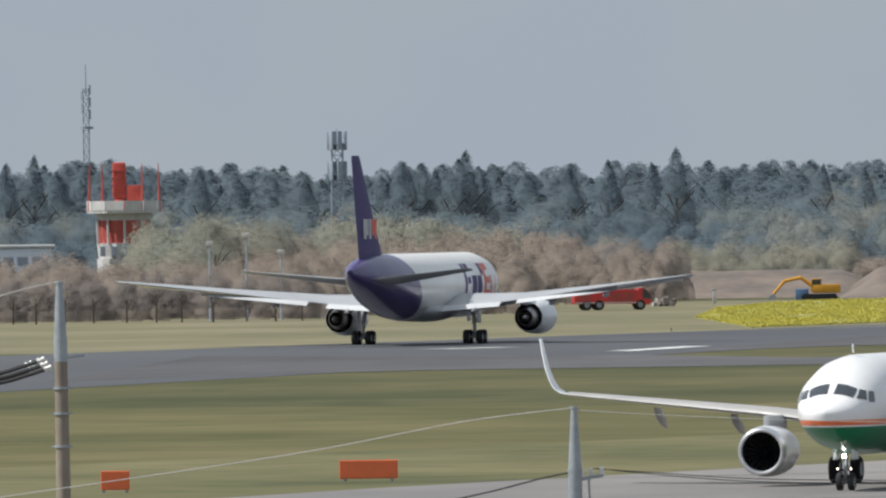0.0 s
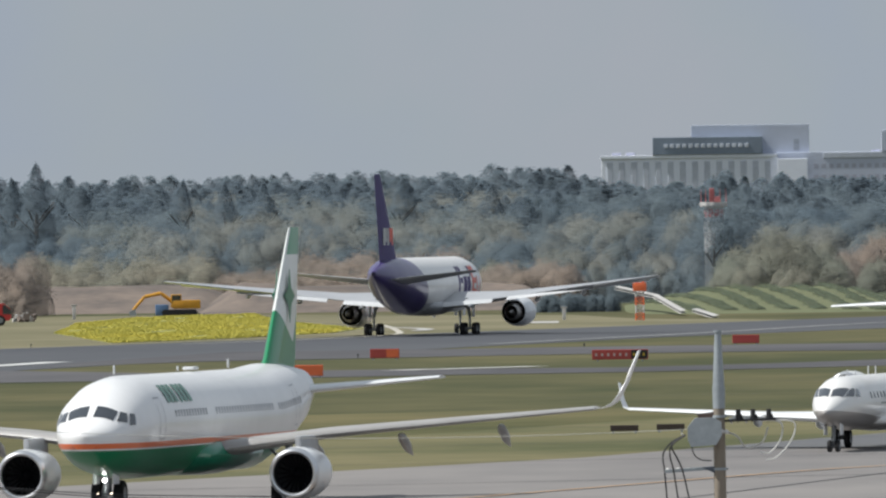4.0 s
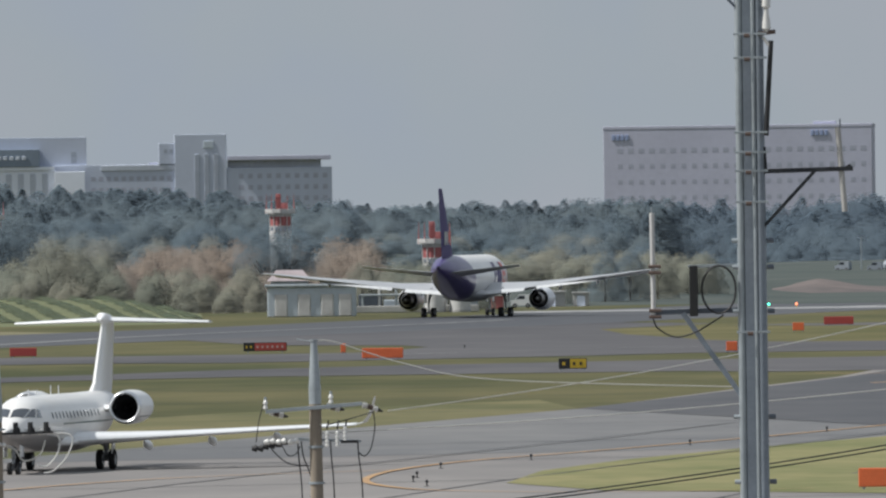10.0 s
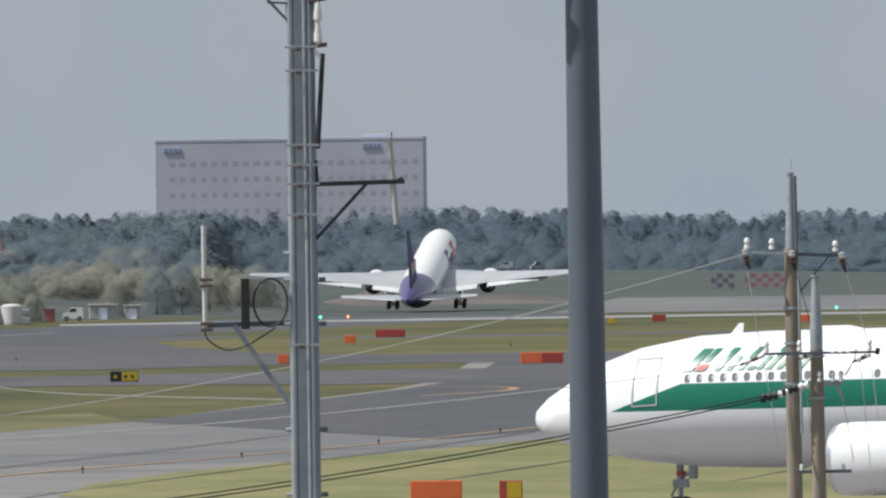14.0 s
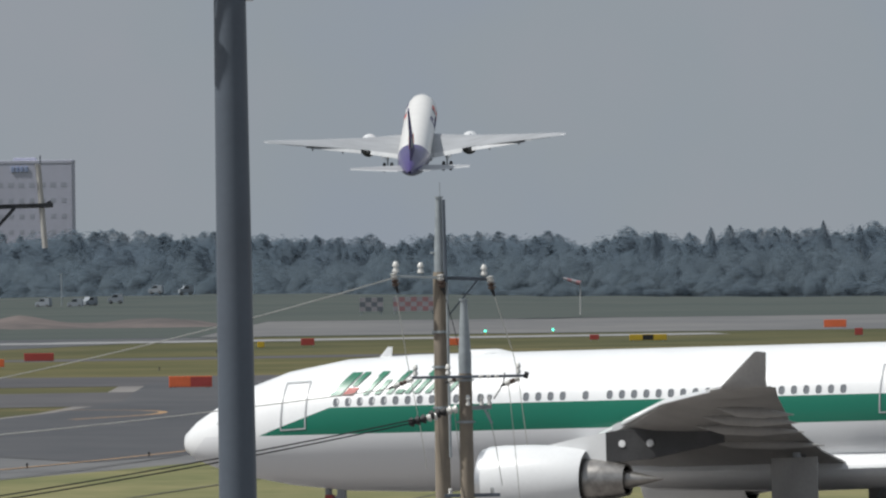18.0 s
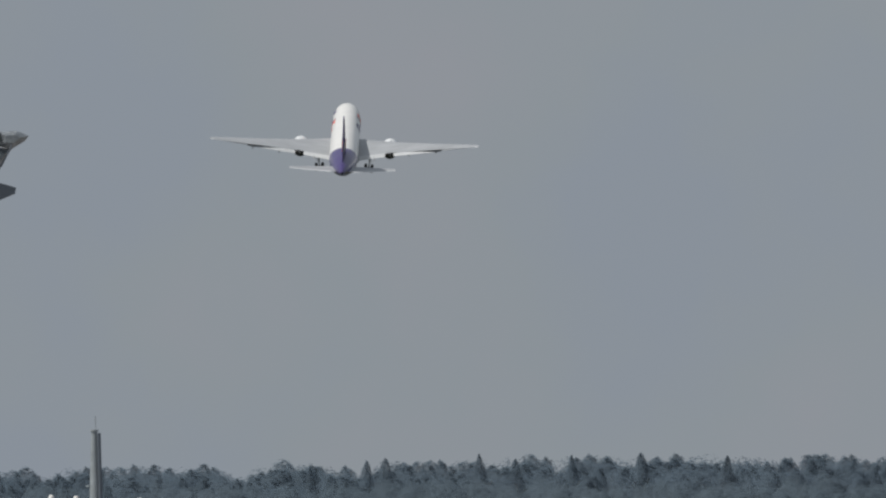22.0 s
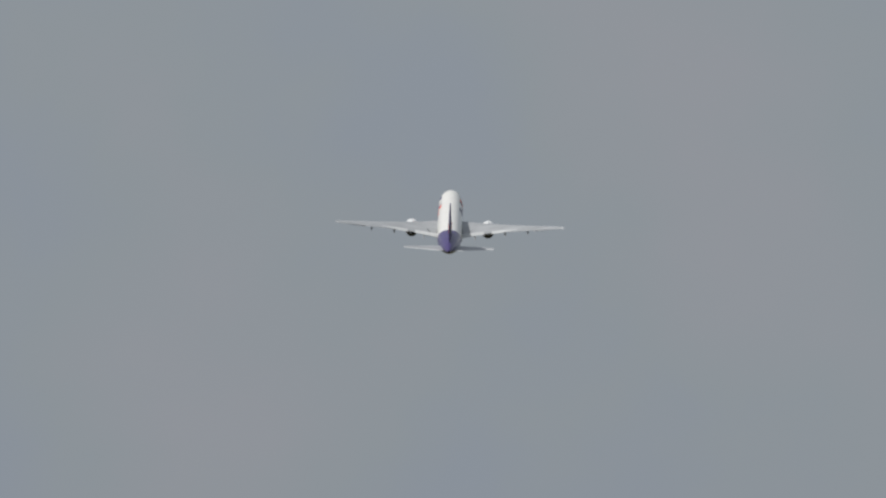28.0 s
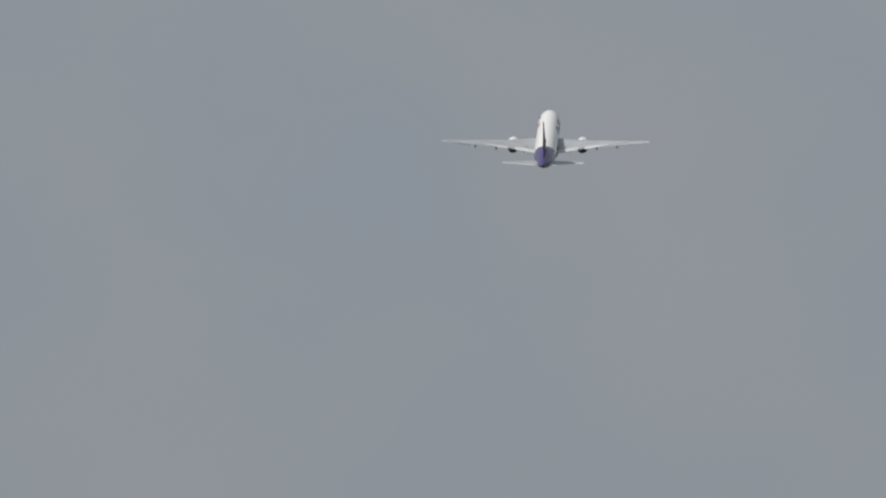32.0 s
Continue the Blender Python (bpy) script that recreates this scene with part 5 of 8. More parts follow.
wood("hillside_wood", DOME, [
    (-6.6, -4.8, 2140, 2240, 20, 9, 13, 0.85), (-4.5, -3.9, 2095, 2200, 14, 6, 11.5, 0.85), (-3.6, -3.2, 2090, 2220, 22, 6, 13, 0.85), (-3.2, -2.0, 2150, 2330, 110, 9, 16.3, 0.85), (-1.9, -1.35, 2085, 2250, 34, 6, 13.5, 0.85), (-1.3, -0.4, 2130, 2250, 20, 7, 11.5, 0.9), (0.0, 1.1, 2240, 2420, 14, 6, 10, 0.95)],
    TAWNY, "fawn and olive trees budding among the evergreens")
wood("budding_wood", DOME, [
    (-6.6, -4.95, 1690, 1860, 190, 3.2, 7.8, 0.95), (-5.3, -4.28, 1740, 1910, 150, 3.5, 10.0, 0.9), (-4.4, -3.75, 1900, 1990, 60, 3.5, 9.6, 0.9), (-3.1, -1.8, 2052, 2080, 60, 4.6, 5.8, 1.2), (-2.87, -2.2, 2085, 2110, 34, 5.0, 8.2, 1.1), (-0.85, 0.1, 2070, 2150, 60, 5.0, 10.3, 1.0)],
    BROWNTREE, "brown budding trees and scrub beside the runway", 0.6)
wood("olive_wood", DOME, [
    (-5.65, -4.75, 1860, 1950, 76, 6.5, 11.8, 0.95), (-4.92, -4.58, 1920, 2000, 30, 7, 12.2, 1.0), (-4.6, -4.3, 1930, 2000, 20, 6, 10.6, 1.0), (-3.75, -3.1, 2040, 2080, 30, 4.5, 8.0, 1.0), (-3.1, -1.7, 2090, 2120, 24, 4, 7, 1.1), (-1.25, -0.85, 1990, 2030, 20, 5, 9.0, 1.0), (-0.75, -0.3, 2040, 2070, 14, 4, 7, 1.0), (0.05, 0.5, 2040, 2080, 16, 3.5, 6.5, 1.0), (0.5, 1.3, 2200, 2260, 34, 4.5, 8, 1.0)],
    OLIVE, "spring-green and olive trees beyond the runway", 0.7)
bm = bmesh.new()
G = [[bm.verts.new((*at(-7.5 + 0.23 * i, 2060 + 45 * j), hill(-7.5 + 0.23 * i, 2060 + 45 * j) - 0.05)) for j in range(21)] for i in range(41)]
for i in range(40):
    for j in range(20):
        bm.faces.new((G[i][j], G[i + 1][j], G[i + 1][j + 1], G[i][j + 1]))
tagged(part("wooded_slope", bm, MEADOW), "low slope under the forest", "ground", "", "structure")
# single trees that stand out of the woods
TREES = {}


def tree(kind, b, d, h, w, label):
    if kind not in TREES:
        arr, m = {"cedar": (CON, CONIFER), "far_cedar": (CON, FARCONIFER), "bushy": (BRO, BROADLEAF), "olive": (BRO, OLIVE), "brown": (BRO, BROWNTREE), "cherry": ([(V * np.array([1.0, 1.0, 0.72]) + np.array([0, 0, 0.28]), T) for V, T in BRO], CHERRY)}[kind]
        bm = bmesh.new()
        tube(bm, (0, 0, -0.02), (0, 0, 0.55), 0.022, 0.012, 8)
        for k in range(5):
            a = k * 1.3
            tube(bm, (0, 0, 0.3 + 0.04 * k), (0.16 * math.cos(a), 0.16 * math.sin(a), 0.5 + 0.04 * k), 0.009, 0.004, 6)
        trunk = part("trunk", bm, BARK)
        TREES[kind] = (trunk.data, [raw_mesh("crown", V, T, m) for V, T in arr])
        bpy.data.objects.remove(trunk)
    tm, crowns = TREES[kind]
    x, y = at(b, d)
    t = thing("tree", label, "tree", Matrix.Translation((x, y, max(rise(y), hill(b, d)))) @ Matrix.Rotation(rng.uniform(0, 6.28), 4, "Z") @ Matrix.Diagonal((h * w, h * w, h - hill(b, d), 1)))
    for name, me in (("trunk", tm), ("crown", crowns[rng.randrange(len(crowns))])):
        o = new(name, me)
        o.parent = t
    return t


for b, d, h in ((-6.15, 2230, 20), (-6.05, 2235, 21), (-5.95, 2240, 19), (-5.45, 2235, 19), (-5.3, 2240, 18), (-5.06, 2240, 17.5), (-4.79, 2240, 18), (-4.73, 2235, 19.5), (-4.67, 2240, 19), (-4.6, 2238, 18.5), (-4.54, 2230, 20), (-4.49, 2235, 21), (-4.44, 2238, 19), (-4.25, 2240, 18), (-4.1, 2240, 18.5), (-3.98, 2240, 19.5), (-3.82, 2240, 19), (-3.73, 2235, 21), (-3.55, 2245, 18), (-3.2, 2245, 18.5), (-3.05, 2245, 18),
                (-2.9, 2250, 18), (-2.42, 2270, 18.5), (-2.1, 2280, 17.5), (-1.85, 2290, 16.5), (4.27, 3340, 17.5), (4.2, 3345, 17), (4.0, 3345, 16), (4.62, 3345, 18), (4.75, 3350, 17), (4.95, 3350, 17.5), (5.2, 3340, 18), (5.5, 3345, 17)):
    tree("cedar" if d < 3000 else "far_cedar", b, d, h - (1.6 if d < 3000 else 2.6), 1.0, "tall dark cedar at the forest edge")
for b, d, h in ((-5.4, 1850, 11.6), (-5.2, 1855, 11), (-4.6, 1890, 10.5), (-1.08, 2010, 9.8), (-0.98, 2010, 8.8), (0.78, 2120, 4.9), (0.3, 2030, 6.0), (0.05, 2035, 6.5)):
    tree("olive", b, d, h, 1.0, "round spring-green tree behind the runway")
for b, d, h in ((-5.9, 1700, 6.0), (-5.1, 1710, 6.5), (-4.7, 1740, 7), (-4.5, 1745, 6.6), (1.12, 2165, 6.4)):
    tree("brown" if b < 0 else "olive", b, d, h, 1.0, "bare brown budding tree" if b < 0 else "round spring-green tree behind the runway")

for k in range(13):
    tree("cherry", -6.35 + 0.105 * k + rng.uniform(-0.02, 0.02), rng.uniform(1655, 1675), rng.uniform(4.2, 5.4), rng.uniform(0.75, 1.0), "mauve budding cherry tree in a row on the grass")
for b, d, h, w in ((0.93, 2140, 6.9, 0.85), (1.02, 2146, 7.2, 0.85), (-1.285, 2064, 12.4, 0.9), (-1.21, 2068, 11.6, 0.9), (-0.225, 2092, 10.6, 1.0), (-0.3, 2090, 10.2, 1.0)):
    tree("bushy", b, d, h, w, "dense dark evergreen tree beyond the runway")


# ---- far buildings
def slab(parent, name, x0, x1, z0, z1, depth, material, y=0.0, label=""):
    bm = bmesh.new()
    box(bm, x0, x1, y, y + depth, z0, z1, None, 0.15)
    return part(name, bm, material, parent, label, smooth=False)


def pane_grid(parent, x0, x1, z0, z1, nx, nz, w, h, y, material=None):
    bm = bmesh.new()
    box(bm, -w / 2, w / 2, -0.12, 0.12, -h / 2, h / 2)
    proto = None
    for i in range(nx):
        for j in range(nz):
            m = Matrix.Translation((x0 + (x1 - x0) * (i + 0.5) / nx, y + 0.14, z0 + (z1 - z0) * (j + 0.5) / nz))
            if proto is None:
                proto = part("window", bm, material or WINDOWDARK, parent, smooth=False)
                proto.matrix_basis = m
            else:
                again(proto, parent, m)


def facing(b, d, turn=0.0):
    x, y = at(b, d)
    return Matrix.Translation((x, y, 0)) @ Matrix.Rotation(-(b + turn) * DEG, 4, "Z")


STEP = 0.1532  # metres to one unit of the elevation drawing


def hotel_long():
    h = thing("hotel", "long white hotel with a dark sign band, above the trees", "building", facing(-0.87, 4300))
    c = 1058  # middle of the plan strip
    X = lambda p: (p - c) * STEP
    Z = lambda p: 13.3 + (371 - p) * STEP
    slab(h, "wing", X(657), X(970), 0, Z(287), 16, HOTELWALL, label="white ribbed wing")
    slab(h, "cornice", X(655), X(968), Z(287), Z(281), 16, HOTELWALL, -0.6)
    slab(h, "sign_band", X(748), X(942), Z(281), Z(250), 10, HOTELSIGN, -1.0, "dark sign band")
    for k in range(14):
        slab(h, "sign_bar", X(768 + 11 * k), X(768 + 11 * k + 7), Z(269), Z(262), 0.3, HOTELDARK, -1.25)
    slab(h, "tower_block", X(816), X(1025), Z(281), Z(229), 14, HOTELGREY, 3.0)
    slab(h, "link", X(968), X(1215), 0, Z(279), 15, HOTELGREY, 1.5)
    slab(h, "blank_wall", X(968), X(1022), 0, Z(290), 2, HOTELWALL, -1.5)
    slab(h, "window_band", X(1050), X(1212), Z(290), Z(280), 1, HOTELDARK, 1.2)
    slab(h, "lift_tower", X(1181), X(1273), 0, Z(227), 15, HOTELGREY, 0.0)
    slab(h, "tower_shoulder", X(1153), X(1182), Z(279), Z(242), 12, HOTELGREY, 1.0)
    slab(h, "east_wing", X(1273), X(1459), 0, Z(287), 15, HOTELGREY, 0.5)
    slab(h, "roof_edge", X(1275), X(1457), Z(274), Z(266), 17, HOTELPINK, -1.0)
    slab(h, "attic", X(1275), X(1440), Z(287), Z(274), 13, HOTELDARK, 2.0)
    # Darker strips, proud of the wall, paint the shade of recesses between ribs.
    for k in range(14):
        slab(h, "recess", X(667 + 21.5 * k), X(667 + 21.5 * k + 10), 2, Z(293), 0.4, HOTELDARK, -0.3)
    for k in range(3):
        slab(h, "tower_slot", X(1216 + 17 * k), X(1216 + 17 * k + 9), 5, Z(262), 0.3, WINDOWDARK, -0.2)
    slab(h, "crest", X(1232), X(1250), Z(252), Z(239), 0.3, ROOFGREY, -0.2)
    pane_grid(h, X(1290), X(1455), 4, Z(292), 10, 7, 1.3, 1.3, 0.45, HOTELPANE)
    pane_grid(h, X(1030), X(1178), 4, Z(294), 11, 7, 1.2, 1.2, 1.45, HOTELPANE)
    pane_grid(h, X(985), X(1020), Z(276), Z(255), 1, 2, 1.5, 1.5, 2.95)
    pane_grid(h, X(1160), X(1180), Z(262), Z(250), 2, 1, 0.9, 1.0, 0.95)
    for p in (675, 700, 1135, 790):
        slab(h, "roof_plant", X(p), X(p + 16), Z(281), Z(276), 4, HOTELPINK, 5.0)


def hotel_block():
    P2 = 0.1496
    h = thing("hotel", "broad grey-pink hotel block above the trees", "building", facing(1.415, 4200, 3))
    X = lambda p: (p - 688) * P2
    Z = lambda p: 12.7 + (400 - p) * P2
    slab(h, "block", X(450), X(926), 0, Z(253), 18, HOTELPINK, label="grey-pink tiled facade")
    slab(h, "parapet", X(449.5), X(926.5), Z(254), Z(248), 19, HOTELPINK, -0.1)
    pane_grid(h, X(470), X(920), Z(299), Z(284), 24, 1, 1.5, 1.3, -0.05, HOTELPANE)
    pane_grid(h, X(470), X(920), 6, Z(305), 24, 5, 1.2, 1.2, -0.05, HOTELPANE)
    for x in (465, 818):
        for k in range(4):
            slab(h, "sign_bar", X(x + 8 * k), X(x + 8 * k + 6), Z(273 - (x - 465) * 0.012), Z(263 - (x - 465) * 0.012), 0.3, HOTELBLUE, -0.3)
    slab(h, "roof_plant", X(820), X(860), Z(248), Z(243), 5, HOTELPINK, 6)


hotel_long()
hotel_block()


def signboard(b, d, w, h, cols, label, legs=True, turn=0.0):
    """Airfield sign: housing with face panels, feet. cols: (fraction, material) from the left."""
    x, y = at(b, d)
    s = thing("airfield_sign", label, "sign", Matrix.Translation((x, y, rise(y))) @ Matrix.Rotation(-(b + turn) * DEG, 4, "Z"), "airfield signs")
    bm = bmesh.new()
    box(bm, -w / 2, w / 2, 0, 0.22, 0.14, h, None, 0.03)
    part("housing", bm, cols[0][1], s, smooth=False)
    x0 = -w / 2 + 0.04
    tot = w - 0.08
    for f, m, bars in cols:
        bm = bmesh.new()
        box(bm, x0 + 0.01, x0 + tot * f - 0.01, -0.02, 0.01, 0.2, h - 0.05)
        p = part("panel", bm, m, s, smooth=False)
        if bars:
            n = bars[0]
            for k in range(n):
                bm = bmesh.new()
                bx = x0 + tot * f * (k + 0.6) / (n + 0.4)
                bw = tot * f / (n + 0.4) * 0.55
                box(bm, bx - bw * 0.35, bx + bw * 0.35, -0.035, -0.02, 0.4, h - 0.27)
                part("writing_bar", bm, bars[1], p, smooth=False)
        x0 += tot * f
    for k in (-0.4, 0.4):
        bm = bmesh.new()
        box(bm, w * k - 0.06, w * k + 0.06, 0.04, 0.16, -0.02, 0.15)
        part("foot", bm, GALV, s, smooth=False)
    return s


R1 = [(1.0, SIGNRED, None)]
O1 = [(1.0, SIGNORANGE, None)]
for b, d, w, h, cols, label in (
        (-4.856, 693, 2.55, 0.95, O1, "bright orange airfield sign box on the grass"), (-5.772, 673, 1.22, 0.95, O1, "orange-red sign box on the grass"),
        (-2.48, 1216, 2.25, 0.85, [(0.55, SIGNRED, None), (0.45, SIGNORANGE, None)], "red and orange sign box beside the runway"), (-1.618, 855, 1.52, 0.46, [(1, SIGNDARK, None)], "low dark sign back in the grass"), (-1.451, 857, 1.52, 0.46, [(1, SIGNDARK, None)], "low dark sign back in the grass"), (-2.76, 1112, 2.2, 0.9, O1, "orange sign box in the grass"),
        (-1.63, 1187, 4.2, 0.88, [(0.70, SIGNRED, (6, SIGNPALE)), (0.30, SIGNBLACK, (3, SIGNYELLOW))], "red and black runway designation sign"),
        (-1.175, 1327, 2.25, 0.85, R1, "dull red sign box by the runway"), (-0.301, 1353, 3.7, 0.88, [(0.25, SIGNBLACK, (2, SIGNYELLOW)), (0.75, SIGNRED, (6, SIGNPALE))], "black and red runway sign"),
        (-0.019, 1323, 0.42, 0.9, O1, "small orange marker box"), (0.123, 1254, 3.25, 0.92, O1, "long orange sign box in the grass"),
        (0.809, 1156, 2.06, 0.9, [(0.4, SIGNBLACK, (1, SIGNYELLOW)), (0.6, SIGNYELLOW, (2, SIGNBLACK))], "black and yellow taxiway sign"),
        (1.385, 1284, 0.9, 0.9, O1, "small orange sign box"), (1.626, 1553, 1.1, 0.9, O1, "small orange sign box by the runway"), (1.772, 1652, 3.1, 0.95, R1, "long dull red sign box by the runway"),
        (2.318, 1251, 3.4, 1.0, [(0.5, SIGNORANGE, None), (0.5, SIGNRED, None)], "orange and red sign box beside the taxiway"), (2.574, 1852, 0.8, 0.8, [(1, SIGNYELLOW, None)], "small yellow marker box by the runway"),
        (2.743, 1882, 1.6, 0.95, R1, "red sign box near the runway end"), (1.93, 684, 2.24, 0.95, O1, "orange-red sign box on the grass island"), (2.2, 682, 1.0, 0.95, [(0.3, SIGNRED, None), (0.7, SIGNYELLOW, None)], "red and yellow sign box on the grass island"),
        (3.275, 1847, 1.85, 0.95, O1, "orange sign box near the runway end"), (3.779, 1919, 1.1, 0.75, R1, "small red sign box"), (3.973, 1894, 4.45, 0.85, [(0.35, SIGNYELLOW, None), (0.3, SIGNBLACK, None), (0.35, SIGNYELLOW, None)], "yellow and black taxiway sign"),
        (4.649, 2122, 3.0, 1.15, O1, "orange sign box near the field edge"), (4.734, 1944, 1.0, 1.0, R1, "dark red sign box")):
    cols = [(c[0], c[1], c[2]) for c in cols]
    signboard(b, d, w, h, cols, label)


# ---- poles on the near side of the field; each is built in its own plane across the line of sight, z from its top
class Rig:
    """A pole thing with helpers: u to the right, v down from the pole's top, in hundredths of a metre times k."""

    def __init__(self, name, b, d, top, label, k=0.962, lean=0.0):
        x, y = at(b, d)
        self.top, self.k = top, k / 100 * d / 270
        self.ob = thing(name, label, "pole", Matrix.Translation((x, y, 0)) @ Matrix.Rotation(-b * DEG, 4, "Z") @ Matrix.Rotation(lean * DEG, 4, "Y"))

    def p(self, u, v, y=0.0):
        return Vector((u * self.k, y, self.top - v * self.k))

    def rod(self, name, a, b, r, material, n=10, r1=None, ya=0.0, yb=0.0, parent=None, label=""):
        bm = bmesh.new()
        tube(bm, self.p(*a, ya), self.p(*b, yb), r * self.k, None if r1 is None else r1 * self.k, n)
        return part(name, bm, material, parent or self.ob, label)

    def beam(self, name, a, b, h, material, y=0.0, w=0.08):
        """A square-section bar between a and b."""
        A, B = self.p(*a, y), self.p(*b, y)
        q = (B - A).to_track_quat("X", "Z").to_matrix().to_4x4()
        L = (B - A).length
        bm = bmesh.new()
        box(bm, 0, L, -w / 2, w / 2, -h * self.k / 2, h * self.k / 2, Matrix.Translation(A) @ q, 0.004)
        return part(name, bm, material, self.ob, smooth=False)

    def cable(self, name, pts, r, material, y=0.0):
        """A smooth hanging cable through pts."""
        P = [self.p(u, v, y) for u, v in pts]
        out = []
        for i in range(len(P) - 1):
            p0, p1, p2, p3 = P[max(i - 1, 0)], P[i], P[i + 1], P[min(i + 2, len(P) - 1)]
            for j in range(6):
                t = j / 6
                out.append(0.5 * ((2 * p1) + (p2 - p0) * t + (2 * p0 - 5 * p1 + 4 * p2 - p3) * t * t + (3 * p1 - p0 - 3 * p2 + p3) * t ** 3))
        out.append(P[-1])
        bm = bmesh.new()
        path_tube(bm, out, r * self.k, 6)
        return part(name, bm, material, self.ob)

    def insulator(self, u, v, h, r, material=None, sheds=3, y=0.0, to=None):
        """Post insulator with sheds from (u, v) upward by h, or toward `to`."""
        A = self.p(u, v, y)
        B = self.p(u, v - h, y) if to is None else self.p(*to, y)
        q = (B - A).to_track_quat("Z", "Y").to_matrix().to_4x4()
        L, R = (B - A).length, r * self.k
        prof = [(0, R * 0.45)]
        for i in range(sheds):
            z0, z1 = L * (i + 0.1) / sheds, L * (i + 0.95) / sheds
            prof += [(z0, R * 0.55), (z0 + 0.1 * (z1 - z0), R), (z0 + 0.45 * (z1 - z0), R * 0.92), (z1, R * 0.55)]
        prof += [(L, R * 0.4), (L, 0.001)]
        bm = bmesh.new()
        lathe(bm, prof, 12, axis="z")
        for vtx in bm.verts:
            vtx.co = Matrix.Translation(A) @ q @ vtx.co
        return part("insulator", bm, material or PORCELAIN, self.ob)

    def strain(self, a, b, r):
        """String of brown and white discs ending in a dark clamp."""
        A, B = Vector((*a, 0)), Vector((*b, 0))
        for i in range(3):
            s, e = A.lerp(B, i / 4), A.lerp(B, (i + 1) / 4)
            self.insulator(s.x, s.y, 0, r, PORCELAIN if i % 2 == 0 else BROWNPORC, 2, 0.0, (e.x, e.y))
        s = A.lerp(B, 0.75)
        self.rod("clamp", (s.x, s.y), b, r * 0.55, BLACKCABLE, 8, r * 0.2)

    def shaft(self, cap, r0, r1, r2, body, bottom=None):
        """Tapered galvanised top section over the pole proper."""
        self.rod("cap_plate", (0, -2), (0, 1.5), r0 * 1.35, GALV, 14)
        self.rod("pole_top", (0, 1.4), (0, cap * 0.72), r0, GALV, 18, r1)
        self.rod("socket", (0, cap * 0.72), (0, cap), r1 * 1.06, GALV, 18, r1 * 1.02)
        g = self.top / self.k
        self.rod("shaft", (0, cap), (0, g), r2 * 0.97, body, 20, r2 * 1.35)

    def band(self, v, r, stub=6):
        self.rod("band", (0, v - 2.2), (0, v + 2.2), r * 1.1, GALV, 18)
        self.rod("bolt", (-r - stub, v), (r + stub, v), 1.6, GALV, 6)


POLELABEL = {1: "concrete utility pole with galvanised top and cable terminations", 2: "utility pole with galvanised tip and insulators", 3: "utility pole carrying a grey switch box and cables", 4: "concrete utility pole with two insulator crossarms", 5: "tall concrete utility pole with insulator crossarm", 6: "concrete utility pole with galvanised tip and cable arms"}

r = Rig("utility_pole", -5.948, 285, 10.72, POLELABEL[1], lean=-0.45)
r.shaft(140, 6, 11.5, 12, POLECONC)
for v in (187, 232, 290):
    r.band(v, 13)
r.beam("bracket", (-12, 135), (42, 130), 5, GALV)
for k, (u, v) in enumerate(((-28, 134), (-22, 142), (-16, 149), (-50, 141), (-44, 150))):
    r.insulator(u, v, 0, 5, PORCELAIN, 2, 0.1 * k, (u - 16, v + 5))
    r.cable("cable", [(u - 14, v + 5), (u - 50, v + 16), (u - 95, v + 27), (u - 220, v + 46)], 4.2, BLACKCABLE, 0.1 * k)
r.cable("wire", [(0, -2), (-60, 10), (-140, 30), (-240, 48)], 1.1, WIRE)

r = Rig("utility_pole", -4.105, 270, 8.54, POLELABEL[2], lean=-0.2)
r.shaft(150, 5.5, 12, 13, GALV)
r.beam("bracket", (4, 128), (50, 120), 6, GALV)
r.band(112, 11, 4)
for u, v in ((12, 124), (28, 121), (47, 119)):
    r.insulator(u, v, 14, 5.5)
r.rod("strut", (24, 124), (26, 175), 2, GALV)
for k in range(2):
    r.cable("wire", [(28 + 10 * k, 108), (140, 117 + 3 * k), (320, 131 + 5 * k), (600, 139 + 6 * k)], 0.9, BLACKCABLE)
r.cable("wire", [(-4, 114), (-60, 124), (-150, 146), (-300, 176)], 1.7, BLACKCABLE)
r.cable("wire", [(0, 0), (-200, 22), (-500, 74), (-1020, 142)], 1.0, WIRE)

r = Rig("utility_pole", -1.269, 270, 9.93, POLELABEL[3], lean=-0.2)
r.shaft(136, 5.5, 10.5, 10.5, POLECONC)
bm = bmesh.new()
k = r.k
prof = [(-56, 168), (-42, 152), (-8, 152), (4, 160), (4, 184), (-6, 200), (-50, 203), (-56, 190)]
loft(bm, [[r.p(u, v, -0.32) for u, v in prof], [r.p(u * 1.0, v, 0.18) for u, v in prof]])
part("switch_box", bm, GALV, r.ob, "pale grey faceted switch box", smooth=False)
r.beam("box_roof", (-38, 150), (-2, 146), 10, BROWNPORC)
for u, v in ((-60, 180), (9, 176)):
    r.insulator(u - 4 if u < 0 else u - 8, v, 0, 4.5, PORCELAIN, 2, -0.15, (u + (-6 if u < 0 else 8), v + 2))
r.band(150, 11, 5)
r.beam("arm", (-98, 246), (8, 240), 6, GALV)
bm = bmesh.new()
loft(bm, [[r.p(u, v, -0.05) for u, v in ((-32, 240), (0, 238), (4, 256))], [r.p(u, v, 0.05) for u, v in ((-32, 240), (0, 238), (4, 256))]])
part("gusset", bm, POLEGREY, r.ob, smooth=False)
r.band(243, 11, 4)
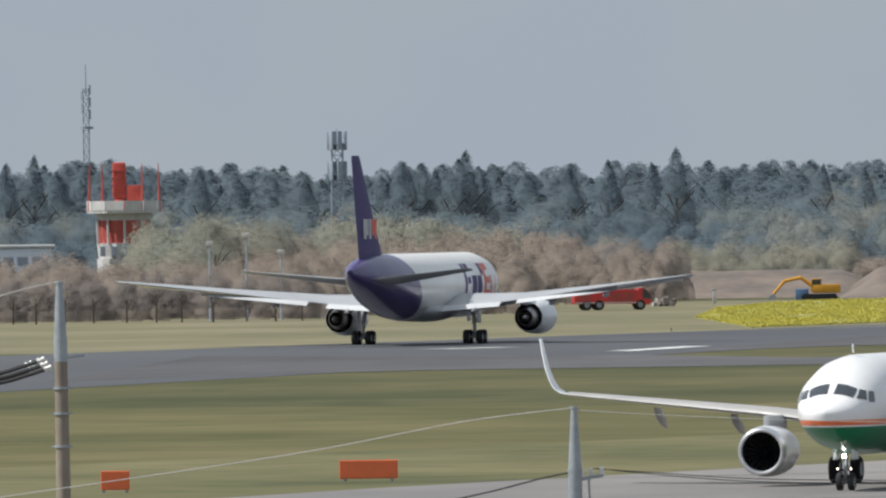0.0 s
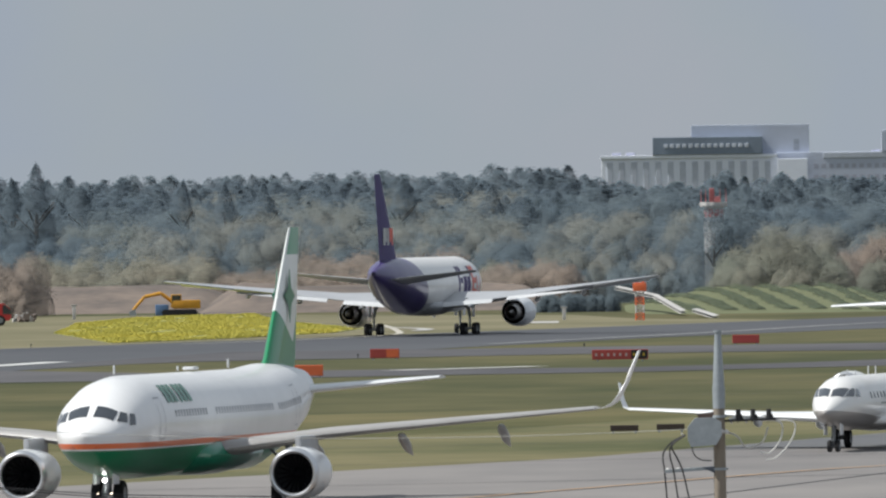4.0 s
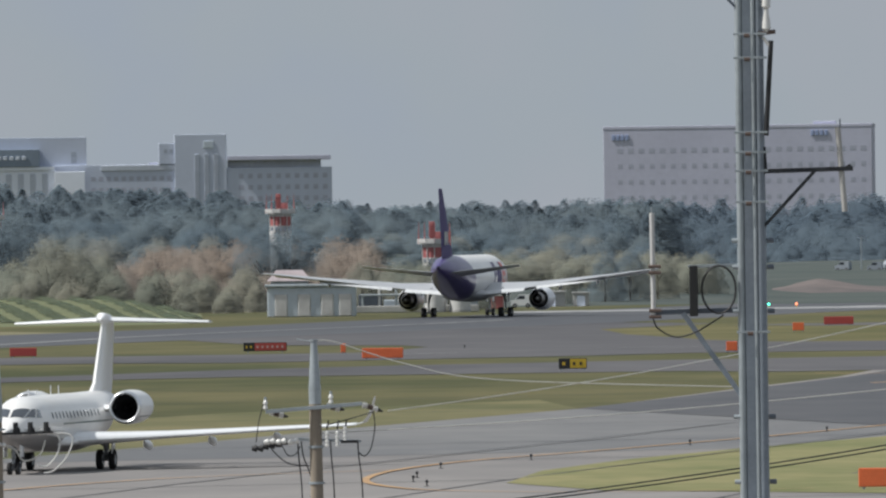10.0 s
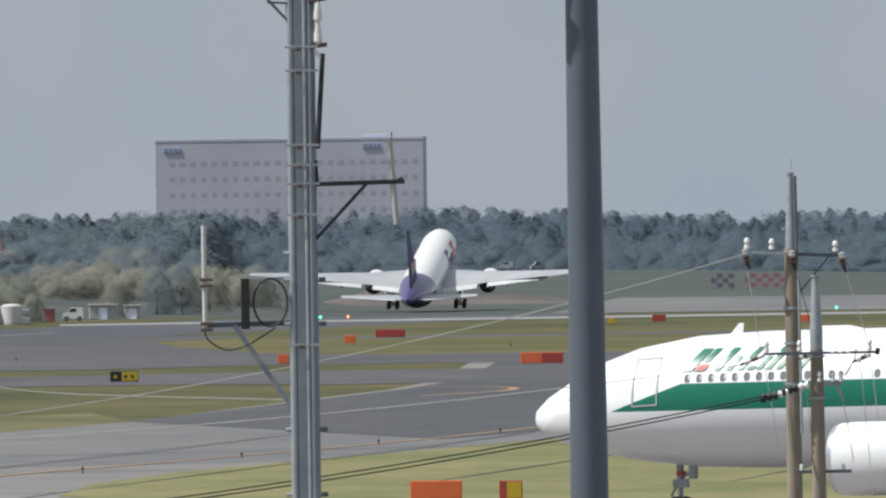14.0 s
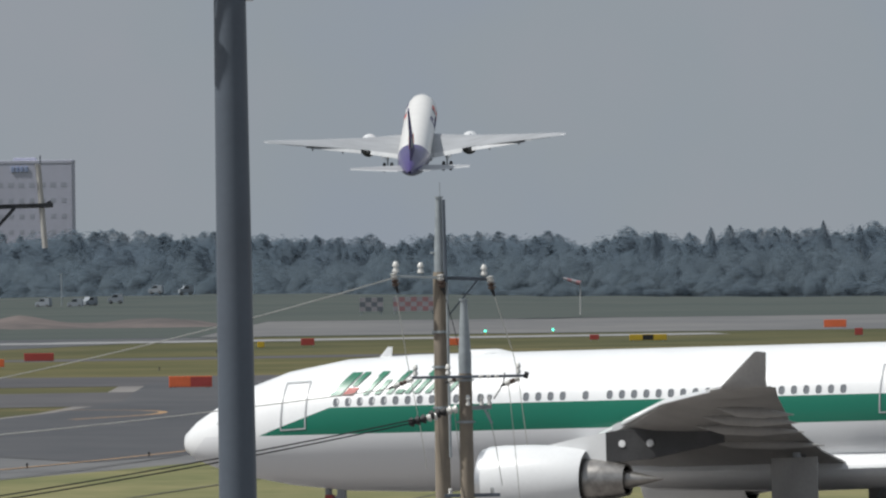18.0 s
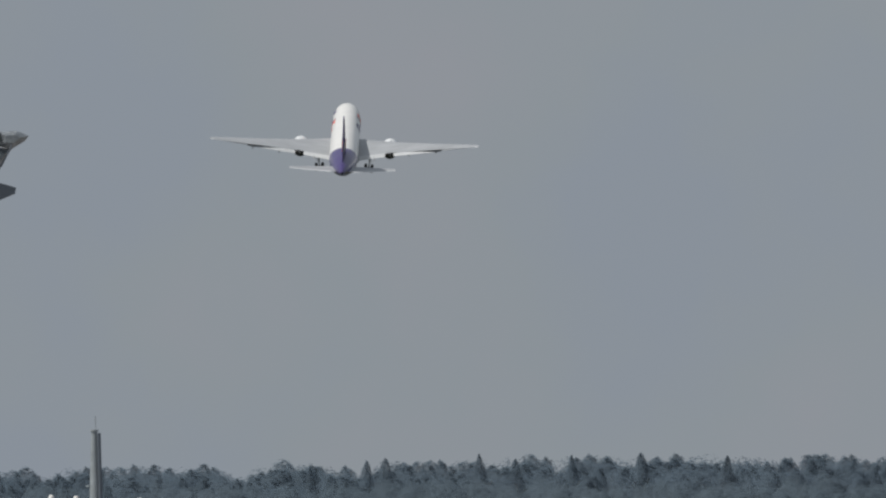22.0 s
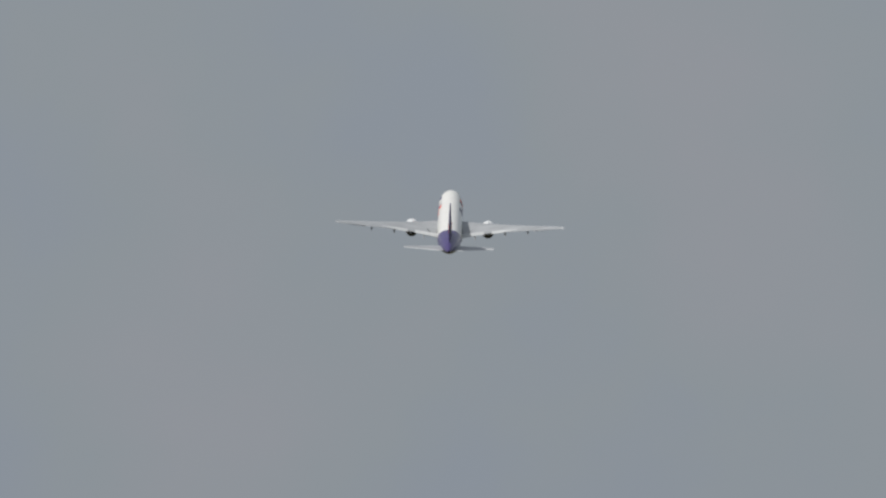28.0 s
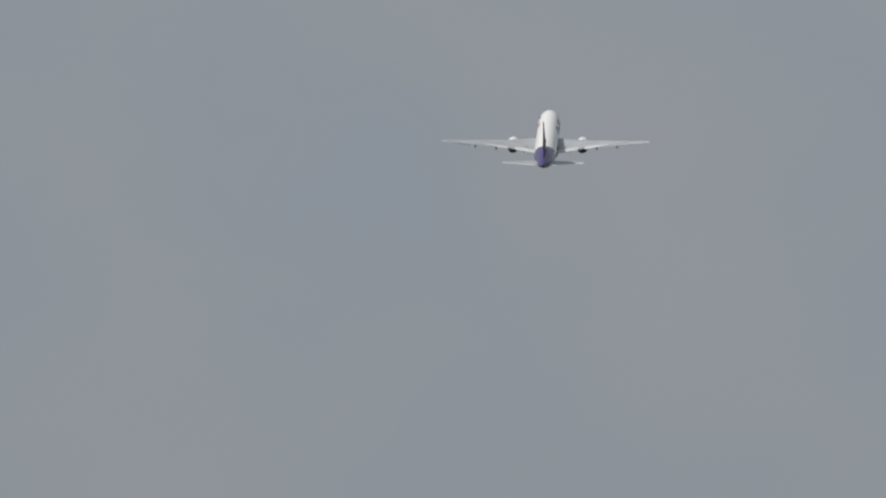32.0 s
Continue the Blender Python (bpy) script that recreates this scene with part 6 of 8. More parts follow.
for k, (u, d) in enumerate(((-96, 0), (-76, 3), (-62, 6))):
    r.cable("cable", [(-60, 182), (-84, 194 + d), (-100 + 12 * k, 215 + d), (-98 + 16 * k, 245), (-94 + 20 * k, 300)], 1.6, BLACKCABLE, -0.1 * k)
    r.insulator(-92 + 18 * k, 246, 6, 4, PORCELAIN, 1)
r.cable("cable", [(-50, 196), (-46, 215), (-34, 226), (-14, 228)], 1.2, BLACKCABLE)
for u in (30, 56, 84):
    r.insulator(u - 12, 160 - u * 0.03, 0, 6, PORCELAIN, 2, 0.05, (u, 154 - u * 0.03))
    r.insulator(u, 154, 0, 7.5, BLACKCABLE, 2, 0.05, (u + 12, 152))
    r.rod("clamp", (u + 4, 138), (u + 4, 156), 4.5, BLACKCABLE, 8)
r.beam("arm", (8, 158), (100, 156), 4, BLACKCABLE)
r.cable("cable", [(14, 178), (32, 186), (48, 206), (76, 196), (86, 170)], 1.8, WIRE)
r.cable("cable", [(74, 158), (104, 160), (112, 172), (106, 196), (88, 216), (72, 214)], 1.6, PORCELAIN)
r.cable("cable", [(86, 158), (128, 160), (134, 176), (122, 202), (100, 224), (82, 228)], 1.5, PORCELAIN)

r = Rig("utility_pole", -0.107, 270, 9.93, POLELABEL[4], lean=-0.5)
r.shaft(112, 5.5, 10.5, 11, POLECONC)
r.beam("crossarm", (-88, 124), (84, 113), 6.5, GALV, -0.12)
r.band(120, 11, 5)
for u, v in ((-88, 120), (28, 112)):
    r.insulator(u, v, 17, 4.4, sheds=2, y=-0.12)
    r.rod("insulator_cap", (u, v - 22), (u, v - 16), 2.4, GALV, 8, ya=-0.12, yb=-0.12)
r.strain((-80, 125), (-48, 134), 6.5)
r.strain((20, 116), (52, 124), 6.5)
r.strain((84, 115), (120, 128), 6)
r.cable("wire", [(-90, 106), (-100, 140), (-106, 178)], 1.0, BLACKCABLE)
r.cable("wire", [(100, 116), (105, 150), (98, 190), (86, 206), (76, 200)], 1.2, BLACKCABLE)
r.cable("wire", [(104, 128), (60, 140), (20, 150)], 1.0, BLACKCABLE)
r.beam("crossarm", (-32, 174), (80, 180), 4.5, GALV, 0.1)
r.beam("fuse_bar", (44, 180), (74, 180), 5, BLACKCABLE, -0.1)
for u in (-50, -72, -92):
    r.insulator(u + 20, 176, 0, 5.5, PORCELAIN, 2, 0.0, (u, 180 + (u + 50) * 0.05))
    r.insulator(u, 176 - (u + 50) * 0.3, 0, 7, BLACKCABLE, 2, 0.1, (u - 22, 184 - (u + 50) * 0.1))
for u in (20, 38, 52):
    r.insulator(u, 188 if u < 45 else 180, 28, 3.8, PORCELAIN, 4, -0.1)
    r.rod("lead", (u, 158), (u + 3, 142), 1.6, BLACKCABLE, 6)
for u0, u1 in ((-32, -27), (-26, -8), (26, 30), (74, 80)):
    r.cable("cable", [(u0, 178), (u0 + 0.2 * (u1 - u0), 205), (u1, 252), (u1 + 2, 330)], 1.4, BLACKCABLE)
r.cable("cable", [(-84, 184), (-64, 206), (-44, 218), (-4, 222)], 1.2, BLACKCABLE)
r.cable("cable", [(-60, 184), (-50, 202), (-36, 200), (-28, 186)], 1.0, BLACKCABLE)
r.band(188, 11.5, 3)
r.band(252, 12, 3)
r.rod("aerial_arm", (-30, -3), (0, 2), 1.0, GALV, 6)
r.cable("wire", [(6, 0), (40, 4), (160, 44), (320, 76), (740, 98)], 1.1, WIRE)

r5 = Rig("utility_pole", 3.230, 275, 12.8, POLELABEL[5], lean=-0.15)
r5.shaft(132, 5.5, 9.5, 12.5, POLECONC)
r5.rod("lightning_rod", (2, -26), (2, 0), 0.7, GALV, 6)
r5.rod("conduit", (8, 4), (10, 150), 3.2, POLEGREY, 8, ya=-0.1, yb=-0.15)
r5.rod("conduit", (12, 150), (14, 460), 2.4, GALV, 8, ya=-0.15, yb=-0.15)
r5.beam("crossarm", (-84, 138), (0, 142), 4.5, GALV, -0.13)
r5.beam("crossarm", (0, 142), (84, 146), 6, POLEGREY, 0.13)
for u in (-78, -34, 78):
    r5.insulator(u, 136 + u * 0.05, 20, 6, PORCELAIN, 2)
for u in (-82, 0, 88):
    r5.insulator(u, 136 + u * 0.05, 0, 7, PORCELAIN, 2, -0.2, (u + 2, 148 + u * 0.05))
    r5.insulator(u + 2, 148 + u * 0.05, 0, 7.5, BROWNPORC, 2, -0.2, (u + 4, 160 + u * 0.05))
    r5.rod("clamp", (u + 4, 160 + u * 0.05), (u + 8, 172 + u * 0.05), 4, BLACKCABLE, 8, 1.5, -0.2, -0.2)
r5.beam("brace", (66, 148), (12, 212), 3, POLEGREY, 0.1)
r5.cable("wire", [(-78, 172), (-70, 220), (-60, 290), (-40, 400), (-28, 480)], 0.8, WIRE, -0.2)
r5.cable("wire", [(96, 176), (112, 230), (132, 300), (150, 440)], 0.8, WIRE, -0.2)
r5.cable("wire", [(10, 180), (30, 260), (44, 360)], 0.8, BLACKCABLE, -0.2)
for v in (238, 300, 372):
    r5.band(v, 13.4, 3)
r5.rod("ring", (-11, 96), (-11, 99), 5, GALV, 12)

r6 = Rig("utility_pole", 3.323, 272, 11.03, POLELABEL[6], lean=-0.35)
r6.shaft(130, 6, 11, 12, POLECONC)
r6.beam("crossarm", (-94, 136), (104, 136), 5, POLEGREY, -0.15)
for u in (24, 38, 52):
    r6.insulator(u, 136, 0, 3.5, PORCELAIN, 1, -0.2, (u + 8, 136))
for u, s in ((-88, 1), (94, 1), (-30, 1)):
    r6.insulator(u, 133, 20, 5, PORCELAIN, 2, -0.15)
r6.strain((-92, 138), (-140, 156), 5)
r6.strain((96, 140), (62, 154), 5.5)
r6.strain((-10, 138), (-36, 146), 6)
r6.rod("clamp", (104, 134), (112, 136), 6, BLACKCABLE, 8)
r6.beam("arm", (-6, 192), (46, 190), 8, GALV)
r6.beam("arm", (30, 188), (46, 220), 4, GALV)
r6.beam("arm", (46, 170), (38, 190), 4, GALV)
for u in (4, 28, 42):
    r6.insulator(u, 188, 20, 4.5, PORCELAIN, 2, -0.1)
for u, v in ((-40, 196), (-76, 208)):
    r6.insulator(u + 26, v - 4, 0, 8, PORCELAIN, 2, -0.15, (u + 6, v))
    r6.insulator(u + 6, v, 0, 9, BLACKCABLE, 3, -0.15, (u - 26, v + 8))
r6.cable("cable", [(50, 176), (66, 150), (70, 130)], 1.3, BLACKCABLE)
r6.cable("cable", [(40, 196), (52, 260), (62, 330)], 0.8, WIRE)
r6.cable("cable", [(-20, 200), (-14, 260), (-8, 330)], 0.8, WIRE)
r6.cable("wire", [(76, 146), (84, 240), (96, 400)], 0.7, WIRE)
r6.band(142, 12, 4)
r6.band(216, 13, 4)
r6.beam("arm", (-40, 346), (58, 346), 6, POLEGREY)
r6.insulator(-30, 343, 10, 4)
r6.insulator(44, 343, 10, 4)


# ---- wires strung between the poles
def wire(name, a, b, sag, rad, material, label):
    (b0, d0, z0), (b1, d1, z1) = a, b
    bm = bmesh.new()
    path_tube(bm, sagging((*at(b0, d0), z0), (*at(b1, d1), z1), sag, 24), rad, 6)
    o = part(name, bm, material)
    return tagged(o, label, "cable")


wire("overhead_wire", (0.14, 270, 8.72), (3.06, 275, 11.42), 0.3, 0.010, WIRE, "thin grey overhead wire between two poles")
wire("overhead_wire", (-0.1, 270, 8.35), (3.04, 272, 9.52), 0.16, 0.010, WIRE, "thin grey overhead wire strung between poles")
wire("overhead_wire", (-4.105, 270, 8.5), (-1.27, 270, 8.3), 0.2, 0.006, WIRE, "pale overhead wire across the grass")
for k in range(2):
    wire("overhead_cable", (-0.15, 262, 7.0 - 0.03 * k), (3.19, 272, 9.05 - 0.05 * k), 0.22 + 0.03 * k, 0.013, BLACKCABLE, "sagging black overhead cable")


# ---- steel antenna mast
m = Rig("antenna_mast", 1.463, 190, 16.6, "galvanised steel H-column mast with antenna arms", 0.962)
g = m.top / m.k
v0 = 690  # level of the eye below the top, in the rig's units


def mu(x):
    return x - 714


def mv(y):
    return (m.top - 12.0) / m.k + (y - 405)


# Darker steel on web and right flange paints the column's shaded side.
MASTSTEEL = mat("mast_web_steel", (0.25, 0.285, 0.33), 0.5, 0.2, 0.25, 2)
m.rod("flange", (mu(694.5), 0), (mu(694.5), g), 7, GALV, 20)
m.rod("flange", (mu(730), 0), (mu(731), g), 8, MASTSTEEL, 20, 10)
bm = bmesh.new()
box(bm, mu(701) * m.k, mu(723) * m.k, -0.05, 0.05, 0, m.top)
part("web", bm, MASTSTEEL, m.ob, smooth=False)
m.rod("conduit", (mu(719), mv(-120)), (mu(722), g), 3.0, GALV, 8, ya=-0.12, yb=-0.12)
for y in (88, 130, 262, 297, 330, 385, 615):
    m.beam("clamp_band", (mu(685), mv(y)), (mu(744), mv(y)), 4, GALV, -0.17, 0.02)
    m.rod("clamp_bolt", (mu(704), mv(y + 3)), (mu(714), mv(y + 3)), 3.5, BROWNPORC, 8, ya=-0.19, yb=-0.19)
for y in (453, 500, 578, 765, 880):
    m.rod("step_bolt", (mu(678), mv(y)), (mu(690), mv(y)), 4, GALV, 8)
    m.rod("step_bolt", (mu(740), mv(y)), (mu(752), mv(y)), 4.5, POLEGREY, 8)
m.insulator(mu(744), mv(86), 78, 8, PORCELAIN, 2, -0.1)
m.insulator(mu(744), mv(-2), 80, 8, PORCELAIN, 2, -0.1)
m.rod("mount_plate", (mu(728), mv(88)), (mu(760), mv(84)), 4, BROWNPORC, 8, ya=-0.1, yb=-0.1)
m.rod("mount_plate", (mu(728), mv(8)), (mu(760), mv(2)), 4, BROWNPORC, 8, ya=-0.1, yb=-0.1)
m.rod("fuse_tube", (mu(752), mv(100)), (mu(741), mv(268)), 4.5, BLACKCABLE, 10, 5, -0.1, -0.1)
m.rod("bracket", (mu(738), mv(94)), (mu(750), mv(110)), 3, PORCELAIN, 8, ya=-0.1, yb=-0.1)
m.beam("arm", (mu(738), mv(331)), (mu(894), mv(328)), 8, DARKSTEEL)
m.beam("arm_brace", (mu(826), mv(332)), (mu(736), mv(428)), 6, DARKSTEEL)
m.beam("arm_plate", (mu(737), mv(288)), (mu(740), mv(332)), 6, DARKSTEEL)
m.rod("arm_bolt", (mu(884), mv(322)), (mu(888), mv(330)), 6, BLACKCABLE, 8)
m.rod("rod_antenna", (mu(868), mv(255)), (mu(879), mv(404)), 5, CONCRETE, 12, label="pale fibreglass rod antenna")
m.rod("antenna_tip", (mu(872), mv(240)), (mu(872), mv(256)), 1.2, POLEGREY, 6)
m.rod("rod_antenna", (mu(537), mv(402)), (mu(538), mv(585)), 4.2, TOWERWHITE, 12, label="white rod antenna")
m.rod("antenna_tip", (mu(536.5), mv(392)), (mu(537), mv(403)), 1.4, GALV, 6)
for y in (497, 508, 575, 586):
    m.rod("clamp", (mu(530), mv(y)), (mu(552), mv(y)), 3.2, BROWNPORC, 8, ya=-0.03, yb=-0.03)
m.beam("arm", (mu(536), mv(578)), (mu(690), mv(576)), 9, POLEGREY, 0.06)
m.beam("arm", (mu(600), mv(498)), (mu(690), mv(496)), 5, GALV, 0.06)
m.beam("strut", (mu(590), mv(580)), (mu(692), mv(728)), 9, MASTSTEEL, 0.05)
bm = bmesh.new()
box(bm, mu(602) * m.k, mu(617) * m.k, -0.1, 0.03, m.top - mv(586) * m.k, m.top - mv(496) * m.k, None, 0.01)
part("equipment_case", bm, SIGNBLACK, m.ob, smooth=False)
m.cable("cable_loop", [(mu(654 + 30 * math.cos(a * math.pi / 8)), mv(539 + 42 * math.sin(a * math.pi / 8))) for a in range(17)], 2.2, BLACKCABLE, -0.05)
m.cable("cable", [(mu(537), mv(588)), (mu(545), mv(606)), (mu(575), mv(622)), (mu(610), mv(615)), (mu(650), mv(592)), (mu(662), mv(584))], 1.6, BLACKCABLE, -0.03)
m.beam("top_strut", (mu(640), mv(-14)), (mu(688), mv(38)), 5, POLEGREY)
m.beam("top_strut", (mu(655), mv(8)), (mu(690), mv(10)), 4, POLEGREY)

# ---- floodlight mast
f = Rig("floodlight_mast", 2.492, 215, 12.0 + 215 * math.tan(1.065 * DEG), "tall dark grey tubular floodlight mast", 0.962, lean=-0.2)
g = f.top / f.k
f.rod("shaft", (0, 0), (0, g), 28, POLEGREY, 36, 40)
f.rod("platform_hub", (0, -16), (0, 0), 40, POLEGREY, 24)
f.beam("platform_beam", (-214, -46), (196, -33), 11, POLEGREY, -0.2, 0.1)
f.beam("platform_beam", (-214, -40), (150, -30), 9, POLEGREY, 0.35, 0.1)
f.rod("platform_tube", (-214, -15), (204, -29), 6, POLEGREY, 10, ya=-0.3, yb=-0.3)
for u in (-150, -104, -60, 58, 104, 150):
    f.beam("clamp_plate", (u - 8, -26 - u * 0.02), (u + 8, -26 - u * 0.02), 26, POLEGREY, -0.28, 0.05)
for u in (-96, -80, 84, 118, 178):
    f.rod("hanging_bolt", (u, -16 - u * 0.03), (u, -4 - u * 0.03), 2.2, GALV, 6, ya=-0.3, yb=-0.3)
f.rod("drum_base", (0, -54), (0, -14), 66, POLEGREY, 32)
f.rod("drum", (0, -162), (0, -52), 66, POLEGREY, 40, label="dark grey equipment drum")
f.rod("drum_lid", (0, -164), (0, -160), 68, POLEGREY, 40)
bm = bmesh.new()
box(bm, -0.53, -0.48, -0.2, 0.1, f.top + 72 * f.k, f.top + 150 * f.k)
part("drum_door", bm, GALV, f.ob, smooth=False)
f.rod("rod_base", (0, -176), (0, -162), 12, POLEGREY, 12, 5)
f.rod("lightning_rod", (0, -420), (0, -174), 2.6, POLEGREY, 8, 3.2)
f.rod("warning_lamp_pole", (70, -150), (74, -42), 3.6, POLEGREY, 8)
f.rod("warning_lamp", (71, -162), (71, -148), 8, TOWERRED, 14, label="red obstruction lamp")
f.rod("warning_lamp_cap", (70, -178), (70, -162), 7, PORCELAIN, 14, 5)
f.rod("bracket", (34, 74), (42, 74), 6, GALV, 8)
bm = bmesh.new()
box(bm, 28 * f.k, 42 * f.k, -0.08, 0.06, f.top - 88 * f.k, f.top - 70 * f.k, None, 0.01)
part("junction_box", bm, PORCELAIN, f.ob, smooth=False)
CLEAR = mat("silvered_visor_glass", (0.42, 0.45, 0.48), 0.3, 0.6, 0.5, 9, 0.8, coat=0.5)
BOWL = mat("white_enamel", (0.74, 0.74, 0.73), 0.35, 0, 0.1, 3)
for s in (-1, 1):
    # upper reflector, visor shell and lower lamp of each side
    # spun bowl seen from behind, with its conical lamp holder
    turn = Matrix.Translation(f.p(s * 128 if s > 0 else -92, -60, -0.1)) @ Matrix.Rotation(math.pi, 4, "Z") @ Euler((0.25, 0, -0.35)).to_matrix().to_4x4()
    q = f.k
    for nm, prof, m, lb in (("reflector_bowl", [(-20 * q, 27 * q), (-14 * q, 27.5 * q), (-4 * q, 25 * q), (6 * q, 20 * q), (12 * q, 13 * q)], BOWL, "white spun reflector bowl"), ("lamp_holder", [(11.5 * q, 15 * q), (20 * q, 12 * q), (29 * q, 6 * q), (31 * q, 0.5 * q)], ALU, "")):
        bm = bmesh.new()
        lathe(bm, prof, 24)
        o = part(nm, bm, m, f.ob, lb)
        o.matrix_basis = turn
    f.rod("bowl_bracket", (s * 118, -32), (s * 122, -48), 3, POLEGREY, 8)
    # faceted glossy visor in three shells
    for pr, y0, y1 in (([(156, -46), (163, -76), (186, -92), (206, -90), (196, -62), (176, -40)], -0.24, 0.12), ([(200, -90), (236, -91), (256, -82), (250, -74), (226, -60), (200, -64)], -0.2, 0.16), ([(196, -62), (226, -60), (212, -40), (202, -20), (192, -24), (190, -48)], -0.14, 0.1)):
        bm = bmesh.new()
        cu, cv = sum(p[0] for p in pr) / len(pr), sum(p[1] for p in pr) / len(pr)
        loft(bm, [[f.p(s * (cu + 0.45 * (u - cu)), cv + 0.45 * (v - cv), y0 - 0.07) for u, v in pr], [f.p(s * u, v, y0) for u, v in pr], [f.p(s * u, v, y1) for u, v in pr]])
        part("lamp_visor", bm, CLEAR, f.ob, "glossy silvered lamp visor", smooth=False)
    f.rod("visor_stay", (s * 196, -30), (s * 188, -74), 1.6, POLEGREY, 6, ya=-0.3, yb=-0.3)
    f.rod("visor_stay", (s * 206, -28), (s * 226, -66), 1.6, POLEGREY, 6, ya=-0.26, yb=-0.26)
    f.beam("lamp_bracket", (s * 178, -24), (s * 192, 18), 8, STEELGEAR, -0.3, 0.04)
    f.rod("lamp_yoke", (s * 176, 2), (s * 186, 24), 3.5, GALV, 8, ya=-0.25, yb=-0.25)
    bm = bmesh.new()
    dx = 0 if s > 0 else -36
    pr = [(u + dx, v) for u, v in ((162, 20), (198, 0), (214, 4), (232, 10), (230, 20), (176, 42), (166, 38))]
    loft(bm, [[f.p(s * u, v, -0.4) for u, v in pr], [f.p(s * u, v, -0.08) for u, v in pr]])
    part("lower_lamp", bm, POLEGREY, f.ob, "dark floodlight housing", smooth=False)
    f.cable("cable", [(s * 142, -6), (s * 140, 20), (s * 148, 46), (s * 158, 44), (s * 164, 30)], 1.8, BLACKCABLE, -0.25)
    f.cable("cable", [(s * 148, -6), (s * 144, 24), (s * 154, 50)], 1.8, BLACKCABLE, -0.2)


# ---- banks, crops and works beyond the runway
def ridge(name, b0, b1, d0, d1, height, material, label, n=70, rows=9, rough=0.5, crest=0.45):
    """An earth bank between two bearings and distances; height(t) along it."""
    bm = bmesh.new()
    G = []
    for i in range(n + 1):
        t = i / n
        row = []
        for j in range(rows):
            w = j / (rows - 1)
            x, y = at(b0 + (b1 - b0) * t, d0 + (d1 - d0) * w)
            h = height(t) * (math.sin(min(1, w / crest) * math.pi / 2) ** 1.2 if w < crest else max(0, 1 - ((w - crest) / (1 - crest)) ** 2))
            h += rough * noise.noise(Vector((x * 0.09, y * 0.09, 3))) * min(1, h)
            row.append(bm.verts.new((x, y, rise(y) - 0.05 + max(0, h))))
        G.append(row)
    for i in range(n):
        for j in range(rows - 1):
            bm.faces.new((G[i][j], G[i + 1][j], G[i + 1][j + 1], G[i][j + 1]))
    return tagged(part(name, bm, material), label, "bank", "", "structure")


ends = lambda t, p=6: min(1, p * t, p * (1 - t))
ridge("earth_bank", -3.15, -1.82, 1955, 2040, lambda t: (3.6 - 1.0 * t) * ends(t, 9), SOIL, "bare brown earth bank", rough=1.3)
ridge("earth_bank_2", -4.3, -2.9, 1985, 2060, lambda t: 3.4 * ends(t), SOIL, "low bare bank behind the field")
ridge("earth_bank_3", 1.45, 2.45, 2360, 2480, lambda t: (1.1 + 0.5 * math.sin(9 * t)) * ends(t, 4), DIRT, "low dirt mound beyond the runway", rough=0.9)
CROP = mat("young_crop", (0.100, 0.118, 0.055), 0.95, 0, 0, 0.4, 0.3, second=(0.14, 0.148, 0.068), fine=6)
ridge("crop_slope", -1.62, -0.52, 1830, 2050, lambda t: 2.3 * ends(t, 3.2), CROP, "green crop slope in rows", 120, 20, 0.3, 0.8)
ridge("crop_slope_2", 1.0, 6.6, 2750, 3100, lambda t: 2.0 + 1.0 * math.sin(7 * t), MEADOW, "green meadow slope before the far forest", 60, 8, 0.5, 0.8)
MINI = [dome_arrays(rng, 110, 0.08, 2.2, 6, 10) for k in range(5)]


def shrubs(name, rows, material, label, category):
    """One joined stand of low bushes: rows of x, y, z, width, height."""
    Vs, Ts, n = [], [], 0
    for x, y, z, w, h in rows:
        V, T = MINI[rng.randrange(5)]
        a = rng.uniform(0, 6.28)
        c, s = math.cos(a) * w, math.sin(a) * w
        Vs.append(V @ np.array([[c, -s, 0], [s, c, 0], [0, 0, h]]).T + np.array([x, y, z - 0.1 * h]))
        Ts.append(T + n)
        n += len(V)
    return tagged(new(name, raw_mesh(name, np.vstack(Vs), np.vstack(Ts), material)), label, category, "", "stuff")


hx, hy = at(-1.775, 1900)
shrubs("hedge", [(hx + rng.uniform(-4.5, 4.5), hy + rng.uniform(-1, 1), 0, rng.uniform(1.8, 2.6), rng.uniform(1.7, 2.6)) for k in range(40)], BROADLEAF, "dark clipped evergreen hedge", "hedge")
shrubs("far_scrub", [(*at(rng.uniform(0.9, 6.7), rng.uniform(3060, 3180)), 1.0, rng.uniform(5, 10), rng.uniform(1.5, 3.5)) for k in range(200)], FARLEAF, "low dull green scrub along the forest edge", "scrub")
rows = []
for k in range(9):
    for i in range(44):
        f = i / 43
        t, w = 0.06 + 0.1 * k + 0.19 * f, 0.78 - 0.68 * f
        if t < 0.97:
            x, y = at(-1.62 + 1.1 * t, 1830 + 220 * w)
            rows.append((x + rng.uniform(-0.2, 0.2), y, 2.3 * ends(t, 3.2) * math.sin(min(1, w / 0.8) * math.pi / 2) ** 1.2 - 0.1, rng.uniform(2.0, 2.7), rng.uniform(0.4, 0.6)))
shrubs("crop_rows", rows, leaf("clipped_tea_leaves", (0.105, 0.135, 0.085), (0.15, 0.17, 0.10), 0.1), "dark green clipped bushes in rows on the slope", "crop")
ribbon("gravel_edge", [(-79.1, 1752), (-73.2, 1688), (-67, 1579), (-65.2, 1530), (-67.2, 1497), (-70, 1471), (-74.6, 1442), (-79.7, 1423)], 0.7, GRAVEL, "pale gravel edge of the flower bed", 0.05)
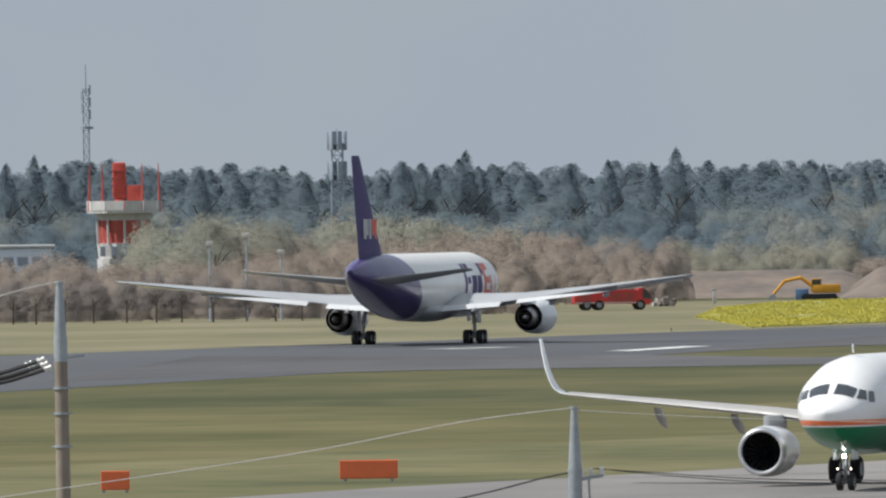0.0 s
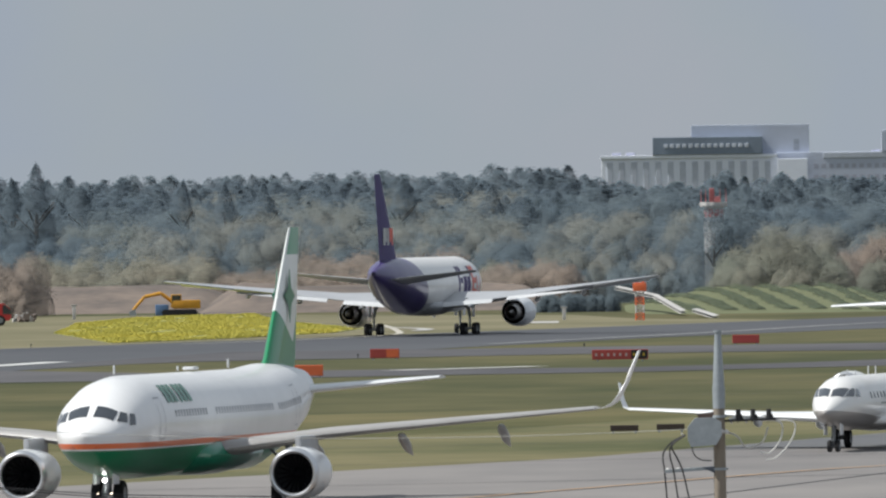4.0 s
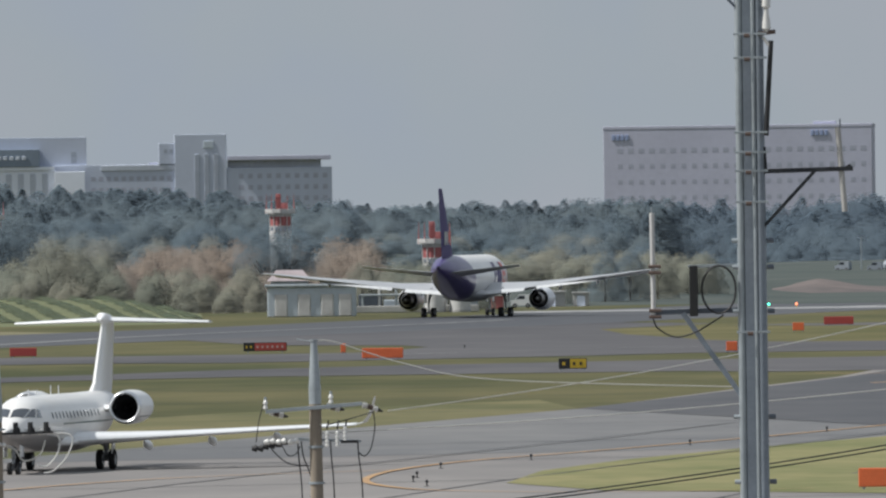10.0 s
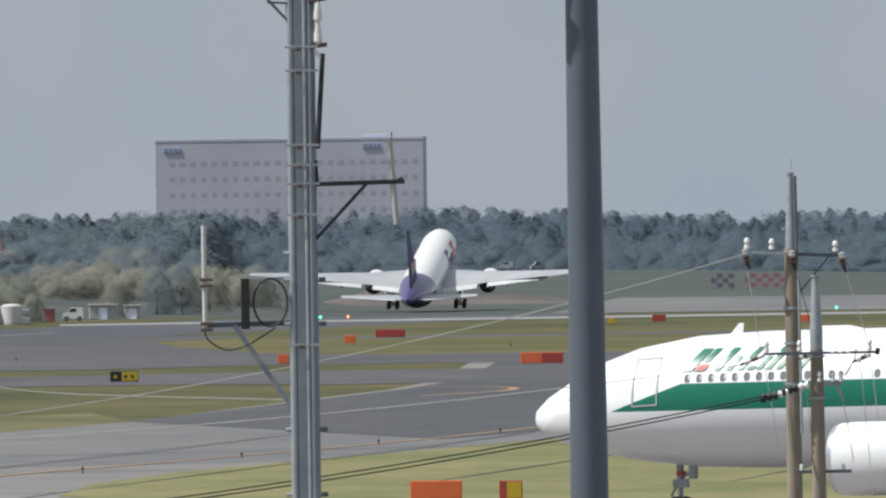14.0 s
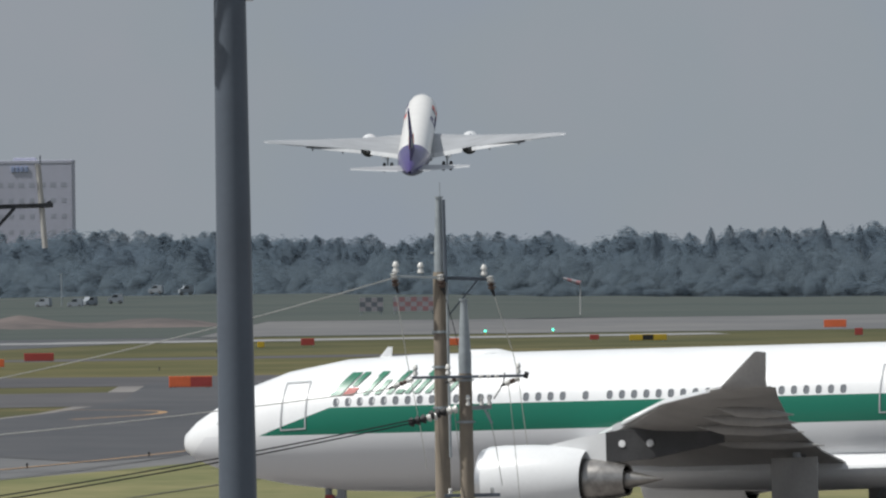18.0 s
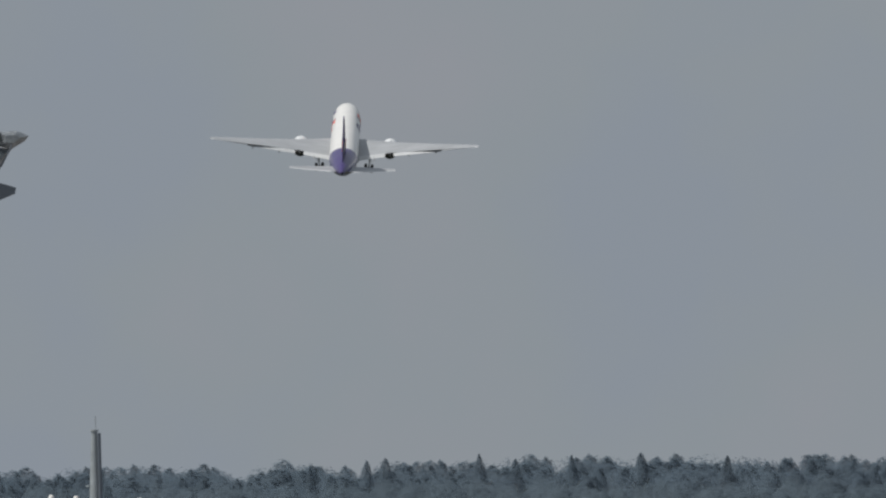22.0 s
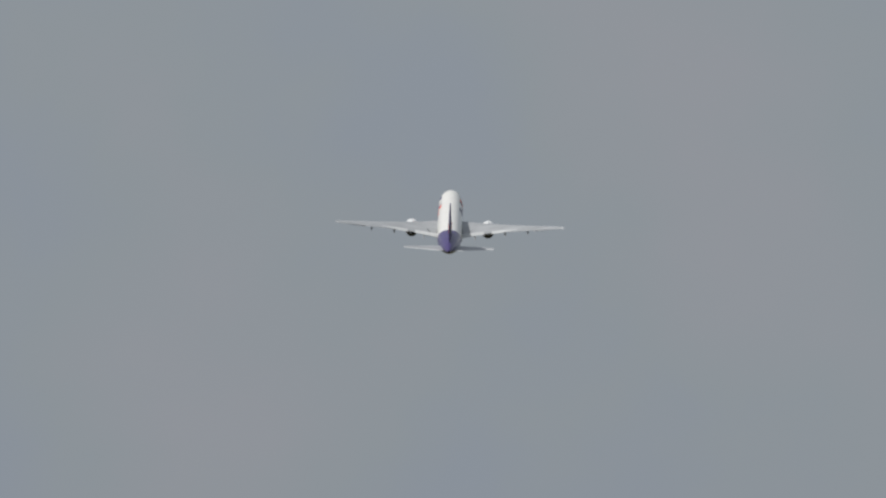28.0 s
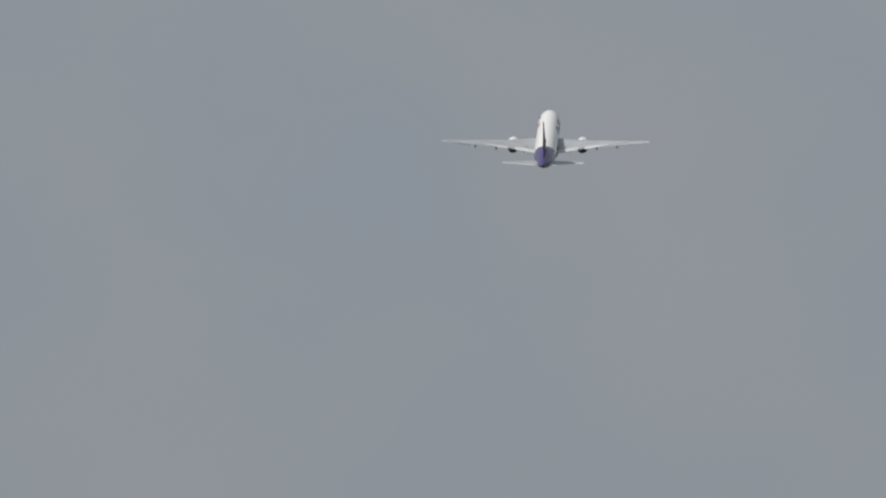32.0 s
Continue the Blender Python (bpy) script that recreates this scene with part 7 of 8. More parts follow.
sheet("concrete_pad", [at(-2.03, 1700), at(-1.85, 1700), at(-1.85, 1735), at(-2.03, 1735)], CONCRETE, 0.03, "pale concrete pad in the grass", "pad")
for pts, w in (([(-1.64, 1905, 3.0), (-1.5, 1850, 2.2), (-1.4, 1805, 0.6)], 0.35), ([(-1.36, 1790, 0.9), (-1.28, 1765, 0.25)], 0.35)):
    bm = bmesh.new()
    for a, b in zip(pts, pts[1:]):
        A, B = Vector((*at(a[0], a[1]), a[2])), Vector((*at(b[0], b[1]), b[2]))
        s = Vector((w, 0, 0.05))
        vs = [bm.verts.new(p) for p in (A - s, A + s, B + s, B - s)]
        bm.faces.new(vs)
        bm.faces.new([bm.verts.new(v.co - Vector((0, 0, 0.3))) for v in reversed(vs)])
    tagged(part("chute", bm, CONCRETE, None, smooth=False), "pale concrete drain chute down the slope", "drain")

# rapeseed in bloom: a dense low stand
bm = bmesh.new()
outline = [(-88, 1452), (-79, 1500), (-73, 1568), (-73, 1640), (-80, 1700), (-90, 1800), (-100, 1940), (-111, 1900), (-113, 1800), (-104, 1620)]
top = [bm.verts.new((x, y, rise(y) + 0.07)) for x, y in outline]
bot = [bm.verts.new((x * 1.0, y, rise(y) - 0.1)) for x, y in outline]
bm.faces.new(top)
for i in range(len(top)):
    j = (i + 1) % len(top)
    bm.faces.new((bot[i], bot[j], top[j], top[i]))
tagged(part("rapeseed_bed", bm, mat("rapeseed_stems", (0.30, 0.29, 0.07), 0.9, 0, 0, 0.12, 0, second=(0.20, 0.21, 0.07), fine=5, stretch=(1, 0.2, 1)), None, smooth=False), "yellow flowering rapeseed field", "field", "", "structure")


def inside(x, y):
    c = False
    for (x0, y0), (x1, y1) in zip(outline, outline[1:] + outline[:1]):
        if (y0 > y) != (y1 > y) and x < x0 + (y - y0) * (x1 - x0) / (y1 - y0):
            c = not c
    return c


Vs, Ts = [], []
while len(Ts) < 110000:
    x, y = rng.uniform(-115, -60), rng.uniform(1450, 1942)
    if not inside(x, y) or noise.noise(Vector((x * 0.35, y * 0.035, 2))) < rng.uniform(-0.55, 0.1):
        continue
    z = rise(y) + 0.05 + 0.04 * noise.noise(Vector((x * 0.15, y * 0.05, 0)))
    a, s = rng.uniform(0, 3.14), rng.uniform(0.05, 0.14)
    n = len(Vs)
    dx, dy = s * math.cos(a), s * math.sin(a)
    Vs += [(x - dx, y - dy, z), (x + dx, y + dy, z), (x + dx * 0.6, y + dy * 0.6, z + s * 1.1), (x - dx * 0.6, y - dy * 0.6, z + s * 0.9)]
    Ts += [(n, n + 1, n + 2), (n, n + 2, n + 3)]
tagged(new("rapeseed_flowers", raw_mesh("rapeseed_flowers", Vs, Ts, RAPE)), "yellow rapeseed flower heads", "flowers", "", "stuff")
ribbon("field_path", [at(-2.55, 1655), at(-2.42, 1640), at(-2.33, 1612), at(-2.36, 1585)], 1.6, CONCRETE, "pale gravel edge of the field")


# ---- fixtures beyond the runway
def lattice(parent, name, w, h, material, n=6, z0=0.0):
    bm = bmesh.new()
    c = [(-w / 2, -w / 2), (w / 2, -w / 2), (w / 2, w / 2), (-w / 2, w / 2)]
    for x, y in c:
        tube(bm, (x, y, z0), (x, y, z0 + h), 0.07 * w + 0.03, n=6)
    for i in range(n):
        za, zb = z0 + h * i / n, z0 + h * (i + 1) / n
        for k in range(4):
            a, b = c[k], c[(k + 1) % 4]
            tube(bm, (*a, za), (*b, zb), 0.03 * w + 0.02, n=5)
            tube(bm, (*a, zb), (*b, zb), 0.03 * w + 0.02, n=5)
    return part(name, bm, material, parent)


def radar_tower(b, d, s, deck, label, ant=None):
    """Airfield surveillance tower: banded body, railed deck, red antenna, lightning rods."""
    ant = ant or TOWERBRIGHT
    t = thing("radar_tower", label, "tower", facing(b, d))
    w = 3.6 * s
    for z0, z1, m in ((0, deck - 6.2 * s, TOWERWHITE), (deck - 6.2 * s, deck - 4.2 * s, TOWERWHITE), (deck - 4.2 * s, deck - 1.2 * s, TOWERRED if s == 1 else ant), (deck - 1.2 * s, deck - 0.2 * s, TOWERWHITE)):
        bm = bmesh.new()
        tube(bm, (0, 0, z0), (0, 0, z1), w * (0.95 if z1 < deck - 1 else 1.0), w * 1.02, 10)
        part("body_band", bm, m, t, smooth=False)
    for k in range(10):
        bm = bmesh.new()
        a = math.pi * (k + 0.5) / 5
        tube(bm, (w * 1.02 * math.cos(a), w * 1.02 * math.sin(a), deck - 4.3 * s), (w * 1.04 * math.cos(a), w * 1.04 * math.sin(a), deck - 1.1 * s), 0.16 * s, n=6)
        part("column", bm, TOWERWHITE, t)
    for k in range(5):
        bm = bmesh.new()
        box(bm, -w * 0.8 + 0.4 * w * k - 0.35 * s, -w * 0.8 + 0.4 * w * k + 0.35 * s, -w * 1.02, -w * 0.8, deck - 5.9 * s, deck - 4.6 * s)
        part("tower_window", bm, WINDOWDARK, t, smooth=False)
    bm = bmesh.new()
    tube(bm, (0, 0, deck - 0.25 * s), (0, 0, deck + 0.1 * s), 4.9 * s, 4.9 * s, 12)
    part("deck", bm, TOWERWHITE, t, smooth=False)
    for k in range(12):
        a = 2 * math.pi * (k + 0.5) / 12
        bm = bmesh.new()
        box(bm, -1.2 * s, 1.2 * s, -0.06, 0.06, deck + 0.1 * s, deck + 1.35 * s, Matrix.Rotation(a, 4, "Z") @ Matrix.Translation((0, 4.75 * s, 0)))
        part("rail_panel", bm, TOWERWHITE, t, smooth=False)
    for x, y in ((-4.6, -1), (-2.9, 2.5), (2.4, 2.8), (4.6, -1)):
        bm = bmesh.new()
        tube(bm, (x * s, y * s, deck), (x * s * 0.98, y * s, deck + 6.2 * s), 0.28 * s, 0.06 * s, 6)
        part("lightning_rod", bm, TOWERRED if s == 1 else ant, t)
    bm = bmesh.new()
    tube(bm, (-0.6 * s, 0, deck), (-0.6 * s, 0, deck + 1.6 * s), 0.9 * s, 0.7 * s, 12)
    part("pedestal", bm, ant, t)
    an = thing_part("antenna", t, (0, 0, deck))
    bm = bmesh.new()
    box(bm, -1.5 * s, 0.25 * s, -0.35 * s, 0.35 * s, 1.6 * s, 6.4 * s, None, 0.3 * s)
    part("reflector", bm, ant, an)
    for k in range(5):
        bm = bmesh.new()
        box(bm, -1.7 * s, 0.45 * s, -0.6 * s, -0.34 * s, (1.2 + k) * s, (1.35 + k) * s)
        part("reflector_rib", bm, TOWERRED if s == 1 else ant, an, smooth=False)
    bm = bmesh.new()
    box(bm, 0.3 * s, 2.2 * s, -0.6 * s, 0.6 * s, 1.2 * s, 3.4 * s, Matrix.Translation((0, 0, 0)), 0.2 * s)
    part("feed_boom", bm, ant, an)
    return t


# Haze before the distant masts is painted in as pale blue.
HAZESTEEL = mat("pale_blue_steel", (0.36, 0.41, 0.48), 0.6, 0.1, 0.2, 1)
# Red muted in the colour for haze over the far towers.
TOWERDULL = mat("faded_tower_red", (0.42, 0.14, 0.14), 0.7, 0, 0.2, 0.8)
TOWERBRIGHT = mat("tower_orange_red", (0.58, 0.085, 0.06), 0.6, 0, 0.2, 0.8)
radar_tower(-5.726, 2080, 1.0, 11.9, "red and white radar tower with orange antenna among trees")
radar_tower(0.315, 2150, 0.46, 8.5, "small red and white radar tower among trees", TOWERDULL)
radar_tower(-0.24, 2105, 0.40, 12.85, "red and white radar tower above the trees", TOWERDULL)
radar_tower(-1.285, 2078, 0.36, 12.55, "red radar antenna tower above the trees", TOWERDULL)

t = thing("radio_mast", "lattice radio mast behind the trees, paled blue by haze", "mast", facing(-5.86, 2600))
lattice(t, "lattice", 1.3, 20, HAZESTEEL, 9)
lattice(t, "lattice", 0.95, 12, HAZESTEEL, 7, 20)
bm = bmesh.new()
tube(bm, (0, 0, 25.4), (0, 0, 25.8), 1.2, 1.2, 10)
part("platform", bm, HAZESTEEL, t)
bm = bmesh.new()
tube(bm, (0, 0, 31), (0, 0, 36), 0.12, 0.05, 6)
part("whip_antenna", bm, HAZESTEEL, t)
for k in range(5):
    bm = bmesh.new()
    tube(bm, (0.6 * (-1) ** k, 0, 27 + k), (0.6 * (-1) ** k, 0, 28.6 + k), 0.2, n=8)
    part("dipole", bm, HAZESTEEL, t)
t = thing("phone_mast", "grey mobile phone mast with panel antennas", "mast", facing(-4.955, 2100))
lattice(t, "lattice", 1.45, 20.2, HAZESTEEL, 16)
for z in (16.4, 20.4):
    for k in range(6):
        a = k * math.pi / 3
        bm = bmesh.new()
        box(bm, -0.3, 0.3, -0.14, 0.14, z - 0.8, z + 1.7, Matrix.Rotation(a + 0.3, 4, "Z") @ Matrix.Translation((0, 1.15, 0)), 0.03)
        part("panel_antenna", bm, HAZESTEEL, t)
    bm = bmesh.new()
    tube(bm, (0, 0, z - 0.1), (0, 0, z + 0.1), 1.1, 1.1, 12)
    part("ring_platform", bm, HAZESTEEL, t)
bm = bmesh.new()
tube(bm, (0, 0, 20), (0, 0, 22.4), 0.05, n=6)
part("lightning_rod", bm, HAZESTEEL, t)
for b, h in ((-5.287, 9.4), (-5.163, 7.6), (-5.42, 8.6)):
    t = thing("lamp_post", "slender pale lamp post before the trees", "lamp post", facing(b, 1680), "lamp posts")
    bm = bmesh.new()
    tube(bm, (0, 0, 0), (0, 0, h - 0.4), 0.14, 0.08, 8)
    part("post", bm, HAZESTEEL, t)
    bm = bmesh.new()
    box(bm, -0.35, 0.35, -0.2, 0.2, h - 0.45, h, None, 0.06)
    part("lamp_head", bm, TOWERWHITE, t)
t = thing("long_shed", "pale low building behind bushes", "building", facing(-6.1, 2100))
slab(t, "wall", -16, 4, 0, 7.2, 8, HOTELWALL)
slab(t, "roof", -16.5, 4.5, 7.2, 7.6, 9, TOWERWHITE, -0.5)
pane_grid(t, -14, 3, 4.0, 6.8, 9, 1, 1.4, 1.2, -0.02)

t = thing("house", "small house with a dull pink roof among trees", "house", facing(-0.21, 2030))
slab(t, "wall", -2.4, 2.4, 0, 4.1, 5, HOTELGREY)
bm = bmesh.new()
loft(bm, [[(-2.9, -0.5, 4.1), (2.9, -0.5, 4.1), (2.9, 5.5, 4.1), (-2.9, 5.5, 4.1)], [(-1.7, 2.2, 5.5), (1.7, 2.2, 5.5), (1.7, 2.8, 5.5), (-1.7, 2.8, 5.5)]])
part("roof", bm, mat("faded_pink_tiles", (0.36, 0.31, 0.32), 0.8, 0, 0.2, 1.0), t, "dull pink hipped roof", smooth=False)
pane_grid(t, -2.0, 2.0, 2.4, 3.9, 3, 1, 0.9, 1.0, -0.02)

# maintenance building, plant yard and sheds
t = thing("service_building", "low grey-blue service building with pale doors", "building", facing(-0.13, 1946) @ Matrix.Diagonal((1.05, 1.0, 0.93, 1)))
slab(t, "wall", -5.2, 5.2, 0, 3.9, 7, ROOFGREY)
slab(t, "roof", -5.5, 5.5, 3.9, 4.3, 7.6, GALV, -0.3)
for x in (-3.6, -0.9, 1.8, 3.9):
    slab(t, "roller_door", x - 0.75, x + 0.75, 0.05, 3.0, 0.2, TOWERWHITE, -0.12)
t = thing("plant_yard", "grey fenced plant yard with pipes and low blocks", "industrial plant", facing(0.25, 2010) @ Matrix.Diagonal((1.06, 1.0, 0.9, 1)))
for x0, x1, h, m in ((-7, -4.2, 2.6, POLEGREY), (-4, -1, 1.8, ROOFGREY), (-0.8, 1.0, 2.9, ROOFGREY), (4.2, 7.3, 2.2, GALV)):
    slab(t, "block", x0, x1, 0, h, 3, m)
slab(t, "fence_wall", -7.4, 7.4, 0, 1.0, 0.25, CONCRETE, -1.5)
for k in range(7):
    bm = bmesh.new()
    tube(bm, (-6.5 + 2 * k, -0.6, 0), (-6.5 + 2 * k, -0.6, 2.6 + (k % 3) * 0.7), 0.14, n=8)
    part("pipe", bm, TOWERWHITE if k % 2 else GALV, t)
bm = bmesh.new()
tube(bm, (-6.8, -0.7, 2.5), (6.8, -0.7, 2.5), 0.16, n=8)
part("pipe", bm, GALV, t)
for b in (0.315, 0.405):
    t = thing("storage_tank", "white cylindrical storage tank in the yard", "tank", facing(b, 2006) @ Matrix.Diagonal((1.06, 1.06, 0.85, 1)), "storage tanks")
    bm = bmesh.new()
    lathe(bm, [(0, 0.01), (0.02, 1.25), (2.5, 1.25), (2.75, 0.9), (2.85, 0.01)], 24, (0, 0, 0.3), "z")
    part("shell", bm, TOWERWHITE, t)
    bm = bmesh.new()
    tube(bm, (0, 0, -0.02), (0, 0, 0.32), 1.32, n=20)
    part("plinth", bm, CONCRETE, t)
for b, w, h in ((0.735, 3.4, 2.3), (0.842, 2.0, 2.1)):
    t = thing("shed", "pale cream storage shed by the trees", "shed", facing(b, 2100) @ Matrix.Diagonal((1.08, 1.0, 0.82, 1)), "sheds")
    slab(t, "wall", -w / 2, w / 2, 0, h, 2.6, CONCRETE)
    slab(t, "roof", -w / 2 - 0.15, w / 2 + 0.15, h, h + 0.18, 3.0, TOWERWHITE, -0.2)
    slab(t, "door", -0.5, 0.5, 0.03, h - 0.4, 0.1, HOTELWALL, -0.06)
t = thing("kiosk", "small red equipment kiosk", "kiosk", facing(0.54, 2056))
slab(t, "cabin", -0.8, 0.8, 0, 1.7, 1.4, TOWERDULL)
slab(t, "roof", -0.95, 0.95, 1.7, 1.85, 1.7, CONCRETE, -0.15)


def car_wheel(parent, x, y, r_, w=0.32):
    bm = bmesh.new()
    lathe(bm, [(-w / 2, 0.01), (-w / 2, 0.6 * r_), (-w / 2, 0.9 * r_), (-w / 4, r_), (w / 4, r_), (w / 2, 0.9 * r_), (w / 2, 0.6 * r_), (w / 2, 0.01)], 16)
    o = part("wheel", bm, RUBBER, parent)
    o.location = (x, y, r_)
    bm = bmesh.new()
    lathe(bm, [(-w / 2 - 0.02, 0.01), (-w / 2 - 0.02, 0.5 * r_), (w / 2 + 0.02, 0.5 * r_), (w / 2 + 0.02, 0.01)], 12)
    part("rim", bm, STEELGEAR, o)


def van(b, d, z, turn, label, paint=WHITE):
    t = thing("van", label, "van", Matrix.Translation((0, 0, z)) @ facing(b, d, turn), "parked vans")
    bm = bmesh.new()
    pr = [(-1.3, 0.35), (-1.3, 1.0), (-0.7, 1.15), (-0.25, 1.75), (1.3, 1.75), (1.4, 1.0), (1.4, 0.35)]
    loft(bm, [[(x, -0.8, z) for x, z in pr], [(x, 0.8, z) for x, z in pr]])
    part("body", bm, paint, t, smooth=False)
    for y in (-0.8, 0.8):
        bm = bmesh.new()
        loft(bm, [[(x, y + e, z) for x, z in ((-0.6, 1.18), (-0.22, 1.62), (0.5, 1.62), (0.5, 1.18))] for e in (-0.015, 0.015)])
        part("window", bm, GLASS, t, smooth=False)
        for x in (-0.8, 0.9):
            car_wheel(t, x, 0.875 * y, 0.32)


def meadow(b, d):
    """Height of the meadow slope before the far forest."""
    t, w = (b - 1.0) / 5.6, (d - 2750) / 350
    h = (2.0 + math.sin(7 * t)) * math.sin(min(1, w / 0.8) * math.pi / 2) ** 1.2
    x, y = at(b, d)
    return h - 0.05 + 0.5 * noise.noise(Vector((x * 0.09, y * 0.09, 3))) * min(1, h)


van(0.625, 2075, 0, 0, "white service van parked by the sheds")
# Far vans are white; the haze over them is painted as grey.
HAZEGREY = mat("dusty_grey_paint", (0.27, 0.30, 0.335), 0.7, 0, 0.1, 1)
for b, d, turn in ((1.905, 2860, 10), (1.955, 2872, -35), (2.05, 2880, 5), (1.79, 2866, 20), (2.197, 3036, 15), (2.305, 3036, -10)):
    van(b, d, meadow(b, d) - 0.12, turn, "small white van greyed by haze, parked on the far meadow", HAZEGREY)
p = Rig("lamp_post", 1.857, 2868, 7.4, "slim pale lamp post on the far meadow", 0.1)
p.rod("post", (0, 0), (0, 7.4 / p.k), 0.11 / p.k, GALV, 8)
p.beam("arm", (-0.7 / p.k, 0), (0.7 / p.k, 0), 0.12 / p.k, GALV)

t = thing("fire_truck", "red airport fire truck parked on the grass", "fire truck", facing(-3.97, 1792) @ Matrix.Rotation(8 * DEG, 4, "Z"))
bm = bmesh.new()
pr = [(-4.4, 0.75), (-4.4, 1.9), (-3.9, 2.25), (2.2, 2.35), (2.9, 2.2), (3.1, 0.7)]
loft(bm, [[(x, -1.3, z) for x, z in pr], [(x, 1.3, z) for x, z in pr]])
part("body", bm, FIRERED, t, smooth=False)
bm = bmesh.new()
pr = [(2.9, 0.6), (2.9, 2.45), (3.5, 2.5), (4.2, 1.9), (4.35, 0.9), (4.1, 0.55)]
loft(bm, [[(x, -1.28, z) for x, z in pr], [(x, 1.28, z) for x, z in pr]])
part("cab", bm, FIRERED, t, smooth=False)
bm = bmesh.new()
pr = [(3.35, 1.3), (3.35, 2.3), (3.65, 2.32), (4.25, 1.75), (4.36, 1.25)]
loft(bm, [[(x, -1.31, z) for x, z in pr], [(x, 1.31, z) for x, z in pr]])
part("cab_window", bm, GLASS, t, "dark cab glazing", smooth=False)
bm = bmesh.new()
tube(bm, (-3.6, 0, 2.5), (2.6, 0, 2.75), 0.12, n=8)
part("roof_monitor", bm, FIRERED, t)
for x0, x1 in ((-3.8, -2.6), (-0.4, 1.0), (1.1, 2.4)):
    bm = bmesh.new()
    box(bm, x0, x1, -1.33, -1.29, 1.0, 2.0)
    part("locker_shutter", bm, SIGNRED, t, smooth=False)
bm = bmesh.new()
box(bm, -4.4, 3.0, -1.325, -1.3, 0.8, 0.92)
part("stripe", bm, TOWERWHITE, t, smooth=False)
for x in (-3.0, -1.6, 3.1):
    car_wheel(t, x, -1.1, 0.6, 0.45)
    car_wheel(t, x, 1.1, 0.6, 0.45)

t = thing("rubble_heap", "heap of pale rubble and boards", "rubble", facing(-3.78, 1850))
for k in range(16):
    bm = bmesh.new()
    s = rng.uniform(0.15, 0.42)
    box(bm, -s, s, -s, s, -s * 0.6, s * 0.6, Matrix.Translation((rng.uniform(-1.4, 1.4), rng.uniform(-0.8, 0.8), rng.uniform(0.1, 0.75))) @ Euler((rng.random() * 3, rng.random() * 3, rng.random() * 3)).to_matrix().to_4x4())
    part("rubble_piece", bm, CONCRETE if k % 3 else SOIL, t, smooth=False)

t = thing("excavator", "yellow tracked excavator with its arm bent down", "excavator", facing(-3.25, 1930))
for y in (-1.1, 1.1):
    bm = bmesh.new()
    pr = [(-0.9, 0.0), (-1.2, 0.35), (-0.9, 0.75), (3.0, 0.75), (3.3, 0.35), (3.0, 0.0)]
    loft(bm, [[(x, y - 0.28, z) for x, z in pr], [(x, y + 0.28, z) for x, z in pr]])
    part("track", bm, RUBBER, t, smooth=False)
bm = bmesh.new()
box(bm, 0.2, 3.6, -1.25, 1.25, 0.85, 1.9, None, 0.12)
part("upper_body", bm, DIGYELLOW, t)
bm = bmesh.new()
box(bm, 0.0, 1.3, -1.2, -0.2, 1.0, 2.6, None, 0.1)
part("cab", bm, DIGYELLOW, t)
bm = bmesh.new()
box(bm, 0.12, 1.2, -1.23, -1.2, 1.6, 2.5)
part("cab_window", bm, GLASS, t, smooth=False)
for a, b, w in (((0.6, 1.4), (-1.2, 2.75), 0.34), ((-1.2, 2.75), (-3.2, 2.35), 0.32), ((-3.2, 2.35), (-4.6, 0.75), 0.26)):
    bm = bmesh.new()
    tube(bm, (a[0], 0.2, a[1]), (b[0], 0.2, b[1]), w * 0.75, w * 0.65, 8)
    part("boom", bm, DIGYELLOW, t)
bm = bmesh.new()
pr = [(-4.4, 0.9), (-5.1, 0.5), (-5.0, 0.02), (-4.2, 0.1)]
loft(bm, [[(x, -0.3, z) for x, z in pr], [(x, 0.7, z) for x, z in pr]])
part("bucket", bm, GALV, t, smooth=False)
bm = bmesh.new()
box(bm, -1.9, -0.3, 1.5, 2.6, 0, 1.35, None, 0.08)
o = part("skip_bin", bm, mat("skip_blue", (0.12, 0.22, 0.40), 0.6))
o.matrix_basis = facing(-3.25, 1932)
tagged(o, "blue steel bin behind the excavator", "bin")

# instrument landing beacon, fence posts, marker boards, windsock
t = thing("marker_tower", "red and white banded beacon tower", "tower", facing(-1.556, 1732) @ Matrix.Diagonal((1.05, 1.05, 0.96, 1)))
for k in range(5):
    lattice(t, "band", 0.8, 0.9, SIGNORANGE if k % 2 == 0 else TOWERWHITE, 2, 0.9 * k)
bm = bmesh.new()
box(bm, -0.7, 0.7, -0.5, 0.5, 3.4, 4.3, None, 0.05)
part("platform", bm, SIGNORANGE, t)
for x in (-0.5, 0.1, 0.5):
    bm = bmesh.new()
    tube(bm, (x, 0, 4.3), (x, 0, 4.8), 0.16, 0.1, 8)
    part("lamp", bm, TOWERWHITE, t)
for b, d, h in ((-1.945, 1770, 1.5), (-2.3, 1830, 1.4), (-1.83, 1765, 1.3), (-3.6, 1880, 1.6)):
    t = thing("marker_post", "small white marker post in the grass", "post", facing(b, d), "marker posts")
    bm = bmesh.new()
    box(bm, -0.2, 0.2, -0.12, 0.12, 0, h, None, 0.03)
    part("post", bm, TOWERWHITE, t)
    bm = bmesh.new()
    box(bm, -0.35, 0.35, -0.15, 0.15, h, h + 0.18, None, 0.03)
    part("cap", bm, CONCRETE, t)
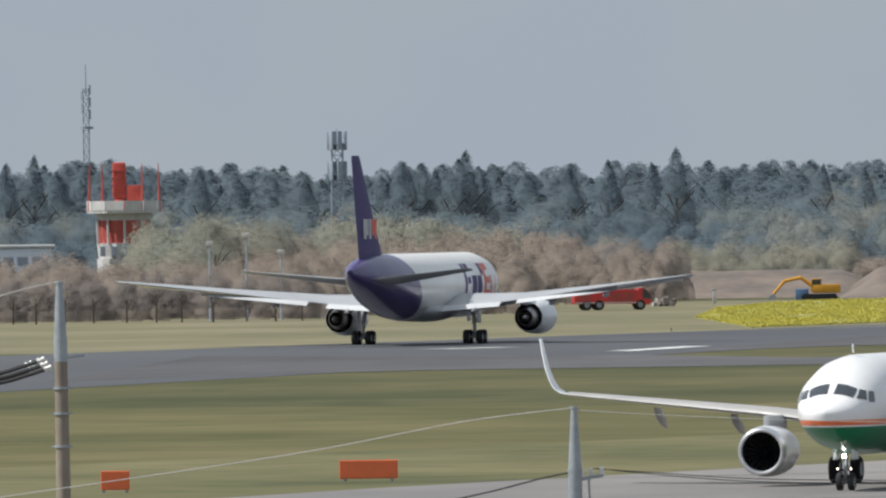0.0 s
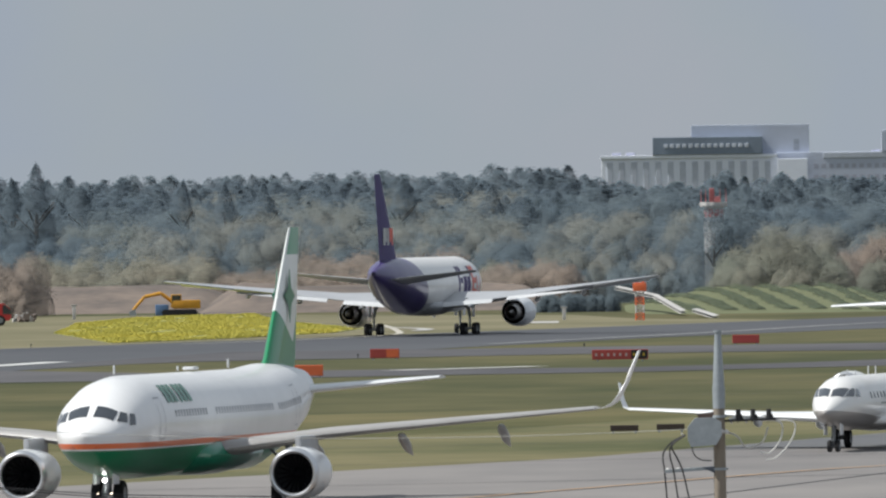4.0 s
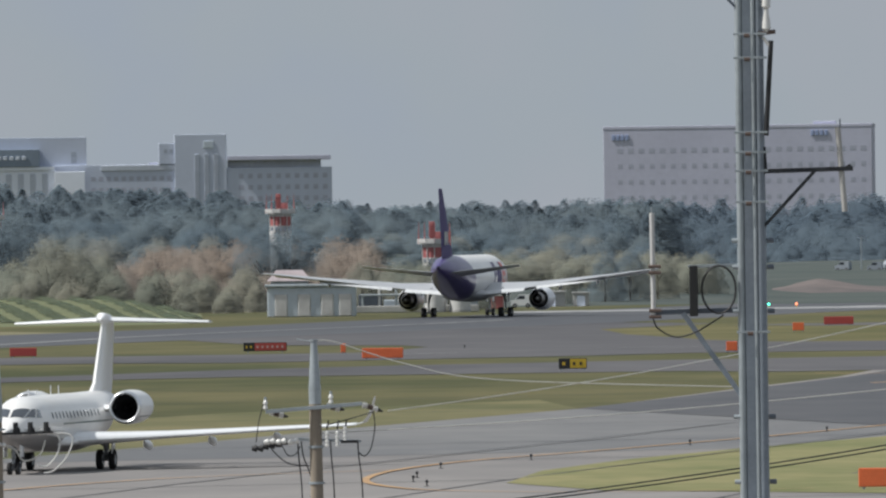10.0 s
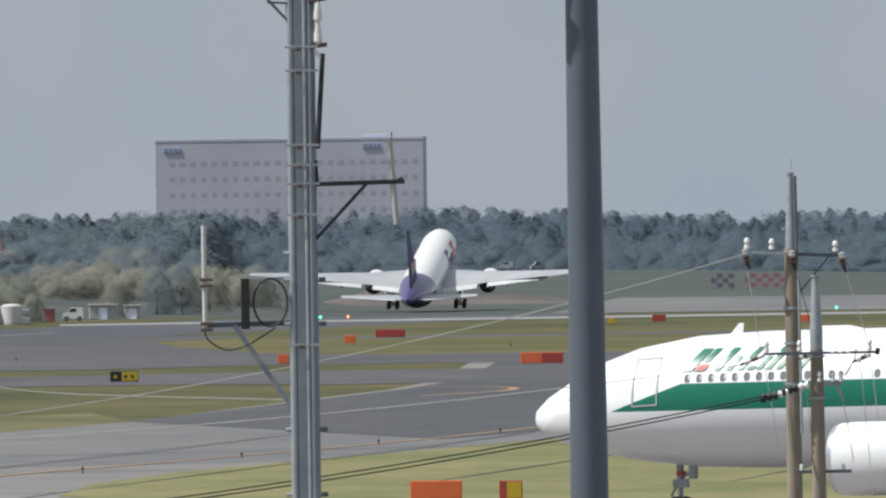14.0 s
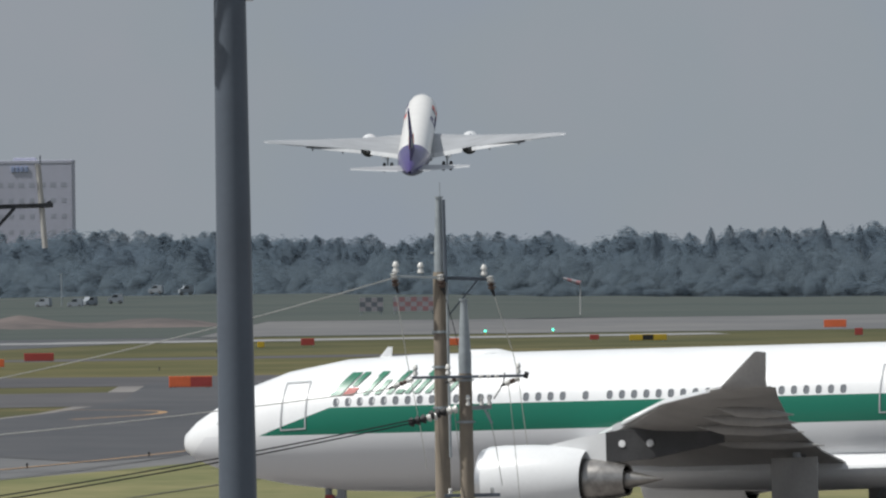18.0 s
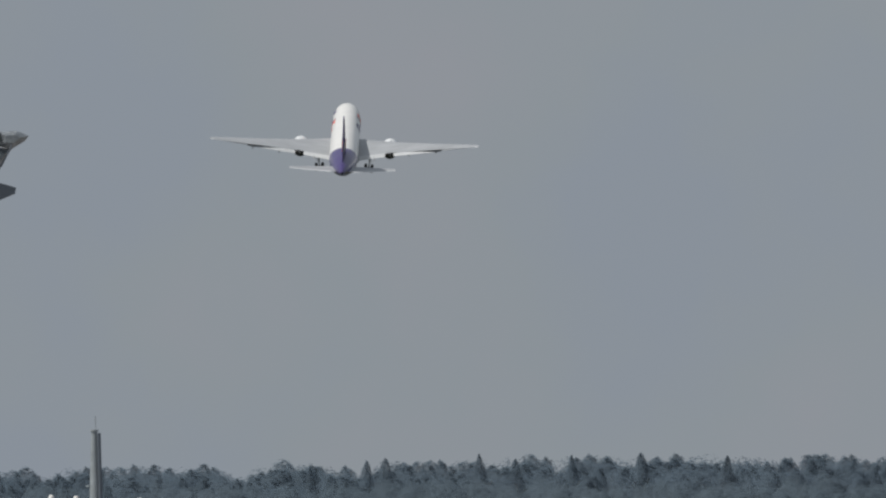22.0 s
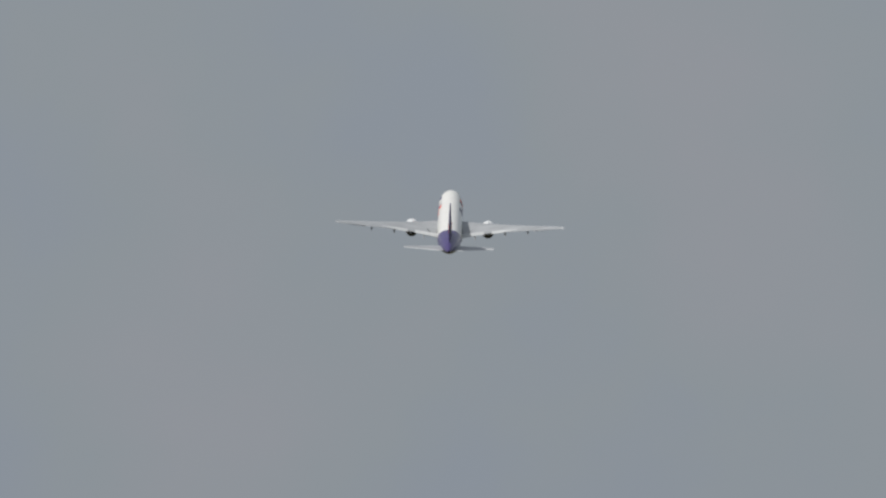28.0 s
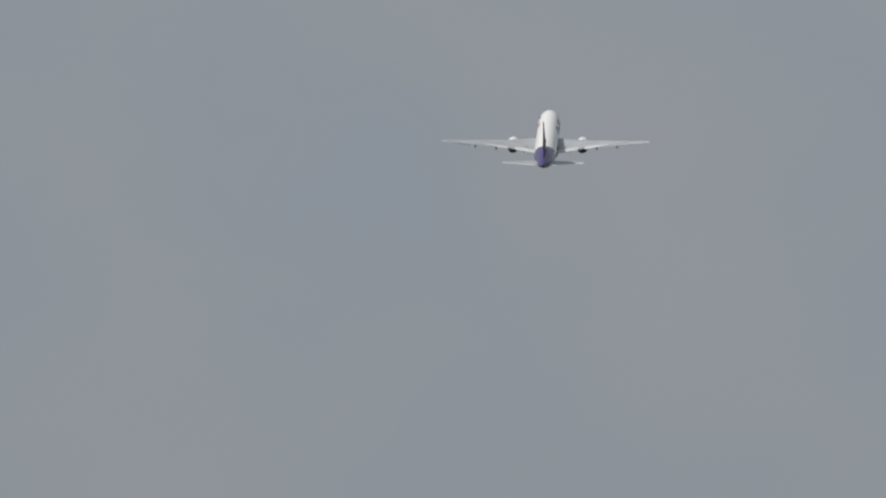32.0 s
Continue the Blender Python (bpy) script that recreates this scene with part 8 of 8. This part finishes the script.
# Distance haze is mixed into these colours, for the boards and the windsock.
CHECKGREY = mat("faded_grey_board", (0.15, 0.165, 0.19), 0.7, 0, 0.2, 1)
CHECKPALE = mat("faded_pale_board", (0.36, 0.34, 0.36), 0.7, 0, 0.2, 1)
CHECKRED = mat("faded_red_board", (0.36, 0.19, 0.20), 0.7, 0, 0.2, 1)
for b, nx, m0, m1, label in ((2.975, 4, CHECKGREY, CHECKPALE, "grey chequered marker board"), (3.128, 7, CHECKRED, CHECKPALE, "red and white chequered marker board")):
    t = thing("marker_board", label, "marker board", facing(b, 2700))
    for i in range(nx):
        for j in range(3):
            bm = bmesh.new()
            box(bm, -nx / 2 + i + 0.01, -nx / 2 + i + 0.99, -0.1, 0.1, 0.6 + 0.8 * j, 0.6 + 0.8 * j + 0.79)
            part("board", bm, m0 if (i + j) % 2 else m1, t, smooth=False)
    for x in (-nx / 2 + 0.3, nx / 2 - 0.3):
        bm = bmesh.new()
        tube(bm, (x, 0.2, -0.05), (x, 0.2, 3), 0.1, n=6)
        part("post", bm, GALV, t)
t = thing("windsock", "red and white windsock on a pole, paled by haze", "windsock", facing(3.73, 2600))
bm = bmesh.new()
tube(bm, (0, 0, 0), (0, 0, 5.4), 0.1, 0.06, 8)
part("pole", bm, TOWERWHITE, t)
for k in range(4):
    bm = bmesh.new()
    tube(bm, (-0.7 * k, 0, 5.2 + 0.22 * k), (-0.7 * (k + 1), 0, 5.2 + 0.22 * (k + 1)), 0.42 - 0.06 * k, 0.36 - 0.06 * k, 10, False)
    part("sleeve_band", bm, CHECKRED if k % 2 == 0 else CHECKPALE, t)
GREENLAMP = glow("green_threshold_lamp", (0.1, 0.9, 0.6), 3)
for b, d, m_ in ((3.235, 2060, GREENLAMP), (3.385, 2080, GREENLAMP), (1.52, 2010, GREENLAMP), (3.31, 2070, GREENLAMP), (1.62, 2012, glow("red_stop_lamp", (1.0, 0.3, 0.15), 2)), (3.63, 2090, GREENLAMP)):
    t = thing("runway_light", "small lit threshold light on a stub", "light", facing(b, d), "runway lights")
    bm = bmesh.new()
    tube(bm, (0, 0, 0), (0, 0, 0.35), 0.07, n=8)
    part("stub", bm, SIGNYELLOW, t)
    bm = bmesh.new()
    bmesh.ops.create_uvsphere(bm, u_segments=10, v_segments=6, radius=0.17, matrix=Matrix.Translation((0, 0, 0.45)))
    part("lens", bm, m_, t)


def edge_light(x, y):
    t = thing("taxiway_light", "small dark taxiway edge light on the tarmac", "light", Matrix.Translation((x, y, rise(y) + 0.02)) @ Matrix.Scale(0.62, 4), "taxiway lights")
    bm = bmesh.new()
    tube(bm, (0, 0, 0), (0, 0, 0.05), 0.2, 0.17, 10)
    part("base", bm, SIGNBLACK, t)
    bm = bmesh.new()
    tube(bm, (0, 0, 0.05), (0, 0, 0.28), 0.05, n=8)
    part("stem", bm, SIGNBLACK, t)
    bm = bmesh.new()
    lathe(bm, [(0.28, 0.1), (0.4, 0.12), (0.48, 0.08), (0.5, 0.01)], 10, axis="z")
    part("lens", bm, BLACKCABLE, t)


for s, l in ((693, 137), (705, 140), (716, 142), (742, 146), (765, 146), (809, 146), (851, 146), (886, 145), (930, 146), (975, 146)):
    edge_light(*rw(s, l))
for s, l in ((1348, 263), (1467, 239), (1765, 281), (1364, 371), (1200, 300), (1290, 303)):
    edge_light(*rw(s, l))


# ---- what moves
cargo = freighter()
liner = airliner()
biz = bizjet()
wide = widebody()


def heading(x, y, z, b, pitch=0.0, bank=0.0):
    return pose(x, y, z, pitch, bank, -b)


def taxi(ob, x, y, b, v):
    """A straight taxi run at v m/s through x, y at 0 s."""
    f = Vector((math.sin(b * DEG), math.cos(b * DEG), 0))
    rows = []
    for t in (0, 4, 8, 12, 16, 20, 24, 28, 32):
        p = Vector((x, y, 0)) + f * v * t
        rows.append((t, heading(p.x, p.y, 0, b)))
    walk(ob, rows)


# seconds, x, y, height, heading, pitch, bank of the departing freighter
FLIGHT = [(0.0, -105.4, 1291.2, 0.74, 6.9, 0.0, 0.0), (0.5, -100.4, 1317.8, 0.70, 6.9, 0.0, 0.0), (1.0, -95.3, 1344.8, 0.66, 7.0, 0.0, 0.0), (1.5, -90.1, 1372.3, 0.61, 7.0, 0.0, 0.0), (2.0, -84.6, 1400.3, 0.57, 7.0, 0.0, 0.0), (2.5, -78.9, 1428.7, 0.53, 7.1, 0.0, 0.0), (3.0, -73.1, 1457.5, 0.48, 7.1, 0.0, 0.0), (3.5, -67.7, 1486.7, 0.44, 7.1, 0.0, 0.0), (5.5, -44.1, 1607.8, 0.25, 7.3, 0.0, 0.0), (6.0, -38.2, 1639.0, 0.20, 7.3, 0.0, 0.0), (6.5, -32.1, 1670.7, 0.15, 7.3, 0.0, 0.0), (7.0, -25.8, 1702.6, 0.10, 7.4, 0.0, 0.0), (7.5, -19.3, 1735.0, 0.05, 7.4, 0.0, 0.0), (8.0, -12.6, 1767.7, 0.00, 7.4, 0.0, 0.0), (8.5, -6.1, 1800.7, 0.00, 7.5, 0.0, 0.0), (9.0, 0.2, 1834.1, 0.00, 7.5, 0.0, 0.0), (9.5, 7.1, 1867.8, 0.00, 7.5, 0.0, 0.0), (10.0, 14.3, 1901.9, 0.00, 7.5, 0.0, 0.0), (10.5, 21.4, 1936.2, 0.00, 7.5, 0.0, 0.0), (11.0, 28.6, 1970.8, 0.00, 7.5, 0.0, 0.0), (11.5, 35.7, 2005.8, 0.00, 7.5, 1.5, 0.0), (12.0, 43.2, 2041.0, 0.00, 7.5, 3.6, 0.0), (12.5, 50.0, 2076.5, 0.00, 7.5, 6.0, 0.0), (13.0, 57.2, 2112.3, 0.00, 7.5, 8.2, 0.0), (13.5, 65.0, 2148.8, 0.05, 7.4, 9.3, 0.0), (14.0, 72.7, 2185.0, 0.50, 7.3, 10.0, 0.0), (14.5, 80.5, 2221.4, 1.90, 7.1, 10.7, 0.0), (16.5, 112.3, 2369.4, 11.46, 6.5, 12.2, -0.2), (17.0, 120.5, 2407.1, 15.29, 6.3, 12.9, -0.3), (17.5, 128.4, 2444.9, 19.16, 6.0, 13.2, -0.6), (18.0, 136.6, 2482.9, 23.56, 5.8, 13.4, -0.8), (18.5, 144.8, 2521.1, 28.22, 5.5, 13.7, -1.3), (19.0, 152.9, 2559.5, 32.66, 5.2, 13.9, -1.8), (19.5, 161.3, 2598.0, 37.58, 5.1, 13.9, -1.8), (20.0, 169.6, 2636.7, 42.98, 5.0, 13.9, -1.7), (20.5, 177.4, 2675.5, 48.15, 4.9, 13.9, -1.7), (21.0, 185.5, 2714.5, 53.57, 4.8, 14.1, 0.4), (21.5, 193.4, 2753.7, 59.40, 4.8, 14.2, 1.3), (22.0, 202.0, 2792.9, 65.51, 4.8, 14.4, 2.5), (22.5, 210.0, 2832.3, 71.36, 4.8, 14.5, 2.5), (23.0, 219.1, 2871.7, 74.94, 4.8, 14.6, 2.7), (23.5, 224.4, 2911.6, 80.25, 4.7, 14.7, 2.6), (24.0, 232.3, 2951.3, 85.68, 4.7, 14.8, 2.7), (24.5, 240.7, 2991.1, 90.97, 4.8, 14.9, 2.2), (25.0, 248.8, 3031.0, 96.43, 4.8, 15.1, 2.1), (25.5, 256.9, 3071.0, 101.86, 4.9, 15.2, 2.2), (27.5, 289.7, 3231.4, 124.25, 5.2, 15.7, 0.5), (28.0, 297.8, 3271.6, 129.75, 5.3, 15.8, 2.4), (28.5, 305.4, 3311.9, 135.42, 5.4, 15.9, 4.6), (29.0, 313.7, 3352.1, 140.99, 5.5, 16.1, 6.3), (29.5, 321.7, 3392.4, 146.74, 5.6, 16.2, 6.7), (30.0, 329.8, 3432.7, 152.46, 5.9, 16.3, 6.2), (30.5, 338.3, 3472.9, 158.08, 6.2, 16.3, 4.8), (31.0, 346.7, 3513.2, 163.92, 6.6, 16.3, 3.1), (31.5, 354.9, 3553.4, 169.90, 7.2, 16.3, 2.2), (32.0, 363.2, 3593.6, 175.83, 7.5, 16.3, 1.2)]


def motions():
    walk(cargo, [(t, heading(x, y, z, h, p, r)) for t, x, y, z, h, p, r in FLIGHT])
    taxi(liner, -33.11, 673.24, 188.90, 4.8)
    taxi(biz, -6.91, 810.28, 189.25, 4.4)
    m = heading(52.52, 642.35, 0.0, -65.20, -0.9)
    walk(wide, [(0, m), (32, m)])
    # the wings bend up as they take the weight
    for w in cargo.children:
        if w.name.startswith("wing"):
            s = 1 if w.data.vertices[0].co.x > 0 else -1
            p = Matrix.Translation((s * 1.9, 0, 3.3))
            walk(w, [(t, p @ pose(0, 0, 0, 0, -s * a, 0) @ p.inverted()) for t, a in ((0, -1.3), (8, -1.2), (12, -0.5), (14.5, 0.9), (17, 1.9), (32, 1.9))])
            for f in w.children:
                if f.name.startswith("flap") and "fairing" not in f.name:
                    walk(f, [(t, pose(0, 0.95 * u, 0.3 * u)) for t, u in ((0, 0), (25, 0), (26, 0.2), (28, 1), (32, 1))])
    for g in cargo.children:
        if g.name.startswith("main_gear") or g.name.startswith("nose_gear"):
            x, y, z = g.location
            rows = []
            for t, a in ((0, 0), (21.3, 0), (23.0, 30), (24.2, 62), (25.2, 86), (32, 86)):
                if abs(x) > 1:
                    rows.append((t, pose(x, y, z, 0, a if x > 0 else -a, 0)))
                else:
                    rows.append((t, pose(x, y, z, a, 0, 0)))
            walk(g, rows)


motions()
